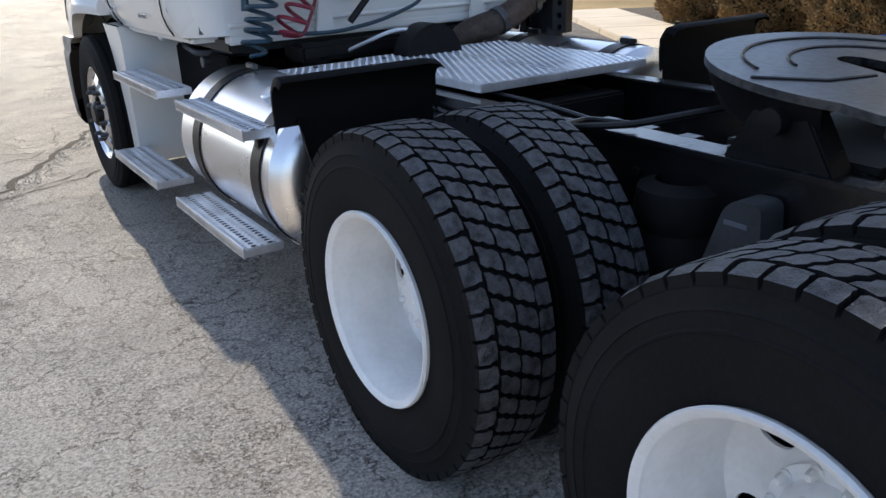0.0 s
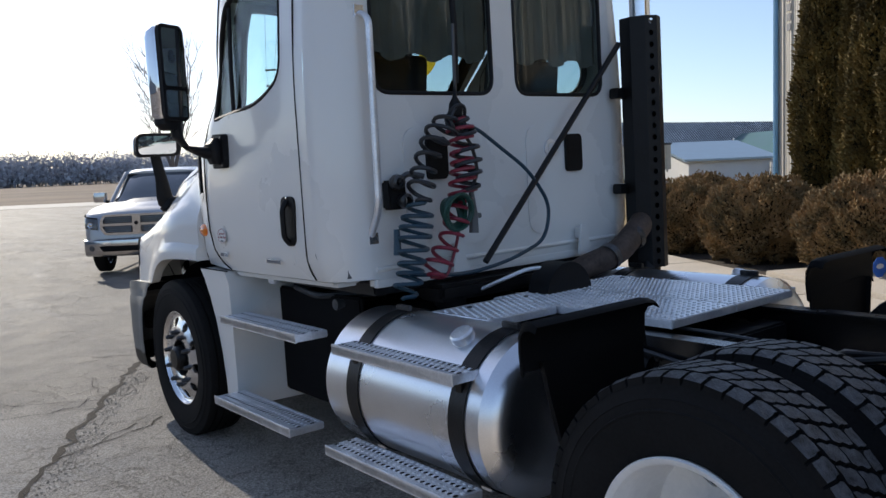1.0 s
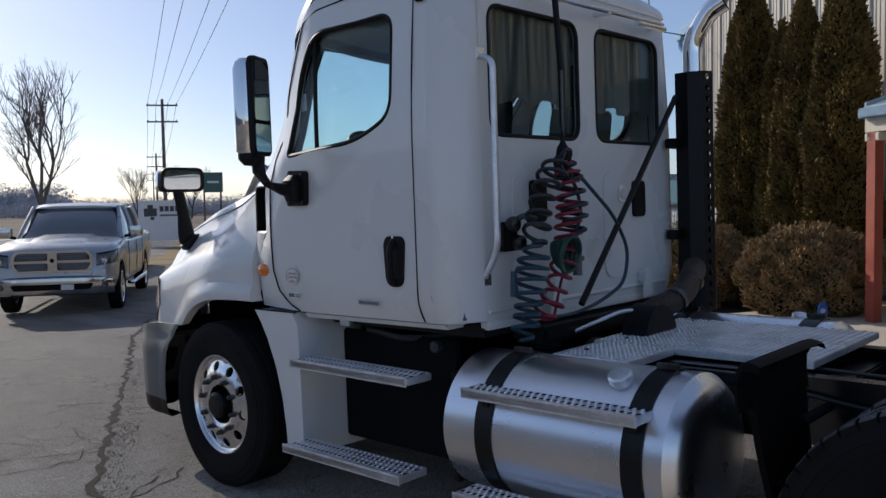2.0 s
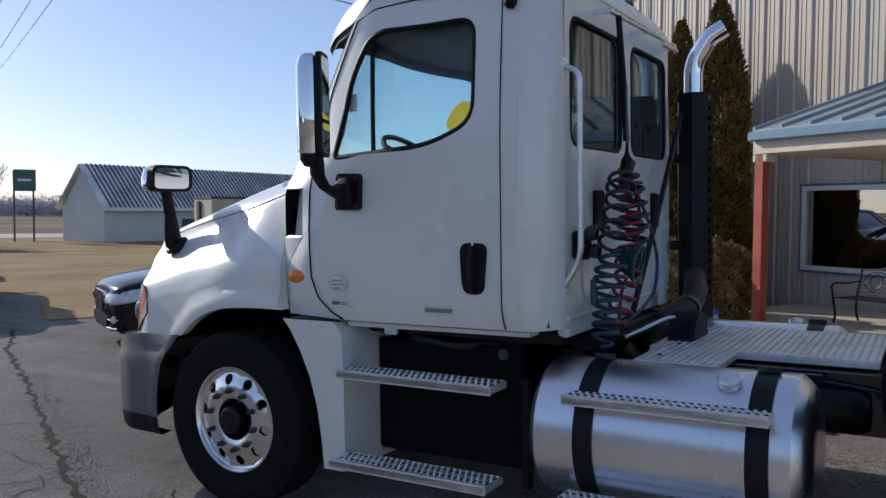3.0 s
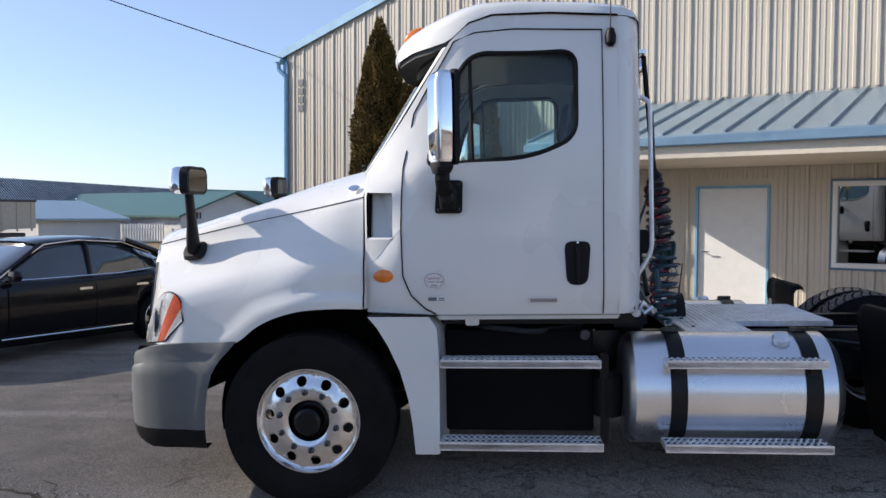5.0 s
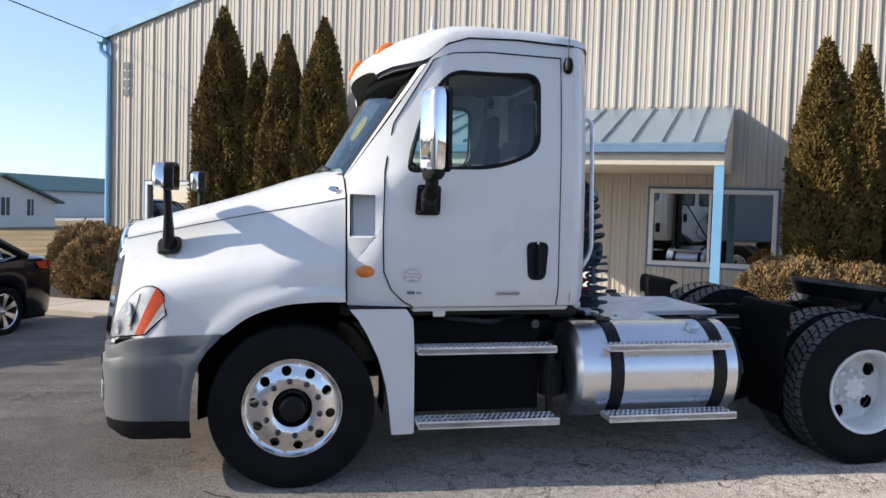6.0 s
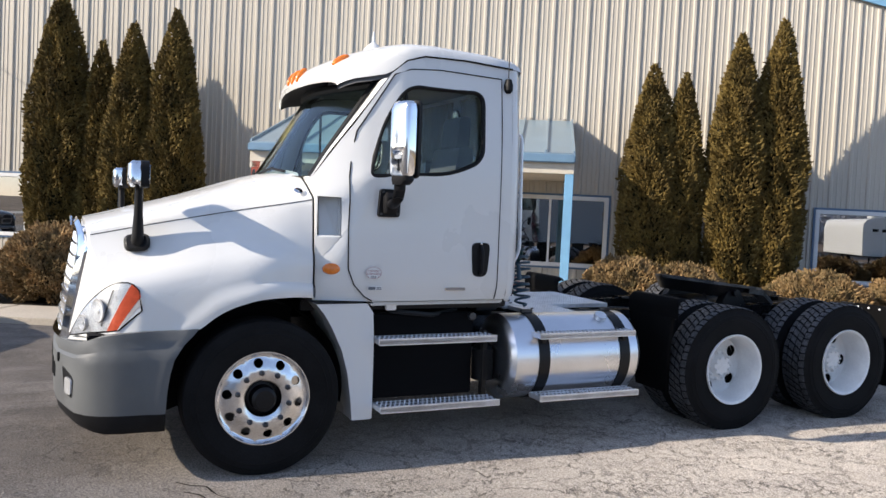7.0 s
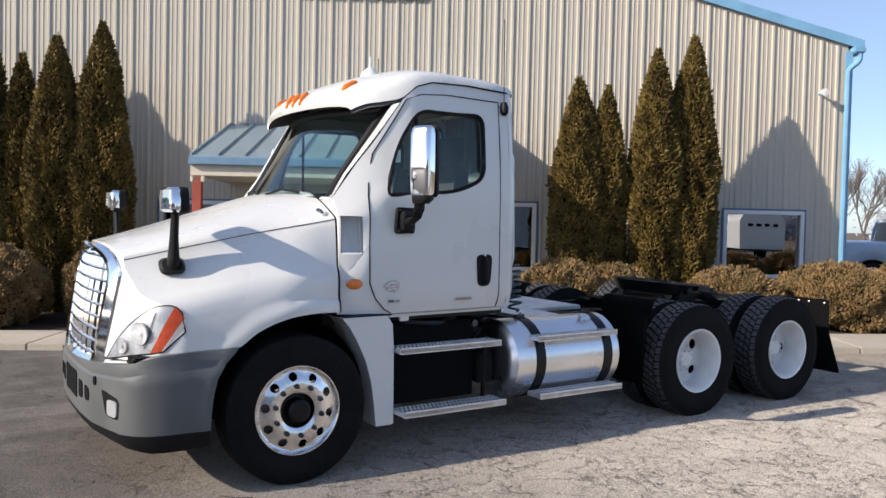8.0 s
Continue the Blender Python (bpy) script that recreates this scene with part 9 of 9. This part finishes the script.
# ---- bare trees and woods ----
def bare_tree(u, n, h, seed, spread=0.55, levels=5, label="tall bare deciduous tree in winter"):
    rnd = random.Random(seed)
    tr = thing("bare_tree", label, "tree", Matrix.Translation(bp(u, n)), "bare trees")
    V, F = [], []
    def limb(a, b, r0, r1, sides):
        d = (b - a).normalized()
        s1 = d.orthogonal().normalized()
        s2 = d.cross(s1)
        o = len(V)
        for p, r in ((a, r0), (b, r1)):
            for k in range(sides):
                an = 2 * math.pi * k / sides
                V.append(p + s1 * r * math.cos(an) + s2 * r * math.sin(an))
        for k in range(sides):
            j = (k + 1) % sides
            F.append((o + k, o + j, o + sides + j, o + sides + k))
    def grow(p, d, length, r, lev):
        bits = 3
        for i in range(bits):
            q = p + d * (length / bits)
            limb(p, q, r * (1 - 0.25 * i / bits), r * (1 - 0.25 * (i + 1) / bits), 6 if lev < 2 else (4 if lev < 4 else 3))
            p = q
            d = (d + Vector((rnd.uniform(-1, 1), rnd.uniform(-1, 1), rnd.uniform(-0.4, 0.8))) * 0.13).normalized()
            if lev >= 1 and lev < levels and rnd.random() < 0.6:
                dd = (d + Vector((rnd.uniform(-1, 1), rnd.uniform(-1, 1), rnd.uniform(-0.1, 0.5))) * spread * 1.3).normalized()
                grow(p, dd, length * rnd.uniform(0.45, 0.65), r * 0.45, lev + 1)
        if lev < levels:
            for k in range(rnd.choice((2, 3, 3))):
                dd = (d + Vector((rnd.uniform(-1, 1), rnd.uniform(-1, 1), rnd.uniform(-0.15, 0.7))) * spread).normalized()
                grow(p, dd, length * rnd.uniform(0.62, 0.82), r * rnd.uniform(0.5, 0.66), lev + 1)
    part("trunk", tube([(0, 0, -0.3), (0, 0, 0.1), (0.02 * h, 0, h * 0.16)], 0.1, 8, taper=[h * 0.026, h * 0.020, h * 0.016]), M_TWIG, tr)
    for k in range(3):
        a = 2.1 * k + rnd.uniform(0, 0.8)
        grow(Vector((0.02 * h, 0, h * 0.155)), Vector((0.33 * math.cos(a), 0.33 * math.sin(a), 1)).normalized(), h * 0.26, h * 0.0105, 1)
    me = bpy.data.meshes.new("crown")
    me.from_pydata(V, [], F)
    me.materials.append(M_TWIG)
    ob = new("crown", me)
    ob.parent = tr
    return tr


bare_tree(66.0, 14.6, 14.6, 3)
bare_tree(128.0, 12.8, 9.5, 4, label="distant bare tree by the road")
bare_tree(150.0, 9.0, 10.5, 5, label="distant bare tree by the road")
bare_tree(175.0, 6.0, 12.0, 6, label="distant bare tree by the road")
bare_tree(-40.0, -66.0, 9.0, 7)
bare_tree(-47.0, -72.0, 8.0, 8)
bare_tree(-52.0, -95.0, 12.0, 9)


def woods(name, u0, u1, n0, n1, h, count, seed, label):
    """A far belt of leafless trees: upright stems with forked tops."""
    rnd = random.Random(seed)
    V, F = [], []
    for i in range(count):
        t = rnd.random()
        u, n = u0 + (u1 - u0) * t + rnd.gauss(0, 5), n0 + (n1 - n0) * t + rnd.gauss(0, 5)
        p = bp(u, n, -0.2)
        hh = h * rnd.uniform(0.55, 1.1)
        cw = hh * rnd.uniform(0.40, 0.62)
        for k in range(120):
            a, e = rnd.uniform(0, 6.28), rnd.uniform(-0.9, 1.0)
            rr = math.sqrt(max(0.0, 1 - e * e)) * rnd.uniform(0.3, 1.0)
            q = p + Vector((math.cos(a) * cw * rr, math.sin(a) * cw * rr, hh * (0.54 + 0.46 * e)))
            w = hh * (0.085 - 0.06 * max(0.0, e)) * rnd.uniform(0.5, 1.1)
            o = len(V)
            V += [q + Vector((rnd.uniform(-1, 1), rnd.uniform(-1, 1), rnd.uniform(-1, 1))) * w for c in range(3)]
            F.append((o, o + 1, o + 2))
        o = len(V)
        w = hh * 0.014
        V += [p + Vector((-w, 0, 0)), p + Vector((w, 0, 0)), p + Vector((0, 0, hh * 0.7)), p + Vector((0, -w, 0)), p + Vector((0, w, 0))]
        F += [(o, o + 1, o + 2), (o + 3, o + 4, o + 2)]
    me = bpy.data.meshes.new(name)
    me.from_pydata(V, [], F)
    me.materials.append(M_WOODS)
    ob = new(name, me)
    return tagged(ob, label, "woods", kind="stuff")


# the pale grey-blue puts distance haze into the trees' own colour
M_WOODS = mat("far_woods_hazed", (0.46, 0.475, 0.52), 0.95, vary=0.15, scale=0.05, spec=0.1)
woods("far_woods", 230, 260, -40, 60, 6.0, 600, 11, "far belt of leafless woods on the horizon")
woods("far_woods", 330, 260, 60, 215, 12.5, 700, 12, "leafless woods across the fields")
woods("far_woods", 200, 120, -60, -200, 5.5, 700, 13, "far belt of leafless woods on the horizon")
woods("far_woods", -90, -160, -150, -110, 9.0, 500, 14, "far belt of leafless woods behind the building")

# long cracks in the tarmac: dark open seams with broken edges
def crack(points, width, seed):
    rnd = random.Random(seed)
    pts = [Vector((x, y, 0)) for x, y in points]
    line = [pts[0]]
    for a, b in zip(pts, pts[1:]):
        k = max(2, int((b - a).length / 0.09))
        d = (b - a).normalized()
        sd = Vector((-d.y, d.x, 0))
        for i in range(1, k + 1):
            line.append(a.lerp(b, i / k) + sd * rnd.gauss(0, 0.022))
    t = bmesh.new()
    prev = None
    for i, p in enumerate(line):
        d = (line[min(i + 1, len(line) - 1)] - line[max(i - 1, 0)]).normalized()
        sd = Vector((-d.y, d.x, 0)) * width * rnd.uniform(0.3, 1.3)
        z = gz(p.x, p.y) + 0.004
        row = [t.verts.new((p.x + sd.x, p.y + sd.y, z)), t.verts.new((p.x - sd.x, p.y - sd.y, z))]
        if prev:
            t.faces.new((prev[0], prev[1], row[1], row[0]))
        prev = row
    ob = part("pavement_crack", t, M_CRACK, smooth=False)
    return tagged(ob, "long dark crack in the asphalt", "crack", "cracks", "structure")


M_CRACK = mat("crack_fill", (0.045, 0.04, 0.036), 0.95, vary=0.3, scale=8, spec=0.1)
crack([(-1.74, 0.5), (-1.3, 1.35), (-0.86, 2.1), (-0.1, 3.5), (0.6, 4.8), (1.4, 6.4), (2.6, 8.2)], 0.030, 1)
crack([(-1.74, 0.5), (-2.3, -0.6), (-2.6, -1.6), (-3.3, -2.9), (-3.6, -4.4)], 0.022, 2)
crack([(-2.3, -0.6), (-3.2, 0.1), (-4.4, 0.5), (-6.0, 1.6)], 0.006, 3)
crack([(-1.3, 1.35), (-2.2, 2.0), (-3.4, 2.4), (-4.2, 3.6)], 0.006, 4)
# short branches breaking away from the seam into the older surface
SEAM = [(-2.6, -1.6), (-2.3, -0.6), (-1.74, 0.5), (-1.3, 1.35), (-0.86, 2.1), (-0.1, 3.5), (0.6, 4.8)]
rng = random.Random(61)
for i in range(9):
    k = rng.randrange(len(SEAM) - 1)
    f = rng.random()
    a, b = Vector(SEAM[k]), Vector(SEAM[k + 1])
    p = a.lerp(b, f)
    d = (b - a).normalized()
    run = [tuple(p)]
    head = math.atan2(d.y, d.x) + rng.choice((0.7, 1.2, 2.2)) * (1 if rng.random() < 0.8 else -0.6)
    for j in range(rng.randint(2, 4)):
        p = p + Vector((math.cos(head), math.sin(head))) * rng.uniform(0.14, 0.34)
        head += rng.gauss(0, 0.6)
        run.append(tuple(p))
    crack(run, rng.uniform(0.003, 0.007), 20 + i)
# loose grit and broken stone along the seam
V, F = [], []
for i in range(2600):
    k = rng.randrange(len(SEAM) - 1)
    a, b = Vector(SEAM[k]), Vector(SEAM[k + 1])
    d = (b - a).normalized()
    p = a.lerp(b, rng.random()) + Vector((d.y, -d.x)) * (0.10 + rng.gauss(0, 0.075))
    r = rng.uniform(0.002, 0.0065) * (2.0 if rng.random() < 0.05 else 1.0)
    z = gz(p.x, p.y) + 0.002
    o, w = len(V), rng.uniform(0, 6.28)
    V += [(p.x + r * math.cos(w + 1.571 * q), p.y + r * math.sin(w + 1.571 * q), z) for q in range(4)] + [(p.x + r * rng.uniform(-0.4, 0.4), p.y, z + r * rng.uniform(0.5, 1.1))]
    F += [(o + q, o + (q + 1) % 4, o + 4) for q in range(4)]
me = bpy.data.meshes.new("loose_grit")
me.from_pydata(V, [], F)
me.materials.append(mat("pale_grit", (0.30, 0.27, 0.235), 0.9, vary=0.4, scale=20))
tagged(new("loose_grit", me), "pale loose grit along the broken seam", "grit", kind="stuff")

# across the yard, behind the walk: seen only as reflections in the office windows and chrome
M_GREYW = mat("grey_metal_wall", (0.30, 0.31, 0.32), 0.6, vary=0.05, scale=0.6)
gable_house("warehouse", "grey metal warehouse across the yard", -22, 12, 46, 66, 4.5, 8.0, False, (), M_GREYW, M_PROOF)
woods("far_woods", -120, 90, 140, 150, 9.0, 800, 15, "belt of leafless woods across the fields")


# a parked travel trailer across the yard, whose white end shows in the office glass
camper = thing("travel_trailer", "white travel trailer parked across the yard", "trailer", B_M)
shell = prism(rounded([(-22.8, 0.60), (-20.1, 0.60), (-20.05, 2.35), (-20.3, 2.70), (-22.5, 2.72), (-22.85, 2.35)], [0.05, 0.05, 0.2, 0.25, 0.25, 0.2]), 'y', 25.0, 31.5, 0.04)
part("shell", shell, M_WHITE, camper, "white moulded shell")
for i in range(4):
    part("end_window", box(-22.4 + 0.5 * i, -22.05 + 0.5 * i, 24.985, 25.02, 1.95, 2.16, 0.02), M_SEAM, camper, "small dark end window")
part("roof_unit", box(-21.8, -21.1, 26.5, 27.4, 2.70, 2.95, 0.06), M_WHITE, camper, "roof cooling unit")
for n_ in (27.8, 28.7):
    for u_ in (-22.75, -20.35):
        part("wheel", lathe([(0, 0.0005), (0.0, 0.33), (0.2, 0.33), (0.2, 0.0005)], 20, 'x', m=Matrix.Translation((u_, n_, 0.33))), M_RUBBER, camper)
part("chassis", box(-22.5, -20.4, 24.4, 31.4, 0.5, 0.6, 0.01), M_BLACK, camper)
for u_ in (-22.3, -20.6):
    part("jack_leg", box(u_ - 0.04, u_ + 0.04, 25.3, 25.38, -0.05, 0.5, 0.005), M_BLACK, camper)
